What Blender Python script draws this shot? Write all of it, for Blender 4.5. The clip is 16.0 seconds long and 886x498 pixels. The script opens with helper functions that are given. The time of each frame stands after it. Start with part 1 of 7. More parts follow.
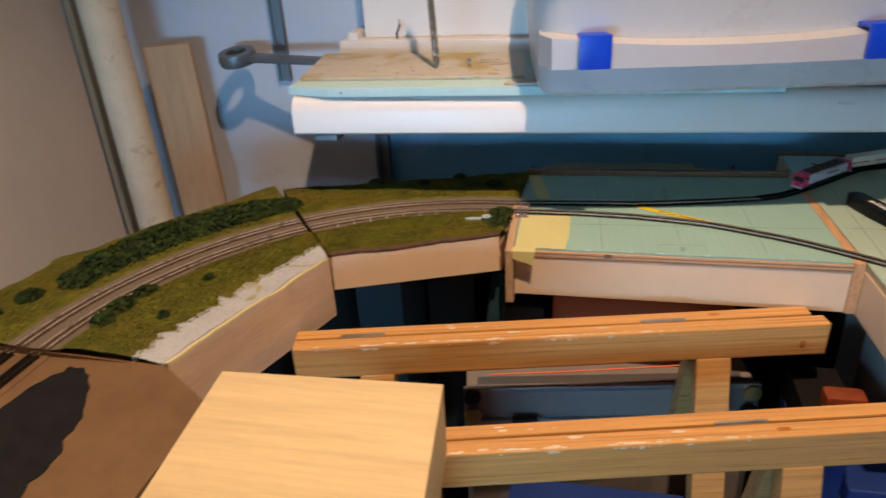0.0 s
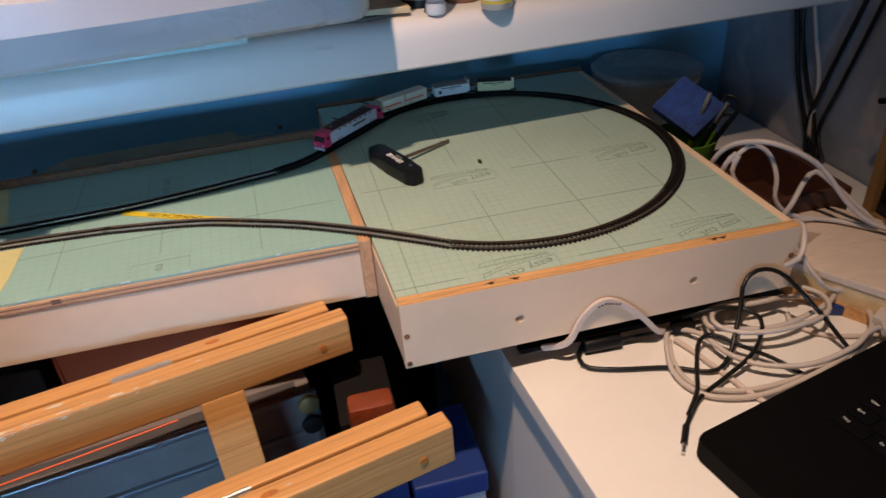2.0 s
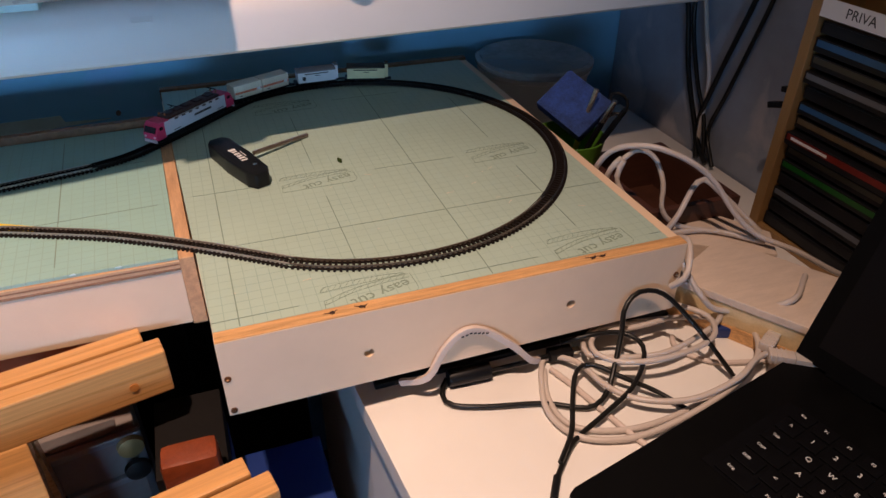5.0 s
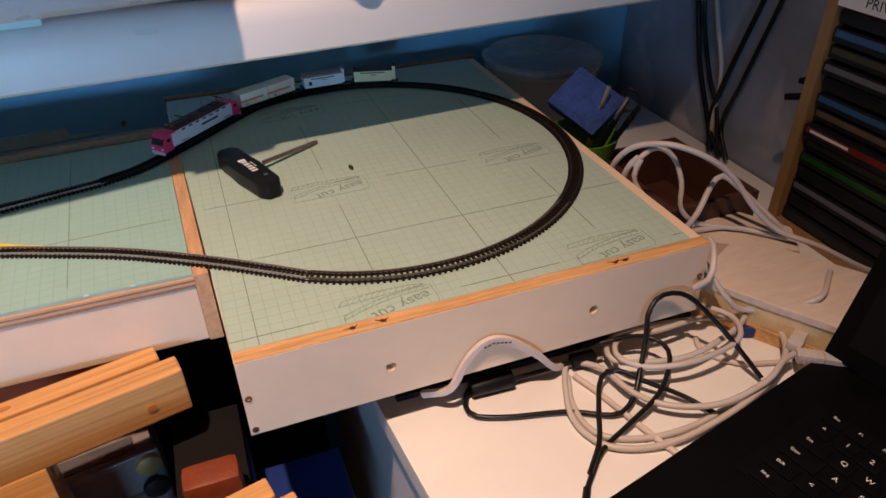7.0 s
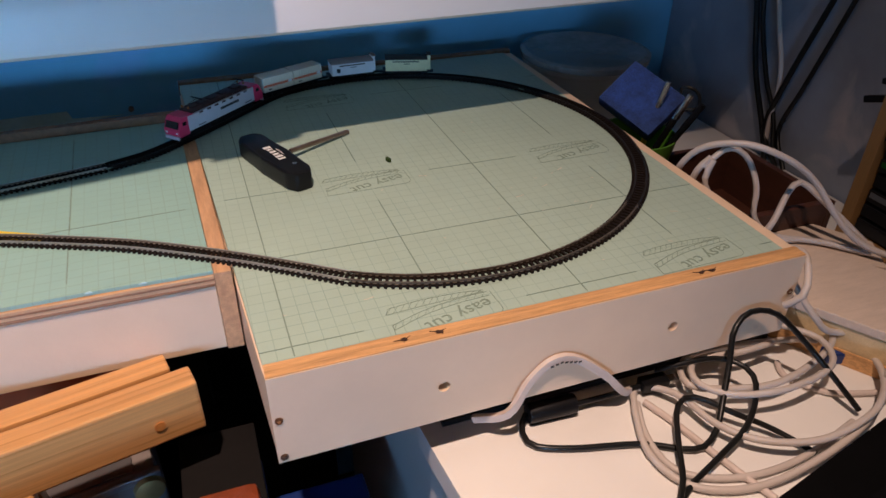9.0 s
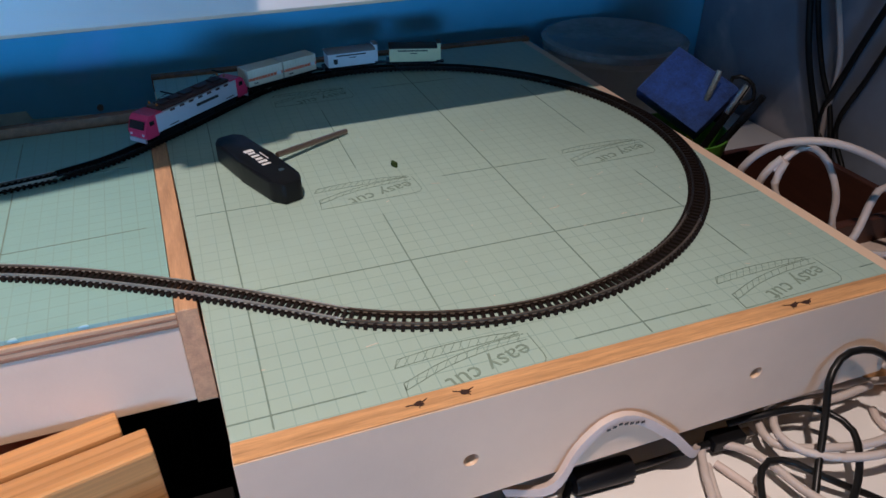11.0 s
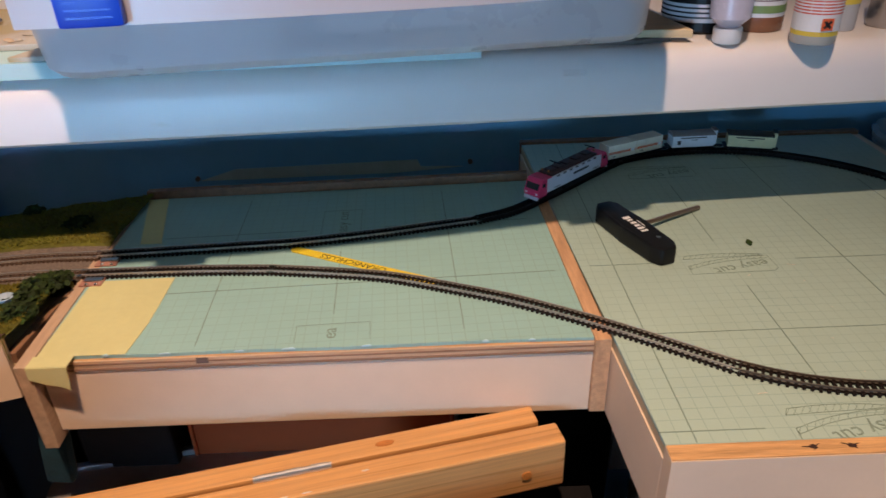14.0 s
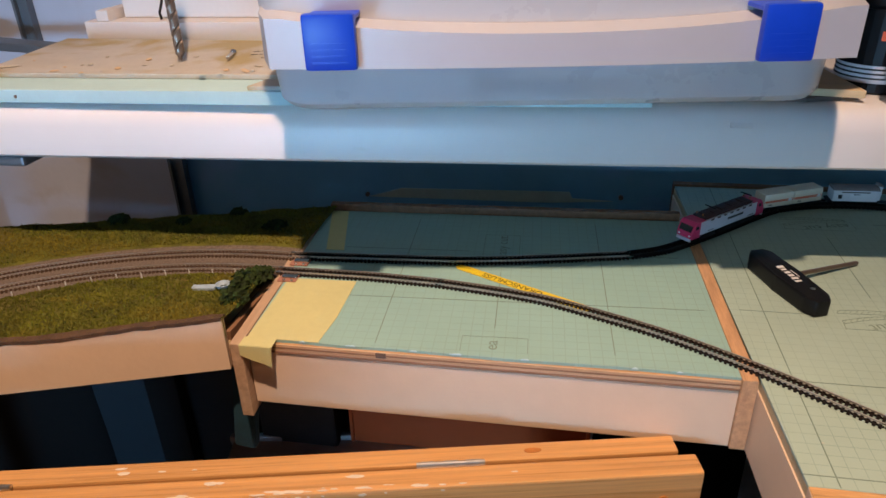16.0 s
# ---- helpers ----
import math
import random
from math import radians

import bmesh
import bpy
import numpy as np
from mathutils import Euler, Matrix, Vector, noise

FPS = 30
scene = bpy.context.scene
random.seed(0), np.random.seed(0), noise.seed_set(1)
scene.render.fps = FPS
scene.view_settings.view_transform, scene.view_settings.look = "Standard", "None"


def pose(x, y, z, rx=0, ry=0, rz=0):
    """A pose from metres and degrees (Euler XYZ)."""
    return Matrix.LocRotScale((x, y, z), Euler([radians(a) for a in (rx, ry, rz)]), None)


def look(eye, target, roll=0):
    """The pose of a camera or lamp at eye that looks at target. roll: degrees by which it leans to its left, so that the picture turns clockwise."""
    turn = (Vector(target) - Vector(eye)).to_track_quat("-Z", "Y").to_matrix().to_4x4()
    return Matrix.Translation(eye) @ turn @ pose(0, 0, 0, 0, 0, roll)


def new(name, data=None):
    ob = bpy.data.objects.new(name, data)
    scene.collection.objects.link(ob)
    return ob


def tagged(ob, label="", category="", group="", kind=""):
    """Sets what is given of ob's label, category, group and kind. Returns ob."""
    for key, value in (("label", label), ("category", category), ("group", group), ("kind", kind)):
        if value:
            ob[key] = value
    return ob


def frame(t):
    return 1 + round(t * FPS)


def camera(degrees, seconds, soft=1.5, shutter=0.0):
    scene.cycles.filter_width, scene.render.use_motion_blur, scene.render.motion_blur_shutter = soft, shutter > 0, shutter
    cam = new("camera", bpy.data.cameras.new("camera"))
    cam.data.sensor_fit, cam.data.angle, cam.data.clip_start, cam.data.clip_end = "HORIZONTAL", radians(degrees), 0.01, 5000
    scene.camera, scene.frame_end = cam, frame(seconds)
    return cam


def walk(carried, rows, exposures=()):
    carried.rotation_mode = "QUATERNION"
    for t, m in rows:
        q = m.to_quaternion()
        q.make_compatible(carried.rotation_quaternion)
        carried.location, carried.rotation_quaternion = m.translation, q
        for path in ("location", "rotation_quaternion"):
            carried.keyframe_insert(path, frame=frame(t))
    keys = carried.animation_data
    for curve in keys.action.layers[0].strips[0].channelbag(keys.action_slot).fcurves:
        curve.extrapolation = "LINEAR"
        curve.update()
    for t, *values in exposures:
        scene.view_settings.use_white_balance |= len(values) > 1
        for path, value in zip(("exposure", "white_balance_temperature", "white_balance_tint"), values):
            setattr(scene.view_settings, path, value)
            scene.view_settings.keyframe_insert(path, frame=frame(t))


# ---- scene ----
cam = camera(65.0, 16.0, 1.5, 0.35)
PATH = [
    (0, (-0.349, -0.922, 1.208), (-0.761, 0.824, 0.325), -3.3),
    (0.4, (-0.298, -0.882, 1.239), (-0.563, 0.864, 0.3), -4.0),
    (0.5, (-0.289, -0.871, 1.234), (-0.502, 0.888, 0.305), -4.2),
    (1, (-0.194, -0.809, 1.207), (-0.172, 0.95, 0.255), -5.2),
    (1.2, (-0.153, -0.79, 1.192), (-0.072, 0.961, 0.229), -5.4),
    (1.5, (-0.121, -0.759, 1.186), (0.076, 0.952, 0.169), -5.2),
    (1.8, (-0.086, -0.724, 1.168), (0.191, 0.952, 0.112), -5.1),
    (2, (-0.077, -0.707, 1.161), (0.267, 0.95, 0.095), -4.3),
    (2.5, (-0.048, -0.677, 1.149), (0.387, 0.956, 0.08), -2.8),
    (3, (-0.03, -0.661, 1.146), (0.473, 0.953, 0.076), -1.9),
    (3.5, (-0.011, -0.647, 1.142), (0.522, 0.936, 0.042), -1.5),
    (4, (-0.004, -0.638, 1.135), (0.551, 0.941, 0.04), -0.4),
    (6.5, (0.004, -0.608, 1.125), (0.603, 0.928, -0.008), 0.9),
    (7, (-0.005, -0.604, 1.131), (0.567, 0.95, 0.01), -1.1),
    (7.5, (-0.025, -0.603, 1.136), (0.543, 0.98, 0.054), -1.3),
    (8, (-0.042, -0.595, 1.13), (0.511, 1.003, 0.06), -0.6),
    (8.2, (-0.047, -0.588, 1.123), (0.508, 1.008, 0.053), -0.0),
    (10.3, (0.006, -0.445, 1.032), (0.642, 1.091, -0.08), 1.1),
    (10.5, (0.002, -0.442, 1.035), (0.636, 1.101, -0.069), 1.2),
    (11, (-0.006, -0.439, 1.038), (0.584, 1.132, -0.049), 0.4),
    (11.5, (-0.013, -0.441, 1.05), (0.546, 1.157, -0.015), 0.6),
    (12, (-0.053, -0.451, 1.061), (0.398, 1.201, 0.027), 0.5),
    (12.5, (-0.087, -0.465, 1.084), (0.196, 1.239, 0.077), -0.9),
    (13, (-0.115, -0.486, 1.1), (0.072, 1.25, 0.124), -1.4),
    (13.5, (-0.131, -0.501, 1.101), (-0.016, 1.247, 0.136), -1.7),
    (14, (-0.152, -0.512, 1.108), (-0.131, 1.234, 0.133), -1.8),
    (14.5, (-0.168, -0.531, 1.124), (-0.205, 1.225, 0.166), -2.2),
    (15, (-0.17, -0.552, 1.133), (-0.263, 1.219, 0.21), -2.1),
    (15.5, (-0.174, -0.569, 1.137), (-0.462, 1.186, 0.223), -1.8),
    (16, (-0.183, -0.566, 1.139), (-0.51, 1.185, 0.229), -1.7),
]
# seconds, stops, kelvin, tint
EXPOSURES = [(0, -0.50, 6450, 9), (1.5, -0.48, 5850, 13), (2.2, -0.46, 5900, 14), (3.5, -0.36, 6000, 20), (8, -0.36, 6050, 21), (10.5, -0.47, 4800, 11), (11.5, -0.47, 5050, 12), (13, -0.50, 5750, 17), (16, -0.45, 6200, 16)]
walk(cam, [(t, look(eye, target, roll)) for t, eye, target, roll in PATH], EXPOSURES)


# ---- light ----
world = bpy.data.worlds.new("world")
scene.world = world
world.use_nodes = True
wn = world.node_tree.nodes
sky = wn.new("ShaderNodeTexSky")
sky.sky_type, sky.sun_disc, sky.sun_elevation, sky.sun_rotation = "NISHITA", False, radians(25), radians(150)
wn["Background"].inputs["Strength"].default_value = 0.02
world.node_tree.links.new(sky.outputs["Color"], wn["Background"].inputs["Color"])


def lamp(name, kind, m, power, colour, size=0.1, size_y=None):
    data = bpy.data.lights.new(name, kind)
    data.energy, data.color = power, colour
    if kind == "AREA":
        data.size = size
        if size_y:
            data.shape, data.size_y = "RECTANGLE", size_y
    else:
        data.shadow_soft_size = size
    ob = new(name, data)
    ob.matrix_world = m
    return ob


# the room's lamp hangs over the bench, behind the camera
LAMP = (-0.20, -0.66, 2.30)
spot = lamp("lamp_bulb", "SPOT", look(LAMP, (-0.46, -0.48, 0.75)), 205.0, (1.0, 0.68, 0.44), 0.024)
spot.data.spot_size, spot.data.spot_blend = radians(92), 1.0
# added cool fill from behind the camera; its source is unseen
window = lamp("cool_fill", "AREA", look((-0.90, -2.56, 0.83), (-0.62, 0.25, 0.92)), 6.0, (0.31, 0.66, 1.0), 0.8, 0.34)
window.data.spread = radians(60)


# ---- materials ----
def mat(name, col, rough=0.5, metal=0.0, var=0.12, scale=30.0, bump=0.05, bscale=300.0, stain=None, stain_at=0.62, stain_scale=9.0,
        grain=None, turn=0.0, spec=0.5, alpha=1.0, trans=0.0, sheen=0.0, island=0.0):
    """A surface with colour variation at two scales, optional stains, optional wood grain along one axis, and fine relief."""
    m = bpy.data.materials.new(name)
    m.use_nodes = True
    nt = m.node_tree
    n, l = nt.nodes, nt.links
    b = n["Principled BSDF"]
    co = n.new("ShaderNodeTexCoord")
    mp = n.new("ShaderNodeMapping")
    vr = n.new("ShaderNodeVectorRotate")
    vr.rotation_type = "Z_AXIS"
    vr.inputs["Angle"].default_value = radians(-turn)
    l.new(co.outputs["Object"], vr.inputs["Vector"])
    l.new(vr.outputs[0], mp.inputs["Vector"])
    if grain:
        mp.inputs["Scale"].default_value = grain
    n1 = n.new("ShaderNodeTexNoise")
    n1.inputs["Scale"].default_value, n1.inputs["Detail"].default_value, n1.inputs["Roughness"].default_value = scale, 6, 0.6
    n2 = n.new("ShaderNodeTexNoise")
    n2.inputs["Scale"].default_value, n2.inputs["Detail"].default_value = scale * 7.3, 3
    l.new(mp.outputs["Vector"], n1.inputs["Vector"])
    l.new(mp.outputs["Vector"], n2.inputs["Vector"])
    add = n.new("ShaderNodeMath")
    add.operation = "MULTIPLY_ADD"
    add.inputs[1].default_value = 0.4
    l.new(n2.outputs["Fac"], add.inputs[0])
    l.new(n1.outputs["Fac"], add.inputs[2])
    ramp = n.new("ShaderNodeValToRGB")
    ramp.color_ramp.elements[0].position, ramp.color_ramp.elements[1].position = 0.35, 1.0
    c = Vector(col)
    lo, hi = c * (1 - var * 1.6), c * (1 + var)
    ramp.color_ramp.elements[0].color, ramp.color_ramp.elements[1].color = (*lo, 1), (*[min(v, 0.95) for v in hi], 1)
    l.new(add.outputs[0], ramp.inputs["Fac"])
    out = ramp.outputs["Color"]
    if stain:
        n3 = n.new("ShaderNodeTexNoise")
        n3.inputs["Scale"].default_value, n3.inputs["Detail"].default_value, n3.inputs["Distortion"].default_value = stain_scale, 8, 0.6
        l.new(co.outputs["Object"], n3.inputs["Vector"])
        r3 = n.new("ShaderNodeValToRGB")
        r3.color_ramp.elements[0].position, r3.color_ramp.elements[1].position = stain_at, stain_at + 0.09
        l.new(n3.outputs["Fac"], r3.inputs["Fac"])
        mx = n.new("ShaderNodeMix")
        mx.data_type = "RGBA"
        l.new(r3.outputs["Color"], mx.inputs[0])
        l.new(out, mx.inputs[6])
        mx.inputs[7].default_value = (*stain, 1)
        out = mx.outputs[2]
    if island:
        gi = n.new("ShaderNodeNewGeometry")
        hs = n.new("ShaderNodeHueSaturation")
        mr = n.new("ShaderNodeMapRange")
        mr.inputs[3].default_value, mr.inputs[4].default_value = 1 - island, 1 + island
        l.new(gi.outputs["Random Per Island"], mr.inputs[0])
        l.new(mr.outputs[0], hs.inputs["Value"])
        l.new(out, hs.inputs["Color"])
        out = hs.outputs["Color"]
    l.new(out, b.inputs["Base Color"])
    b.inputs["Roughness"].default_value, b.inputs["Metallic"].default_value = rough, metal
    b.inputs["Specular IOR Level"].default_value = spec
    b.inputs["Alpha"].default_value, b.inputs["Transmission Weight"].default_value = alpha, trans
    if sheen:
        b.inputs["Sheen Weight"].default_value = sheen
    rr = n.new("ShaderNodeMapRange")
    rr.inputs[3].default_value, rr.inputs[4].default_value = max(rough - 0.08, 0.02), min(rough + 0.1, 1)
    l.new(n1.outputs["Fac"], rr.inputs[0])
    l.new(rr.outputs[0], b.inputs["Roughness"])
    if bump:
        n4 = n.new("ShaderNodeTexNoise")
        n4.inputs["Scale"].default_value, n4.inputs["Detail"].default_value = bscale, 4
        l.new(mp.outputs["Vector"], n4.inputs["Vector"])
        bu = n.new("ShaderNodeBump")
        bu.inputs["Strength"].default_value, bu.inputs["Distance"].default_value = bump, 0.002
        l.new(n4.outputs["Fac"], bu.inputs["Height"])
        l.new(bu.outputs["Normal"], b.inputs["Normal"])
    return m


def foam(name, col, ox, oy, turn=0.0):
    """Pale green foam sheet with a fine printed centimetre grid, ruled from (ox, oy)."""
    m = mat(name, col, 0.62, var=0.05, scale=8, bump=0.06, bscale=500, stain=(0.46, 0.58, 0.52), stain_at=0.70, stain_scale=6)
    nt = m.node_tree
    n, l = nt.nodes, nt.links
    b = n["Principled BSDF"]
    base = b.inputs["Base Color"].links[0].from_socket
    co = n.new("ShaderNodeTexCoord")
    sx = n.new("ShaderNodeSeparateXYZ")
    vr = n.new("ShaderNodeVectorRotate")
    vr.rotation_type = "Z_AXIS"
    vr.inputs["Center"].default_value, vr.inputs["Angle"].default_value = (ox, oy, 0), radians(turn)
    l.new(co.outputs["Object"], vr.inputs["Vector"])
    l.new(vr.outputs[0], sx.inputs[0])
    lines = []
    for axis, o in (("X", ox), ("Y", oy)):
        a = n.new("ShaderNodeMath")
        a.operation = "ADD"
        a.inputs[1].default_value = 10.0 - o
        l.new(sx.outputs[axis], a.inputs[0])
        p = n.new("ShaderNodeMath")
        p.operation = "PINGPONG"
        p.inputs[1].default_value = 0.005
        l.new(a.outputs[0], p.inputs[0])
        t = n.new("ShaderNodeMath")
        t.operation = "LESS_THAN"
        t.inputs[1].default_value = 0.00032
        l.new(p.outputs[0], t.inputs[0])
        lines.append(t)
    mx = n.new("ShaderNodeMath")
    mx.operation = "MAXIMUM"
    l.new(lines[0].outputs[0], mx.inputs[0])
    l.new(lines[1].outputs[0], mx.inputs[1])
    wear = n.new("ShaderNodeTexNoise")
    wear.inputs["Scale"].default_value = 14
    l.new(co.outputs["Object"], wear.inputs["Vector"])
    k = n.new("ShaderNodeMath")
    k.operation = "MULTIPLY"
    l.new(mx.outputs[0], k.inputs[0])
    l.new(wear.outputs["Fac"], k.inputs[1])
    mix = n.new("ShaderNodeMix")
    mix.data_type = "RGBA"
    l.new(k.outputs[0], mix.inputs[0])
    l.new(base, mix.inputs[6])
    mix.inputs[7].default_value = (0.24, 0.35, 0.30, 1)
    l.new(mix.outputs[2], b.inputs["Base Color"])
    return m


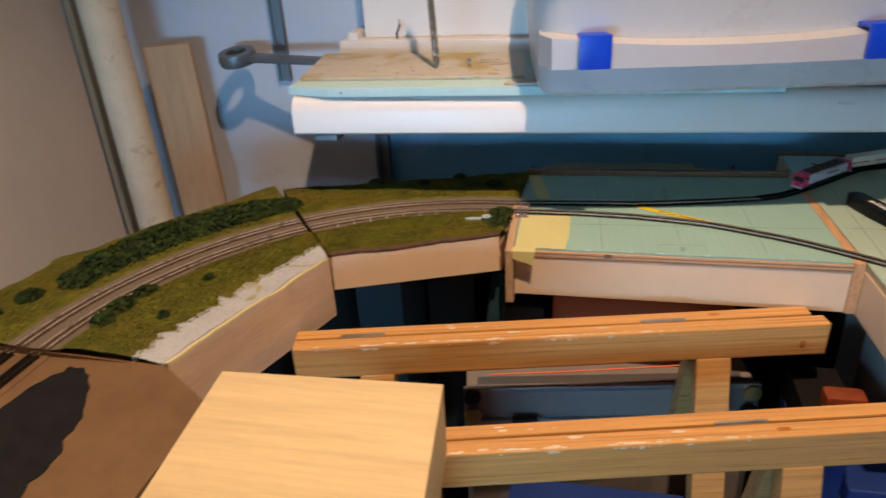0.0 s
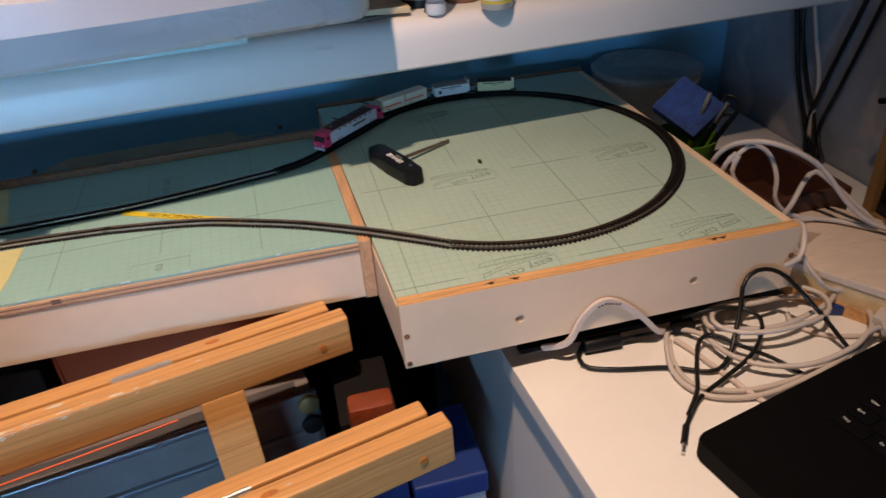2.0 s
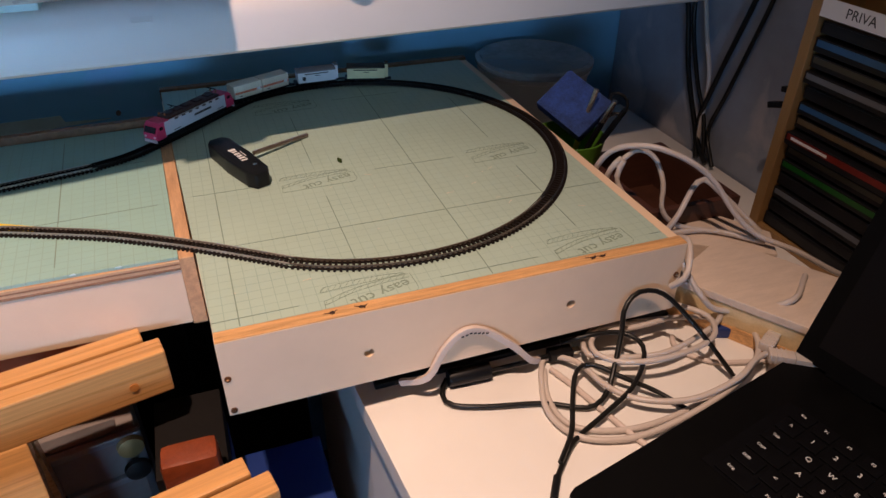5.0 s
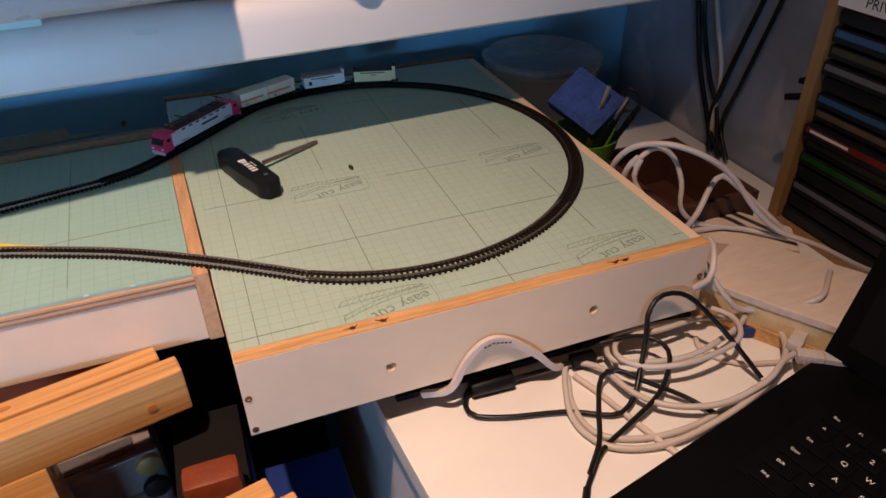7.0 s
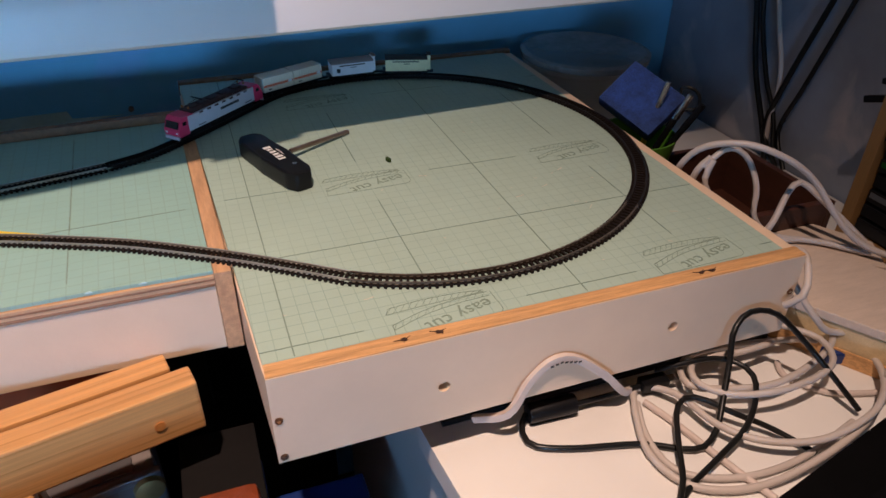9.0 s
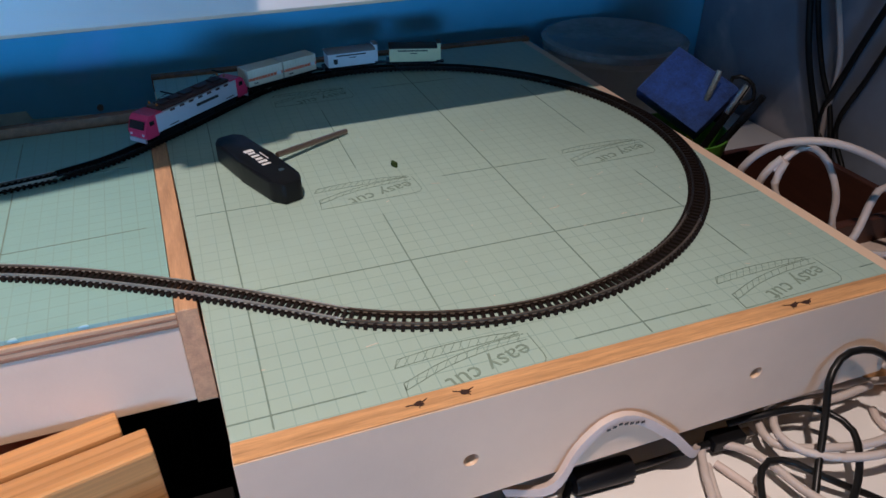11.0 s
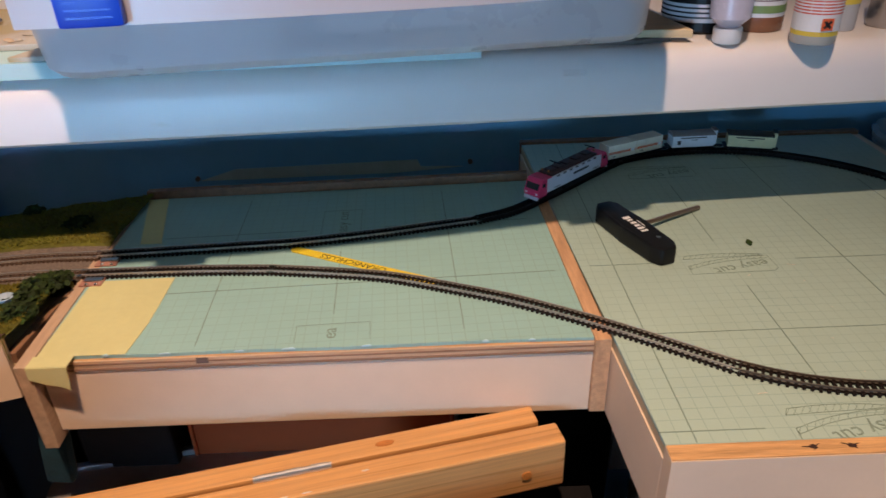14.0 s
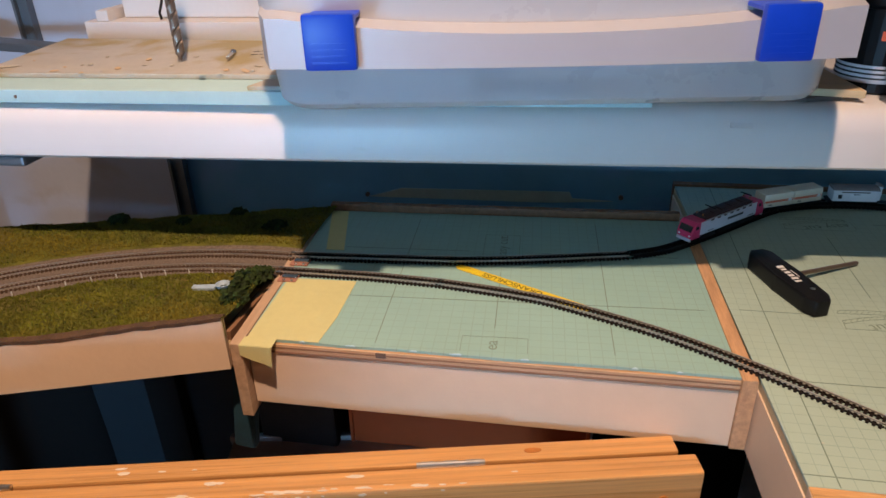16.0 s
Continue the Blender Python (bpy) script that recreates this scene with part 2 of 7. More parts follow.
M = {
    # left sheet teal, right sheet warmer: the mixed light is put into both colours
    "foam": foam("green_foam", (0.382, 0.505, 0.438), 0.0, 0.0),
    "foam_left": foam("green_foam_left", (0.29, 0.475, 0.44), -0.136, -0.009, -2.5),
    "print": mat("print_ink", (0.20, 0.28, 0.23), 0.7, var=0.2, scale=90, bump=0),
    "paint_white": mat("painted_plywood", (0.77, 0.59, 0.42), 0.55, var=0.05, scale=7, bump=0.12, bscale=160, stain=(0.45, 0.36, 0.28), stain_at=0.70, stain_scale=14),
    "fascia_tan": mat("tan_plywood", (0.57, 0.42, 0.31), 0.6, var=0.16, scale=8, grain=(1, 1, 6), bump=0.1, stain=(0.44, 0.29, 0.19), stain_at=0.62, stain_scale=8),
    "ply": mat("plywood", (0.66, 0.51, 0.29), 0.6, var=0.16, scale=9, grain=(0.6, 9, 9), bump=0.1),
    "ply_edge": mat("plywood_edge", (0.64, 0.36, 0.145), 0.65, var=0.35, scale=5, grain=(2.5, 40, 90), bump=0.2, bscale=120, stain=(0.16, 0.06, 0.02), stain_at=0.68, stain_scale=26),
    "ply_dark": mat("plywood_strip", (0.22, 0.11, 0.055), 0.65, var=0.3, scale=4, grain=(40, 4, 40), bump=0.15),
    "logo_ink": mat("logo_ink", (0.21, 0.285, 0.225), 0.7, var=0.2, scale=90, bump=0),
    "wall_right": mat("blue_grey_wall", (0.29, 0.33, 0.41), 0.6, var=0.22, scale=4, bump=0.3, bscale=90, stain=(0.50, 0.49, 0.52), stain_at=0.53, stain_scale=7),
    "pine": mat("pine_beam", (0.60, 0.315, 0.108), 0.28, var=0.26, scale=5, turn=12.6, grain=(0.9, 42, 42), bump=0.12, bscale=40),
    "end_ply": mat("bare_end_ply", (0.58, 0.34, 0.18), 0.65, var=0.25, scale=4, grain=(40, 4, 40), bump=0.15, stain=(0.26, 0.12, 0.06), stain_at=0.68, stain_scale=40),
    "tan_ply": mat("tan_end_ply", (0.50, 0.34, 0.22), 0.65, var=0.2, scale=4, grain=(40, 4, 40), bump=0.15),
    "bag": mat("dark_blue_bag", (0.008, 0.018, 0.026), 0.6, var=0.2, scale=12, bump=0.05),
    "burn": mat("burn_mark", (0.035, 0.014, 0.008), 0.8, var=0.3, scale=200, bump=0),
    "ply_pale": mat("pale_ply_layer", (0.62, 0.41, 0.24), 0.65, var=0.2, scale=5, grain=(3, 60, 60), bump=0.1),
    "ply_brown": mat("brown_ply_layer", (0.33, 0.18, 0.10), 0.65, var=0.3, scale=5, grain=(6, 60, 60), bump=0.1),
    "lead": mat("pinkish_lead", (0.62, 0.53, 0.48), 0.4, var=0.05, scale=30, bump=0.02),
    "pale_board": mat("pale_board", (0.66, 0.55, 0.46), 0.6, var=0.1, scale=9, grain=(3, 16, 16), bump=0.08),
    "shank": mat("dark_steel", (0.26, 0.21, 0.17), 0.35, 0.7, var=0.15, scale=60, bump=0.02),
    "tape_grey": mat("pale_green_patch", (0.46, 0.53, 0.46), 0.8, var=0.1, scale=30, bump=0.1),
    "trough": mat("pale_blue_model", (0.36, 0.46, 0.56), 0.5, var=0.1, scale=200, bump=0),
    "knot": mat("pine_knot", (0.42, 0.15, 0.025), 0.4, var=0.3, scale=60, bump=0.05),
    "splash": mat("dried_paint", (0.70, 0.61, 0.49), 0.6, var=0.10, scale=50, bump=0.2),
    "hinge": mat("galvanised_steel", (0.55, 0.54, 0.52), 0.35, 1.0, var=0.1, scale=60, bump=0.05),
    "screw": mat("screw_brown", (0.20, 0.10, 0.05), 0.4, 0.8, var=0.3, scale=300, bump=0),
    "hole": mat("screw_hole", (0.16, 0.11, 0.085), 0.8, var=0.2, scale=200, bump=0),
    "plast_black": mat("black_plastic", (0.006, 0.006, 0.007), 0.40, spec=0.22, var=0.2, scale=80, bump=0.03),
    "sleeper": mat("sleeper_plastic", (0.014, 0.009, 0.007), 0.55, spec=0.2, var=0.3, scale=80, bump=0),
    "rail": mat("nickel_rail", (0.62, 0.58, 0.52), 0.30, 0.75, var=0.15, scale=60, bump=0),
    # near-black and dim brown rail colours, given piece by piece
    "rail_dark": mat("black_rail", (0.016, 0.014, 0.013), 0.4, 0.0, spec=0.3, var=0.3, scale=60, bump=0),
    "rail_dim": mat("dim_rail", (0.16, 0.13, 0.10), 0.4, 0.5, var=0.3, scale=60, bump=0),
    # corner module rails: their gleam is put into this bright base colour
    "bright_rail": mat("bright_module_rail", (0.72, 0.67, 0.60), 0.28, 0.6, var=0.3, scale=60, bump=0),
    "joiner": mat("rail_joiner", (0.75, 0.73, 0.70), 0.22, 1.0, var=0.05, bump=0),
    "magenta": mat("magenta_paint", (0.62, 0.035, 0.115), 0.32, var=0.06, scale=80, bump=0),
    "silver": mat("silver_paint", (0.55, 0.55, 0.60), 0.35, var=0.04, scale=80, bump=0),
    "loco_roof": mat("loco_roof", (0.05, 0.02, 0.018), 0.5, var=0.4, scale=120, bump=0.1),
    "cream": mat("cream_plastic", (0.72, 0.65, 0.36), 0.45, var=0.06, scale=120, bump=0.05, bscale=900),
    "white_plastic": mat("white_plastic", (0.74, 0.74, 0.76), 0.42, var=0.04, scale=60, bump=0.02),
    "container": mat("container_beige", (0.78, 0.70, 0.55), 0.5, var=0.06, scale=60, bump=0.03),
    "orange_stripe": mat("orange_stripe", (0.72, 0.13, 0.04), 0.45, var=0.05, bump=0),
    "wagon_grey": mat("wagon_roof_grey", (0.23, 0.20, 0.20), 0.6, var=0.1, scale=90, bump=0.05),
    "wagon_black": mat("wagon_roof_black", (0.025, 0.022, 0.02), 0.6, var=0.2, scale=90, bump=0.05),
    "glass_dark": mat("dark_window", (0.01, 0.01, 0.014), 0.08, var=0.1, bump=0),
    "ink": mat("black_ink", (0.02, 0.02, 0.022), 0.5, var=0.1, bump=0),
    "ink_white": mat("white_ink", (0.75, 0.75, 0.75), 0.5, var=0.03, bump=0),
    "tape": mat("masking_tape", (0.60, 0.57, 0.27), 0.7, var=0.06, scale=20, bump=0.2, bscale=350, stain=(0.55, 0.47, 0.2), stain_at=0.66),
    "yellow": mat("yellow_plastic", (0.80, 0.60, 0.02), 0.4, var=0.05, scale=40, bump=0),
    "desk": mat("white_melamine", (0.80, 0.78, 0.75), 0.38, var=0.03, scale=6, bump=0.02, stain=(0.66, 0.62, 0.58), stain_at=0.72),
    "shelf": mat("white_shelf", (0.74, 0.725, 0.715), 0.35, var=0.03, scale=5, bump=0.04, bscale=60, stain=(0.62, 0.56, 0.46), stain_at=0.70, stain_scale=11),
    "wall_blue": mat("blue_wall", (0.18, 0.42, 0.61), 0.8, var=0.08, scale=5, bump=0.25, bscale=90, stain=(0.24, 0.42, 0.68), stain_at=0.60, stain_scale=4),
    "wall_pale": mat("pale_wall", (0.51, 0.56, 0.67), 0.8, var=0.05, scale=5, bump=0.25, bscale=90, stain=(0.45, 0.46, 0.50), stain_at=0.66, stain_scale=5),
    "wall_left": mat("beige_wall", (0.58, 0.52, 0.46), 0.85, var=0.06, scale=3, bump=0.25, bscale=90),
    # unseen ceiling and front wall, darkened to hold down bounced light
    "ceiling": mat("dark_ceiling", (0.11, 0.07, 0.045), 0.7, var=0.2, scale=5, grain=(1, 12, 12), bump=0.1),
    "wall_front": mat("dark_front_wall", (0.10, 0.065, 0.04), 0.6, var=0.25, scale=5, grain=(12, 12, 1), bump=0.1),
    "floor": mat("floor_boards", (0.05, 0.032, 0.022), 0.5, var=0.25, scale=5, grain=(1, 12, 12), bump=0.1),
    "rail_grey": mat("grey_steel", (0.16, 0.19, 0.22), 0.45, 0.6, var=0.1, bump=0.03),
    "xps": mat("teal_foam_board", (0.46, 0.68, 0.72), 0.7, var=0.05, scale=30, bump=0.2, bscale=400),
    "chip": mat("cutting_board", (0.50, 0.475, 0.42), 0.6, var=0.08, scale=40, bump=0.15, bscale=400, stain=(0.40, 0.32, 0.15), stain_at=0.53, stain_scale=9),
    "box_clear": mat("translucent_plastic", (0.86, 0.88, 0.93), 0.28, var=0.02, scale=10, bump=0.02, alpha=0.42, spec=0.6),
    "box_white": mat("milky_plastic", (0.47, 0.48, 0.53), 0.32, var=0.03, scale=12, bump=0.02),
    "clip_blue": mat("blue_clip", (0.005, 0.055, 0.62), 0.35, var=0.05, scale=60, bump=0.02),
    "grass": mat("static_grass", (0.150, 0.155, 0.008), 0.95, var=0.5, scale=28, bump=0.6, bscale=900, stain=(0.215, 0.175, 0.012), stain_at=0.52, stain_scale=16, island=0.22),
    "grass_soil": mat("grass_mat", (0.135, 0.130, 0.010), 0.95, var=0.5, scale=40, bump=0.8, bscale=700, stain=(0.14, 0.115, 0.02), stain_at=0.52, stain_scale=18),
    "bush": mat("foam_bush", (0.024, 0.046, 0.004), 0.95, var=0.5, scale=60, bump=0.5, bscale=900, island=0.5),
    "soil": mat("brown_soil", (0.10, 0.055, 0.03), 0.95, var=0.4, scale=70, bump=0.6, bscale=500),
    "ballast": mat("ballast", (0.20, 0.155, 0.12), 0.95, var=0.45, scale=420, bump=0.9, bscale=900),
    "plaster": mat("white_plaster", (0.40, 0.42, 0.46), 0.85, var=0.10, scale=30, bump=0.8, bscale=160, stain=(0.30, 0.27, 0.10), stain_at=0.60, stain_scale=24),
    "board_brown": mat("brown_hardboard", (0.17, 0.098, 0.046), 0.6, var=0.2, scale=9, bump=0.1, stain=(0.13, 0.07, 0.035), stain_at=0.62),
    "black_paint": mat("black_paint", (0.012, 0.012, 0.014), 0.55, spec=0.2, stain=(0.09, 0.095, 0.11), stain_at=0.58, stain_scale=7, var=0.3, scale=40, bump=0.1),
    "cable_white": mat("white_cable", (0.54, 0.48, 0.44), 0.42, var=0.05, scale=30, bump=0.02),
    "cable_black": mat("black_cable", (0.007, 0.007, 0.007), 0.32, spec=0.35, var=0.2, scale=60, bump=0.02),
    "metal": mat("bright_metal", (0.62, 0.61, 0.60), 0.22, 1.0, var=0.06, scale=60, bump=0.02),
    "alu": mat("aluminium_case", (0.42, 0.42, 0.44), 0.35, 0.85, var=0.08, scale=20, bump=0.08, bscale=200),
    "alu_panel": mat("case_panel", (0.37, 0.32, 0.30), 0.4, 0.4, var=0.1, scale=20, bump=0.1, bscale=200),
    "blue_box": mat("blue_cardboard", (0.008, 0.03, 0.17), 0.5, var=0.08, scale=20, bump=0.05),
    "pale_box": mat("pale_cardboard", (0.36, 0.36, 0.42), 0.6, var=0.05, scale=20, bump=0.05),
    "orange": mat("orange_panel", (0.45, 0.065, 0.006), 0.5, var=0.12, scale=10, bump=0.05),
    "leather": mat("brown_leather", (0.20, 0.040, 0.010), 0.4, var=0.2, scale=60, bump=0.3, bscale=300),
    # near-black colour that carries the shade under the layout
    "near_black": mat("near_black", (0.008, 0.007, 0.007), 0.7, spec=0.15, var=0.2, scale=30, bump=0.1),
    "teal_cloth": mat("teal_cloth", (0.008, 0.05, 0.075), 0.9, var=0.2, scale=60, bump=0.4, bscale=400),
    "blue_sponge": mat("blue_sponge", (0.03, 0.07, 0.26), 0.9, var=0.45, scale=60, bump=0.8, bscale=500),
    "green_pot": mat("green_plastic", (0.10, 0.27, 0.02), 0.4, var=0.08, scale=40, bump=0.02),
    "brown_box": mat("brown_wood", (0.07, 0.025, 0.014), 0.5, var=0.25, scale=8, grain=(2, 2, 16), bump=0.1),
    "tub": mat("milky_tub", (0.62, 0.64, 0.65), 0.3, var=0.05, bump=0.02, alpha=0.8),
    "lid": mat("smoky_lid", (0.42, 0.43, 0.43), 0.18, var=0.30, scale=14, bump=0.02, alpha=0.6),
    "paper": mat("kraft_paper", (0.58, 0.44, 0.29), 0.8, var=0.08, scale=20, bump=0.1),
    "paper_tube": mat("paper_roll", (0.62, 0.53, 0.40), 0.75, var=0.08, scale=26, bump=0.15, bscale=200, stain=(0.46, 0.36, 0.24), stain_at=0.6, stain_scale=30),
    "plank": mat("leaning_plank", (0.44, 0.28, 0.15), 0.6, var=0.15, scale=6, grain=(14, 14, 1.5), bump=0.1),
    "white_card": mat("white_card", (0.72, 0.70, 0.69), 0.7, var=0.03, bump=0.05),
    "rack_wood": mat("rack_wood", (0.30, 0.17, 0.06), 0.55, var=0.12, scale=8, grain=(16, 16, 2), bump=0.1),
    "lap": mat("laptop_black", (0.003, 0.003, 0.0033), 0.55, spec=0.06, var=0.2, scale=50, bump=0.03, bscale=900),
    "keycap": mat("keycap", (0.003, 0.003, 0.004), 0.55, spec=0.08, var=0.15, scale=90, bump=0),
    "screen": mat("screen_glass", (0.004, 0.004, 0.005), 0.35, spec=0.12, var=0.1, bump=0),
    "steel_can": mat("brushed_can", (0.42, 0.39, 0.37), 0.32, 0.9, var=0.08, scale=40, bump=0.05),
    "green_label": mat("green_label", (0.19, 0.30, 0.10), 0.5, var=0.1, bump=0),
    "clear_tube": mat("frosted_tube", (0.62, 0.60, 0.72), 0.25, var=0.06, scale=40, bump=0.02, alpha=0.75),
    "amber": mat("amber_liquid", (0.24, 0.10, 0.05), 0.25, var=0.1, bump=0),
    "label_yellow": mat("yellow_label", (0.70, 0.52, 0.06), 0.5, var=0.05, bump=0),
    "label_red": mat("red_print", (0.60, 0.09, 0.05), 0.5, var=0.05, bump=0),
    "bottle": mat("clear_bottle", (0.62, 0.58, 0.54), 0.2, var=0.04, bump=0, alpha=0.8),
    "dark_sheet": mat("dark_hardboard", (0.12, 0.10, 0.085), 0.6, var=0.1, bump=0.1),
    "red": mat("red_plastic", (0.50, 0.03, 0.02), 0.4, var=0.1, bump=0),
    "case_green": mat("green_spine", (0.008, 0.085, 0.010), 0.3, var=0.1, bump=0),
    "case_blue": mat("blue_spine", (0.030, 0.10, 0.23), 0.3, var=0.1, bump=0),
    "case_olive": mat("olive_spine", (0.055, 0.048, 0.030), 0.35, var=0.1, bump=0),
    "case_tan": mat("tan_spine", (0.12, 0.085, 0.045), 0.35, var=0.2, bump=0),
    "brass": mat("brass_cap", (0.55, 0.36, 0.14), 0.35, 0.6, var=0.1, scale=60, bump=0.02),
    "clad": mat("copper_clad_board", (0.36, 0.17, 0.12), 0.5, var=0.25, scale=120, bump=0.05),
    "case_red": mat("red_spine", (0.16, 0.014, 0.008), 0.35, var=0.2, bump=0),
    "case_grey": mat("grey_spine", (0.13, 0.14, 0.16), 0.3, var=0.1, bump=0),
    "case_dark": mat("dark_spine", (0.012, 0.012, 0.014), 0.35, spec=0.25, var=0.2, bump=0),
}


# ---- building tools ----
def thing(name, at, label, category, group="", kind=""):
    ob = new(name)
    ob.matrix_basis = at if isinstance(at, Matrix) else Matrix.Translation(at)
    ob.empty_display_size = 0.05
    return tagged(ob, label, category, group, kind)


def flat_world(ob):
    m = ob.matrix_basis.copy()
    p = ob.parent
    return flat_world(p) @ ob.matrix_parent_inverse @ m if p else m


def part(name, bm, material, parent=None, label="", smooth=False):
    """One mesh out of bm, given in the world's coordinates."""
    me = bpy.data.meshes.new(name)
    if isinstance(bm, tuple):
        me.from_pydata(*bm)
    else:
        bmesh.ops.recalc_face_normals(bm, faces=bm.faces)
        bm.to_mesh(me)
        bm.free()
    if smooth:
        me.polygons.foreach_set("use_smooth", [True] * len(me.polygons))
        me.set_sharp_from_angle(angle=radians(38))
    me.materials.append(M[material])
    ob = new(name, me)
    if parent:
        ob.parent = parent
        ob.matrix_parent_inverse = flat_world(parent).inverted()
    if label:
        ob["label"] = label
    return ob


def solid(name, bm, material, label, category, group="", kind="", smooth=False):
    return tagged(part(name, bm, material, None, "", smooth), label, category, group, kind)


def box(x0, x1, y0, y1, z0, z1, bevel=0.0, m=None, bm=None, seg=2):
    bm = bm or bmesh.new()
    v = [bm.verts.new(p) for p in ((x0, y0, z0), (x1, y0, z0), (x1, y1, z0), (x0, y1, z0), (x0, y0, z1), (x1, y0, z1), (x1, y1, z1), (x0, y1, z1))]
    f = [bm.faces.new([v[i] for i in q]) for q in ((3, 2, 1, 0), (4, 5, 6, 7), (0, 1, 5, 4), (1, 2, 6, 5), (2, 3, 7, 6), (3, 0, 4, 7))]
    got = set(v)
    if bevel:
        r = bmesh.ops.bevel(bm, geom=list({e for q in f for e in q.edges}), offset=bevel, segments=seg, affect="EDGES", profile=0.6)
        got = {w for q in r["faces"] for w in q.verts} | {w for w in got if w.is_valid}
    if m is not None:
        bmesh.ops.transform(bm, matrix=m, verts=list(got))
    return bm


def prism(pts, z0, z1, bevel=0.0, bm=None, top=None):
    """A flat-sided block over the polygon pts; top: another polygon for its upper face."""
    bm = bm or bmesh.new()
    lo = [bm.verts.new((x, y, z0)) for x, y in pts]
    hi = [bm.verts.new((x, y, z1)) for x, y in (top or pts)]
    n = len(pts)
    f = [bm.faces.new(lo[::-1]), bm.faces.new(hi)]
    f += [bm.faces.new((lo[i], lo[(i + 1) % n], hi[(i + 1) % n], hi[i])) for i in range(n)]
    if bevel:
        bmesh.ops.bevel(bm, geom=list({e for q in f for e in q.edges}), offset=bevel, segments=2, affect="EDGES", profile=0.6)
    return bm


def cyl(r, z0, z1, m=None, n=20, r2=None, bm=None, bevel=0.0):
    """A round bar along z between z0 and z1, laid by m."""
    bm = bm or bmesh.new()
    r2 = r if r2 is None else r2
    m = m or Matrix()
    a = [2 * math.pi * i / n for i in range(n)]
    lo = [bm.verts.new(m @ Vector((r * math.cos(t), r * math.sin(t), z0))) for t in a]
    hi = [bm.verts.new(m @ Vector((r2 * math.cos(t), r2 * math.sin(t), z1))) for t in a]
    caps = [bm.faces.new(lo[::-1]), bm.faces.new(hi)]
    for i in range(n):
        bm.faces.new((lo[i], lo[(i + 1) % n], hi[(i + 1) % n], hi[i]))
    if bevel:
        bmesh.ops.bevel(bm, geom=[e for q in caps for e in q.edges], offset=bevel, segments=2, affect="EDGES", profile=0.6)
    return bm


def lathe(profile, m=None, n=28, bm=None):
    """A turned body; profile: pairs of radius and height."""
    bm = bm or bmesh.new()
    m = m or Matrix()
    rings = [[bm.verts.new(m @ Vector((r * math.cos(2 * math.pi * i / n), r * math.sin(2 * math.pi * i / n), z))) for i in range(n)] for r, z in profile]
    for a, b in zip(rings, rings[1:]):
        for i in range(n):
            bm.faces.new((a[i], a[(i + 1) % n], b[(i + 1) % n], b[i]))
    bm.faces.new(rings[0][::-1])
    bm.faces.new(rings[-1])
    return bm


def smooth_path(pts, step=0.006):
    """Catmull-Rom through pts, in even steps."""
    p = [Vector((*q, 0)) if len(q) == 2 else Vector(q) for q in pts]
    p = [2 * p[0] - p[1]] + p + [2 * p[-1] - p[-2]]
    out = []
    for a, b, c, d in zip(p, p[1:], p[2:], p[3:]):
        k = max(2, int((c - b).length / step * 2))
        for i in range(k):
            t = i / k
            out.append(0.5 * (2 * b + (c - a) * t + (2 * a - 5 * b + 4 * c - d) * t * t + (3 * b - a - 3 * c + d) * t ** 3))
    out.append(p[-2])
    return even(out, step)


def even(pts, step):
    """The same line in even steps."""
    run = [0.0]
    for a, b in zip(pts, pts[1:]):
        run.append(run[-1] + (b - a).length)
    n = max(2, round(run[-1] / step))
    out, j = [], 0
    for i in range(n + 1):
        s = run[-1] * i / n
        while j < len(run) - 2 and run[j + 1] < s:
            j += 1
        t = (s - run[j]) / max(run[j + 1] - run[j], 1e-9)
        out.append(pts[j].lerp(pts[j + 1], min(max(t, 0), 1)))
    return out


def sweep(pts, profile, closed_ends=True):
    """profile (sideways, up) drawn along pts, kept upright; returns verts, edges, faces."""
    verts, faces, n = [], [], len(profile)
    for i, p in enumerate(pts):
        d = (pts[min(i + 1, len(pts) - 1)] - pts[max(i - 1, 0)]).normalized()
        side = d.cross(Vector((0, 0, 1)))
        side = side.normalized() if side.length > 1e-4 else Vector((1, 0, 0))
        up = side.cross(d)
        verts += [p + side * a + up * b for a, b in profile]
    for i in range(len(pts) - 1):
        for j in range(n):
            k = (j + 1) % n
            faces.append((i * n + j, i * n + k, (i + 1) * n + k, (i + 1) * n + j))
    if closed_ends:
        faces += [tuple(range(n))[::-1], tuple((len(pts) - 1) * n + j for j in range(n))]
    return verts, [], faces


def ring(r, n=10):
    return [(r * math.cos(2 * math.pi * i / n), r * math.sin(2 * math.pi * i / n)) for i in range(n)]


def cable(name, pts, r, material, parent=None, step=0.008, **tags):
    ob = part(name, sweep(smooth_path(pts, step), ring(r)), material, parent, smooth=True)
    return tagged(ob, **tags) if tags else ob


def merged(parts):
    """Several (verts, edges, faces) in one."""
    vs, fs = [], []
    for v, _, f in parts:
        o = len(vs)
        vs += v
        fs += [tuple(i + o for i in q) for q in f]
    return vs, [], fs


def writing(name, text, size, m, material, parent, extrude=0.00008, align="CENTER"):
    cu = bpy.data.curves.new(name, "FONT")
    cu.body, cu.size, cu.extrude, cu.align_x, cu.align_y = text, size, extrude, align, "CENTER"
    cu.resolution_u = 3
    tmp = bpy.data.objects.new(name, cu)
    me = bpy.data.meshes.new_from_object(tmp)
    bpy.data.objects.remove(tmp)
    me.transform(m)
    me.materials.clear()
    me.materials.append(M[material])
    ob = new(name, me)
    ob.parent = parent
    ob.matrix_parent_inverse = flat_world(parent).inverted()
    return ob


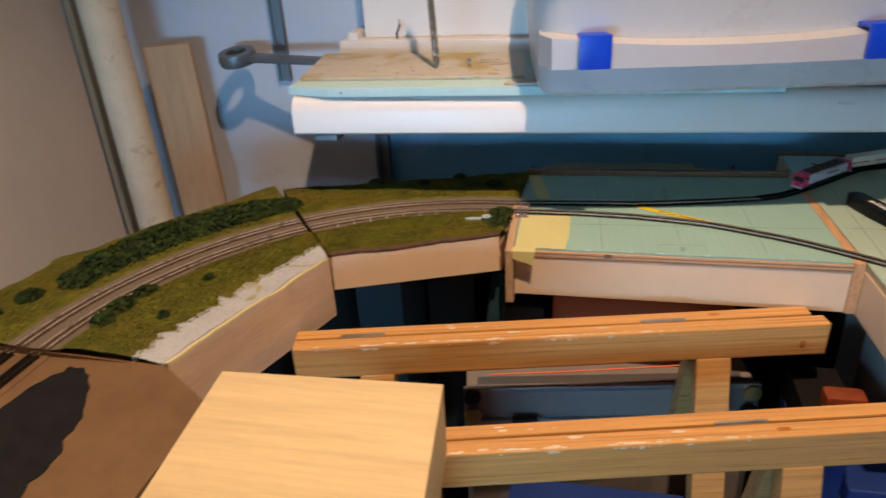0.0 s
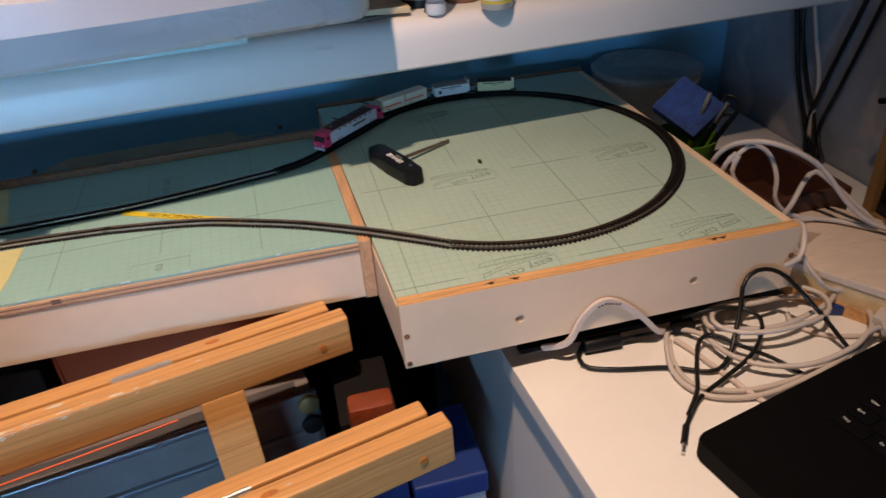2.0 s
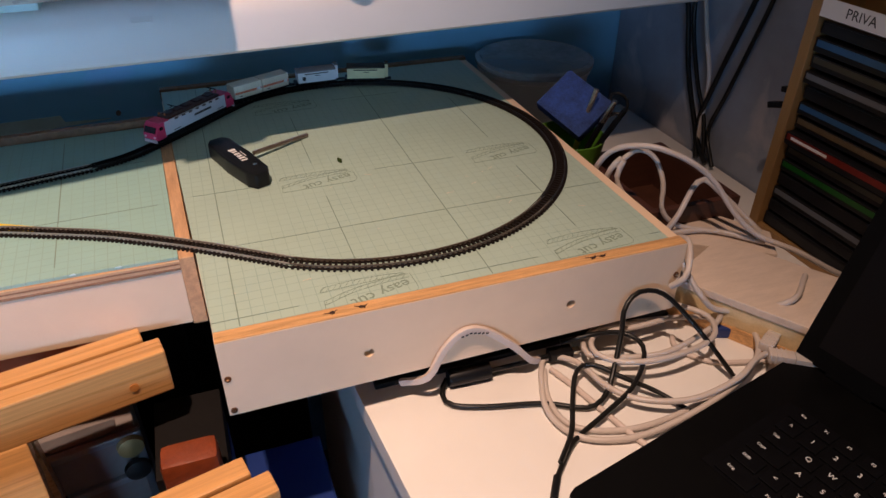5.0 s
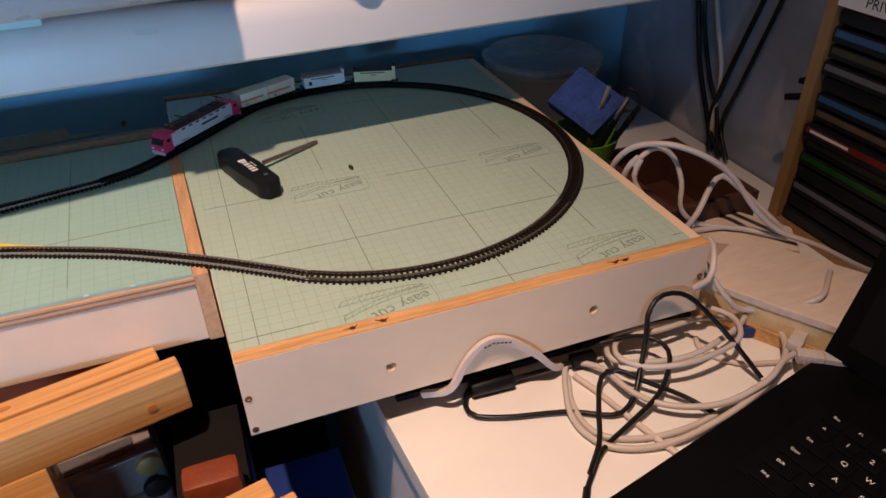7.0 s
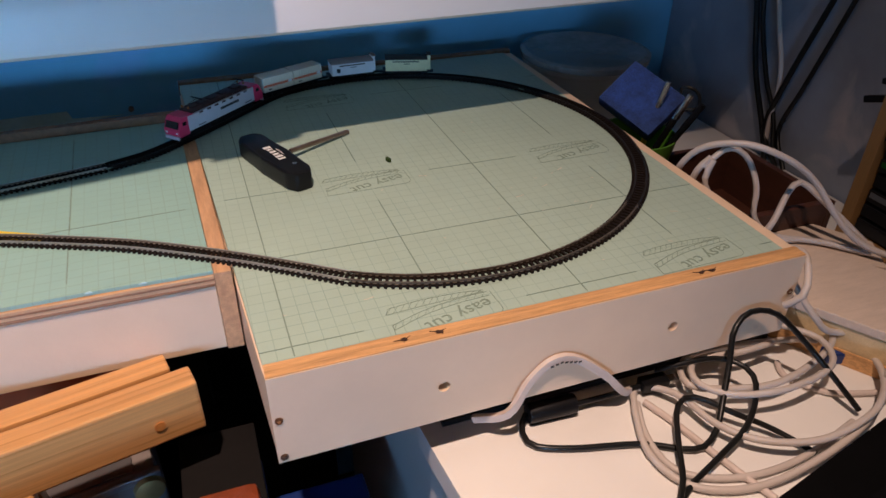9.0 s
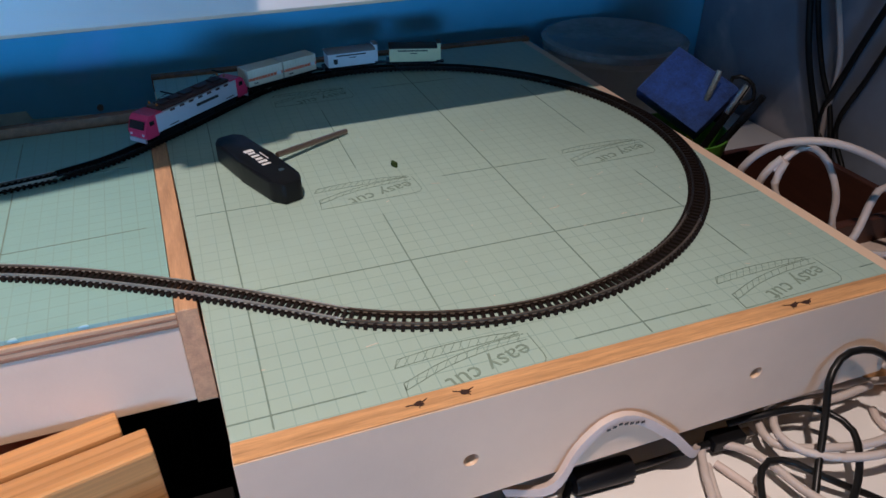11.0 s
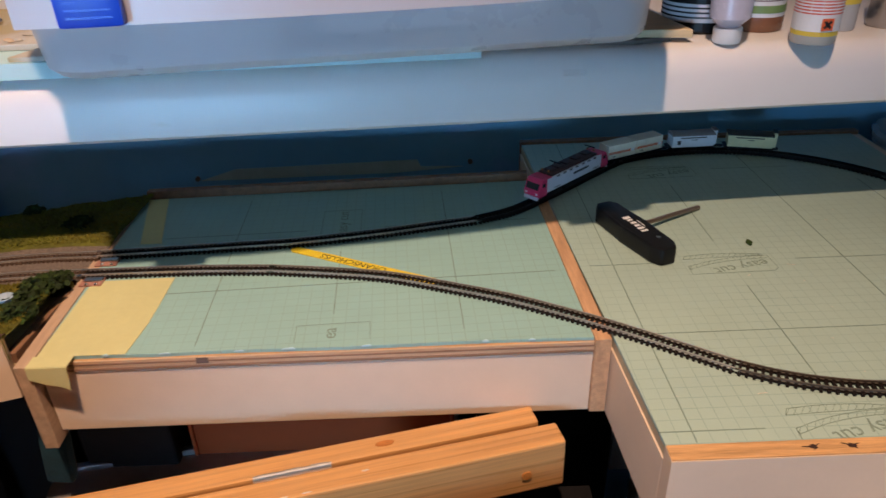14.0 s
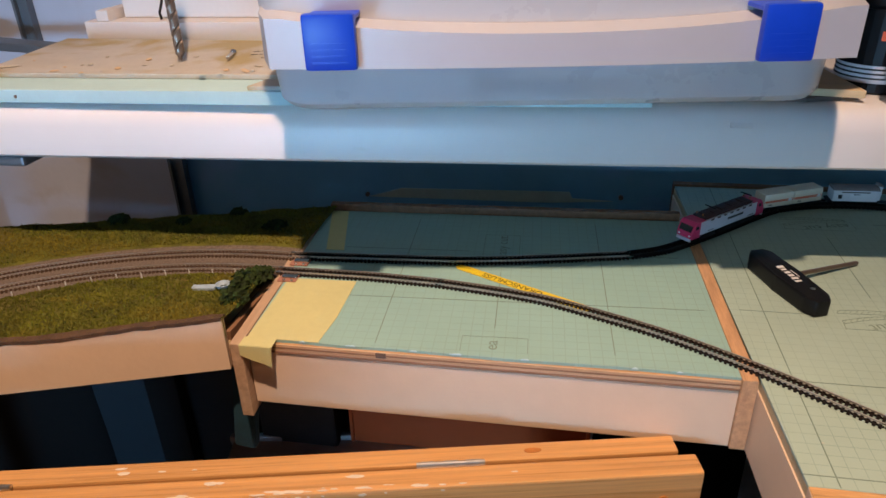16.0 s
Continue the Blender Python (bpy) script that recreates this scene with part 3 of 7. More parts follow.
def strip(a, b, w, z, h=0.00012):
    """A thin printed line from a to b."""
    a, b = Vector(a), Vector(b)
    s = (b - a).normalized()
    q = Vector((-s.y, s.x)) * w / 2
    c = [a - q, b - q, b + q, a + q]
    v = [Vector((p.x, p.y, z)) for p in c] + [Vector((p.x, p.y, z + h)) for p in c]
    return v, [], [(4, 5, 6, 7), (0, 1, 5, 4), (1, 2, 6, 5), (2, 3, 7, 6), (3, 0, 4, 7)]


# ---- the room ----
X0, X1, Y0, Y1, H = -1.33, 0.665, -2.6, 0.35, 2.4
solid("floor", box(X0 - 0.2, X1 + 0.2, Y0 - 0.2, Y1 + 0.2, -0.1, 0), "floor", "dark worn floor boards of the hobby room", "floor", kind="structure")
solid("ceiling", box(X0 - 0.2, X1 + 0.2, Y0 - 0.2, Y1 + 0.2, H, H + 0.1), "ceiling", "unseen ceiling of the hobby room, darkened to cut bounced light", "ceiling", kind="structure")
wall_back = solid("wall_back", box(X0 - 0.2, X1 + 0.2, Y1, Y1 + 0.15, 0, H), "wall_blue", "rough blue painted wall behind the shelf", "wall", kind="structure")
solid("wall_right", box(X1, X1 + 0.15, Y0 - 0.2, Y1 - 0.002, 0, H), "wall_right", "blue-grey painted wall with pale scuffs", "wall", kind="structure")
bm = bmesh.new()
# opening and frame are added for the cool fill, out of view
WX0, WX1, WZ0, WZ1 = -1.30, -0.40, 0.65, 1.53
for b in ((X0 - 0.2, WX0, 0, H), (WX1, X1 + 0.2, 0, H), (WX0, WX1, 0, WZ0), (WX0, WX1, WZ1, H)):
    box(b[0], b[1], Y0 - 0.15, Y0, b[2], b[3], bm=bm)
solid("wall_front", bm, "wall_front", "unseen front wall darkened to cut bounced light, with an added opening", "wall", kind="structure")
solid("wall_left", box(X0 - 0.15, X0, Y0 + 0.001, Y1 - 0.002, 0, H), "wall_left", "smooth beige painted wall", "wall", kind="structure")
win = thing("added_window", (WX0, Y0, WZ0), "white frame around the opening added for the fill lamp", "window", kind="structure")
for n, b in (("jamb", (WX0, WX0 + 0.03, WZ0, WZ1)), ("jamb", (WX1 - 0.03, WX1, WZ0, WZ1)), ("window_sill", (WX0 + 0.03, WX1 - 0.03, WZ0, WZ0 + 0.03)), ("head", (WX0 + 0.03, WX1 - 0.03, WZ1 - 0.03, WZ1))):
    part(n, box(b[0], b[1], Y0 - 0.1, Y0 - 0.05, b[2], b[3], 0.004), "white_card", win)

# paler stretch of the back wall, left of the shelf, and the strip above it
solid("wall_patch", prism([(X0, Y1 - 0.003), (-0.775, Y1 - 0.003), (-0.775, Y1 + 0.01), (X0, Y1 + 0.01)], 0.55, H), "wall_pale", "pale blue-grey stretch of the back wall left of the shelf", "wall", kind="structure")
solid("wall_patch_upper", box(-0.774, X1, Y1 - 0.003, Y1 + 0.01, 0.970, H), "wall_pale", "pale stretch of the back wall above the shelf", "wall", kind="structure")

for x, z0, z1 in ((-0.755, 0.3, 0.913), (-0.940, 0.92, 1.5)):
    rail = thing("shelf_rail", (x, Y1, z0), "grey steel shelf rail screwed to the wall", "shelf rail")
    bm = box(x - 0.012, x - 0.008, Y1 - 0.016, Y1 - 0.0035, z0, z1)
    box(x + 0.008, x + 0.012, Y1 - 0.016, Y1 - 0.0035, z0, z1, bm=bm)
    box(x - 0.008, x + 0.008, Y1 - 0.010, Y1 - 0.0035, z0, z1, bm=bm)
    part("channel", bm, "rail_grey", rail)

# ---- white desk ----
DZ = 0.691
desk = thing("desk", (0.3, -0.4, 0), "white melamine desk under the layout board", "desk")
part("desktop", prism([(0.084, -0.19), (0.135, -0.75), (X1 - 0.003, -0.75), (X1 - 0.003, 0.305), (0.084, 0.305)], DZ - 0.022, DZ, 0.0015), "desk", desk)
part("side_panel", prism([(0.094, 0.14), (0.094, -0.19), (0.14, -0.73), (0.155, -0.73), (0.110, -0.19), (0.110, 0.14)], 0.0, DZ - 0.0222, 0.001), "desk", desk)
part("back_panel", box(0.111, X1 - 0.01, 0.28, 0.298, 0.25, DZ - 0.0222, 0.001), "desk", desk)
part("side_panel", box(X1 - 0.03, X1 - 0.012, -0.73, 0.119, 0.0, DZ - 0.0222, 0.001), "desk", desk)

# ---- layout boards ----
BT, BB = 0.797, 0.728
right = thing("layout_board", (0.18, 0.04, BB), "painted plywood layout board box covered with green foam sheet", "model railway board", "railway layout boards")
part("top_panel", prism([(-0.0185, -0.2095), (0.3675, -0.2095), (0.3655, 0.294), (-0.042, 0.294)], BT - 0.008, BT, 0), "ply", right)
HOLES = ((0.091, 0.7585), (0.2685, 0.7610))


def bored_panel(x0, x1, y0, y1, z0, z1, holes, r, depth):
    """An upright panel with blind holes bored into its front face."""
    bm = bmesh.new()
    rim = [bm.verts.new((x, y0, z)) for x, z in ((x0, z0), (x1, z0), (x1, z1), (x0, z1))]
    back = [bm.verts.new((x, y1, z)) for x, z in ((x0, z0), (x1, z0), (x1, z1), (x0, z1))]
    loops = [rim]
    for hx, hz in holes:
        ring_at = lambda y: [bm.verts.new((hx + r * math.cos(2 * math.pi * k / 18), y, hz + r * math.sin(2 * math.pi * k / 18))) for k in range(18)]
        a, b = ring_at(y0), ring_at(y0 + depth)
        loops.append(a)
        for k in range(18):
            bm.faces.new((a[k], a[(k + 1) % 18], b[(k + 1) % 18], b[k]))
        bm.faces.new(b)
    rims = [bm.edges.get((q[k], q[(k + 1) % len(q)])) or bm.edges.new((q[k], q[(k + 1) % len(q)])) for q in loops for k in range(len(q))]
    bmesh.ops.triangle_fill(bm, edges=rims, use_beauty=True)
    for k in range(4):
        bm.faces.new((rim[k], rim[(k + 1) % 4], back[(k + 1) % 4], back[k]))
    bm.faces.new(back)
    return bm


part("front_panel", bored_panel(-0.0195, 0.3785, -0.2232, -0.2105, BB, BT + 0.0022, HOLES, 0.0042, 0.007), "paint_white", right, "off-white painted plywood front")
bm = prism([(-0.0192, -0.2227), (0.3782, -0.2227), (0.3782, -0.2108), (-0.0192, -0.2108)], BT + 0.0024, BT + 0.0032)
part("top_edge", bm, "ply_edge", right, "bare orange-brown plywood edge")
part("side_panel", prism([(-0.0195, -0.2100), (-0.0095, -0.2100), (-0.033, 0.2945), (-0.043, 0.2945)], BB, BT - 0.0085, 0.0008), "paint_white", right)
part("side_panel", prism([(0.3685, -0.2100), (0.3785, -0.2100), (0.3765, 0.2945), (0.3665, 0.2945)], BB, BT + 0.002, 0.0008), "paint_white", right)
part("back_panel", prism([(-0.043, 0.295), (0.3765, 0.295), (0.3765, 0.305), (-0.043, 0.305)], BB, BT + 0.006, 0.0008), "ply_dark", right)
part("foam_sheet", prism([(-0.0192, -0.2106), (0.3675, -0.2106), (0.3660, 0.2945), (-0.0415, 0.2945)], BT + 0.0002, 0.8, 0.0005), "foam", right, "pale green foam sheet printed with a grid")
for x, z, r, mtl in ((-0.0155, 0.7330, 0.0026, "screw"), (-0.0155, 0.7650, 0.0026, "screw"), (0.3735, 0.7675, 0.0026, "screw")):
    s = part("screw", cyl(r, -0.0006, 0.0006, pose(x, -0.2234, z, 90), 14), mtl, right)
    part("drive_recess", box(-0.0011, 0.0011, -0.0003, 0.0003, -0.0011, 0.0011, 0, pose(x, -0.2241, z, 0, 45)), "metal", s)
for x, w in ((0.0665, 0.006), (0.089, 0.007), (0.288, 0.006), (0.297, 0.007)):
    rnd = random.Random(round(x * 1000))
    pts = [(w * 0.5 * rnd.uniform(0.5, 1.1) * math.cos(k * 0.6283), 0.0018 * rnd.uniform(0.5, 1.2) * math.sin(k * 0.6283)) for k in range(10)]
    bm = prism(pts, 0, 0.0005)
    for a, ln in ((rnd.uniform(0.3, 0.9), 0.006), (rnd.uniform(2.4, 3.0), 0.007), (rnd.uniform(4.0, 5.4), 0.005)):
        d = Vector((math.cos(a), math.sin(a) * 0.55)) * ln
        e = Vector((-d.y, d.x)).normalized() * 0.0004
        prism([tuple(-e), tuple(d - e * 0.3), tuple(d + e * 0.3), tuple(e)], 0, 0.0004, bm=bm)
    bm.transform(pose(x, -0.2168, BT + 0.0032))
    part("burn_mark", bm, "burn", right, "dark burnt mark on the edge")
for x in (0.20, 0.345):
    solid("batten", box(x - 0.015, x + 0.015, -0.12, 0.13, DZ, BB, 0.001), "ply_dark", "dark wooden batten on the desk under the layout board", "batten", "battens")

left = thing("layout_board", (-0.24, 0.04, 0.731), "plywood layout board with green foam sheet and layered edge", "model railway board", "railway layout boards")
part("top_panel", prism([(-0.446, -0.1015), (-0.0380, -0.1015), (-0.0486, 0.187), (-0.4575, 0.172)], 0.788, BT, 0.0006), "ply_edge", left, "layered plywood edge")
part("front_panel", prism([(-0.446, -0.1020), (-0.0380, -0.1020), (-0.0380, -0.0920), (-0.446, -0.0920)], 0.731, 0.7878, 0.0008), "paint_white", left, "off-white plywood front")
part("end_panel", prism([(-0.0377, -0.1050), (-0.0257, -0.1050), (-0.0370, 0.190), (-0.0483, 0.1875)], 0.731, 0.8002, 0.0008), "end_ply", left, "bare orange-brown plywood end strip")
part("end_panel", prism([(-0.457, -0.1120), (-0.4465, -0.1120), (-0.4580, 0.175), (-0.468, 0.175)], 0.722, 0.8002, 0.0008), "tan_ply", left, "bare tan plywood end strip")
part("back_panel", prism([(-0.4575, 0.1725), (-0.049, 0.1875), (-0.049, 0.196), (-0.4575, 0.181)], 0.731, 0.8085, 0.0006), "ply_dark", left)
part("foam_sheet", prism([(-0.446, -0.1010), (-0.4, -0.1000), (-0.36, -0.1013), (-0.30, -0.1000), (-0.22, -0.1015), (-0.12, -0.1000), (-0.0381, -0.1015), (-0.0487, 0.1865), (-0.4575, 0.1715)], BT + 0.0002, 0.8, 0.0004), "foam_left", left, "pale green foam sheet printed with a grid")
for z0, z1, mt, out in ((0.7880, 0.7902, "ply_brown", 0.1033), (0.7903, 0.7928, "ply_pale", 0.1030), (0.7929, 0.7944, "ply_brown", 0.1033), (0.7945, 0.7969, "ply_pale", 0.1030)):
    part("ply_layer", box(-0.446, -0.0380, -out, -0.1016, z0, z1, 0.0003), mt, left)
part("screw_hole", box(-0.330, -0.321, -0.1034, -0.1028, 0.7915, 0.7965, 0), "hole", left)
rnd = random.Random(21)
for x in (-0.395, -0.352, -0.298, -0.262, -0.205, -0.118, -0.084):
    w, d = rnd.uniform(0.002, 0.005), rnd.uniform(0.0010, 0.0020)
    pts = [(x - w, -0.1018), (x + w, -0.1018), (x + w * rnd.uniform(0.2, 0.7), -0.1018 + d), (x - w * rnd.uniform(0.0, 0.5), -0.1018 + d * rnd.uniform(0.6, 1.3))]
    part("foam_chip", prism(pts, 0.7998, 0.8000 + rnd.uniform(0.0005, 0.0011)), "xps", left, "pale torn edge of the foam")
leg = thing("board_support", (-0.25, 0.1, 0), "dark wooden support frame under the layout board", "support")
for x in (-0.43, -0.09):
    part("post", box(x - 0.02, x + 0.02, 0.11, 0.15, 0, 0.731, 0.002), "near_black", leg)
part("crossbar", box(-0.409, -0.111, 0.12, 0.14, 0.69, 0.73, 0.002), "near_black", leg)

# printed lines and logos on the foam
lines = []
for x in (0.0, 0.2):
    lines.append(strip((x, -0.209), (x, 0.293), 0.0009, 0.80005))
for x in (0.1, 0.3):
    for a, b in ((-0.165, -0.040), (0.035, 0.160)):
        lines.append(strip((x, a), (x, b), 0.0009, 0.80005))
lines.append(strip((-0.022, -0.1), (0.366, -0.1), 0.0009, 0.80006))
for y in (-0.2, 0.0, 0.2):
    for a, b in ((-0.02, 0.045), (0.158, 0.245), (0.355, 0.366)):
        lines.append(strip((a, y), (b, y), 0.0009, 0.80006))
part("printed_line", merged(lines), "print", right, "dark printed ruler lines")


def logo(x, y, parent):
    """Printed mark: two hatched strips over an open frame with rounded corners, and two words."""
    out = []

    def curve(pts, w=0.0005):
        line = smooth_path(pts, 0.004)
        for a, b in zip(line, line[1:]):
            out.append(strip((x + a.x, y + a.y), (x + b.x, y + b.y), w, 0.80005))
        return line

    curve([(-0.045, -0.006), (-0.0455, -0.013), (-0.046, -0.0175)])
    curve([(-0.046, -0.0175), (-0.02, -0.0170), (0.0, -0.0165), (0.022, -0.0160)])
    curve([(0.022, -0.0160), (0.0270, -0.0145), (0.0290, -0.010), (0.0285, 0.0), (0.028, 0.0095)])
    for upper, lower, n in (([(-0.043, 0.0128), (-0.02, 0.0150), (0.005, 0.0145), (0.024, 0.0120)], [(-0.046, 0.0070), (-0.02, 0.0085), (0.005, 0.0095), (0.024, 0.0105)], 14),
                            ([(-0.045, -0.0045), (-0.022, 0.0035), (0.002, 0.0080), (0.026, 0.0095)], [(-0.045, -0.0095), (-0.022, -0.0010), (0.002, 0.0035), (0.026, 0.0050)], 12)):
        a, b = even(curve(upper), 0.001), even(curve(lower), 0.001)
        curve([upper[0], lower[0]])
        for k in range(n):
            p, q = a[min(int(len(a) * (k + 0.6) / n), len(a) - 1)], b[min(int(len(b) * k / n), len(b) - 1)]
            out.append(strip((x + p.x, y + p.y), (x + q.x, y + q.y), 0.00035, 0.80005))
    part("printed_mark", merged(out), "logo_ink", parent)
    writing("printed_word", "easy cut", 0.0155, pose(x, y - 0.0075, 0.80005, 0, 0, 194), "logo_ink", parent, 0.0001)


for x, y in ((0.1080, -0.0025), (0.3080, -0.0025), (0.1085, -0.1965), (0.3075, -0.1920), (0.1080, 0.1975)):
    logo(x, y, right)

lm = pose(-0.136, -0.009, 0, 0, 0, 2.5)


def left_line(a, b, z):
    p, q = lm @ Vector((*a, 0)), lm @ Vector((*b, 0))
    return strip((p.x, p.y), (q.x, q.y), 0.0009, z)


lines = []
for x in (0.0, -0.2):
    lines.append(left_line((x, -0.076), (x, 0.176), 0.80005))
lines.append(left_line((-0.1, -0.045), (-0.1, 0.055), 0.80005))
lines.append(left_line((-0.265, 0.0), (0.085, 0.0), 0.80006))
lines.append(left_line((-0.27, 0.1), (-0.135, 0.1), 0.80006))
lines.append(left_line((-0.06, 0.1), (0.078, 0.1), 0.80006))
part("printed_line", merged(lines), "print", left, "dark printed ruler lines")
m = lm @ pose(-0.101, 0.103, 0.80005, 0, 0, 90)
writing("printed_word", "easy cut", 0.0155, m @ pose(0.010, 0, 0), "print", left, 0.0001)
fr = [(-0.03, -0.018), (0.038, -0.018), (0.038, 0.020), (-0.03, 0.020), (-0.03, -0.018)]
part("printed_mark", merged([strip((m @ Vector((*a, 0))).xy, (m @ Vector((*b, 0))).xy, 0.0005, 0.80005) for a, b in zip(fr, fr[1:])]), "print", left)
m = lm @ pose(-0.101, -0.0705, 0.80005, 0, 0, 90)
writing("printed_word", "ea", 0.0155, m, "print", left, 0.0001)
fr = [(-0.010, -0.030), (0.012, -0.030), (0.012, 0.026), (-0.010, 0.026)]
part("printed_mark", merged([strip((m @ Vector((*a, 0))).xy, (m @ Vector((*b, 0))).xy, 0.0005, 0.80005) for a, b in zip(fr, fr[1:])]), "print", left)

# ---- tape on the boards ----
solid("masking_tape", prism([(-0.4455, -0.1005), (-0.3810, -0.1005), (-0.3770, -0.060), (-0.3775, 0.006), (-0.447, 0.004)], 0.80015, 0.8006), "tape", "wide yellow masking tape stuck across the foam corner", "masking tape", "strips of masking tape")
solid("masking_tape", prism([(-0.4475, 0.8006), (-0.418, 0.8006), (-0.4200, 0.7800), (-0.4270, 0.7835), (-0.4370, 0.7860), (-0.4475, 0.7905)], 0.1133, 0.1140), "tape", "yellow masking tape end folded over the board's front", "masking tape", "strips of masking tape").data.transform(pose(0, 0, 0, 90, 0, 0))
solid("masking_tape", prism([(-0.4475, -0.1131), (-0.418, -0.1131), (-0.418, -0.1003), (-0.4475, -0.1003)], 0.8004, 0.8009), "tape", "yellow masking tape folded over the board's front edge", "masking tape", "strips of masking tape")
solid("masking_tape", prism([(-0.4300, 0.070), (-0.4100, 0.070), (-0.4345, 0.171), (-0.4550, 0.170)], 0.80015, 0.8005), "tape", "short yellow masking tape strip along the foam edge", "masking tape", "strips of masking tape")

# ---- trestles ----
def trestle(a, b, top, group, knots):
    """A folding pine trestle with two hinged frames; a, b: ends of the gap between its two beams."""
    a, b = Vector((*a, 0)), Vector((*b, 0))
    d = (b - a)
    ln = d.length
    base = Matrix.Translation((a.x, a.y, 0)) @ pose(0, 0, 0, 0, 0, math.degrees(math.atan2(d.y, d.x)))
    t = thing("trestle", base, "paint-splashed pine folding trestle standing under the layout", "trestle", group)
    for s in (-1, 1):
        y0, y1 = (0.0016, 0.0205) if s > 0 else (-0.0225, -0.0016)
        part("beam", box(0, ln + (0 if s < 0 else -0.012), y0, y1, top - 0.044, top, 0.0022, base), "pine", t)
        for x in (0.10, ln - 0.135):
            leg = Matrix.Translation((x, (y0 + y1) / 2, top - 0.044)) @ pose(0, 0, 0, 12 * s, 0, 0)
            part("leg", box(-0.021, 0.021, -0.011, 0.011, -(top - 0.030), -0.0002, 0.002, base @ leg), "pine", t)
        rung = Matrix.Translation((0, (y0 + y1) / 2 + s * 0.105, top - 0.53))
        part("rung", box(0.11, ln - 0.14, -0.010, 0.010, -0.02, 0.02, 0.002, base @ rung), "pine", t)
    for x in (0.085, ln - 0.195):
        hinge = part("hinge", cyl(0.0024, -0.027, 0.027, base @ Matrix.Translation((x, 0, top + 0.0008)) @ pose(0, 0, 0, 0, 90, 0), 10), "hinge", t, "steel butt hinge")
        for k in (-0.018, 0, 0.018):
            part("knuckle", cyl(0.0028, k - 0.0055, k + 0.0055, base @ Matrix.Translation((x, 0, top + 0.0008)) @ pose(0, 0, 0, 0, 90, 0), 10), "hinge", hinge)
    for x, y in knots:
        part("knot", cyl(0.0045, 0, 0.0005, base @ Matrix.Translation((x, y, top)) @ Matrix.Diagonal((1.6, 0.6, 1, 1)), 14), "knot", t)
    part("dowel", cyl(0.0038, 0, 0.0012, base @ Matrix.Translation((ln - 0.03, -0.0226, top - 0.026)) @ pose(0, 0, 0, 90, 0, 0), 12), "knot", t)
    rnd = random.Random(7 if ln > 0.6 else 11)
    for i in range(48):
        x, r = min(max(rnd.gauss(ln * 0.42, ln * 0.17), 0.03), ln * 0.85), rnd.choice((0.0009, 0.0014, 0.0021, 0.0030))
        on_edge = rnd.random() < 0.9
        long = rnd.uniform(1.4, 3.4)
        pts = []
        for k in range(13):
            a = 6.2832 * k / 13
            q = r * rnd.uniform(0.75, 1.12)
            pts.append((q * long * math.cos(a), q * math.sin(a) * (0.5 if on_edge else 0.7)))
        bm = prism(pts, -0.0002, 0.00012 + i * 0.00001)
        y = rnd.uniform(-0.0212, -0.0175) if on_edge else rnd.choice((-0.011, -0.007, 0.009, 0.014))
        bm.transform(base @ Matrix.Translation((x, y, top)))
        part("paint_splash", bm, "splash", t)
        if on_edge and rnd.random() < 0.35:
            bm = prism([(a * 0.55, b * 1.3) for a, b in pts], -0.0002, 0.00008)
            bm.transform(base @ Matrix.Translation((x, -0.0227, top - 0.0025 - r * 0.6)) @ pose(0, 0, 0, 90, 0, 0))
            part("paint_splash", bm, "splash", t)
    return t


trestle((-0.700, -0.2590), (-0.0670, -0.1195), 0.7375, "folding trestles", [(0.52, 0.011)])
trestle((-0.610, -0.4165), (0.0005, -0.2735), 0.7190, "folding trestles", [(0.47, -0.012)])

# ---- plywood box near the camera ----
pb = thing("plywood_box", (-0.57, -0.53, 0.74), "light plywood box lying beside the track modules", "box")
part("top_panel", prism([(-0.688, -0.4350), (-0.473, -0.4260), (-0.449, -0.66), (-0.664, -0.68)], 0.811, 0.820, 0.0008), "ply", pb)
part("side_panel", prism([(-0.482, -0.4275), (-0.473, -0.4270), (-0.449, -0.66), (-0.458, -0.66)], 0.745, 0.8108, 0.0008), "ply", pb)
part("front_panel", prism([(-0.687, -0.4370), (-0.4825, -0.4285), (-0.4825, -0.4375), (-0.687, -0.4460)], 0.745, 0.8108, 0.0008), "ply", pb)
part("side_panel", prism([(-0.687, -0.4465), (-0.678, -0.4465), (-0.655, -0.67), (-0.664, -0.67)], 0.745, 0.8108, 0.0008), "ply", pb)

# ---- wall shelf ----
before_shelf = set(scene.objects)
SK = 0.052


def sf(x):
    return 0.002 + SK * x


shelf = thing("wall_shelf", (-0.05, 0.2, 0.93), "thick white laminate wall shelf with a rounded front edge", "shelf")
prof = [(0.303, 0.932), (0.004, 0.932), (0.0, 0.935), (0.0, 0.962), (0.003, 0.972), (0.009, 0.979), (0.018, 0.982), (0.303, 0.982)]
v, f = [], []
for x in (-0.730, 0.585):
    v += [Vector((x, (sf(x) + (y if y < 0.1 else 0)) if y < 0.1 else 0.268, z)) for y, z in prof]
n = len(prof)
f = [(i, (i + 1) % n, n + (i + 1) % n, n + i) for i in range(n)] + [tuple(range(n))[::-1], tuple(range(n, 2 * n))]
part("shelf_board", (v, [], f), "shelf", shelf, smooth=True)
part("bracket", box(-0.705, -0.672, -0.031, 0.26, 0.922, 0.9318, 0.003), "rail_grey", shelf, "dark steel bracket")


shelf_group = set(scene.objects) - before_shelf

# ---- railway track on the boards ----
LC, LR = Vector((0.1548, 0.0392)), 0.2108


def on_loop(deg):
    return (LC.x + LR * math.cos(radians(deg)), LC.y + LR * math.sin(radians(deg)))


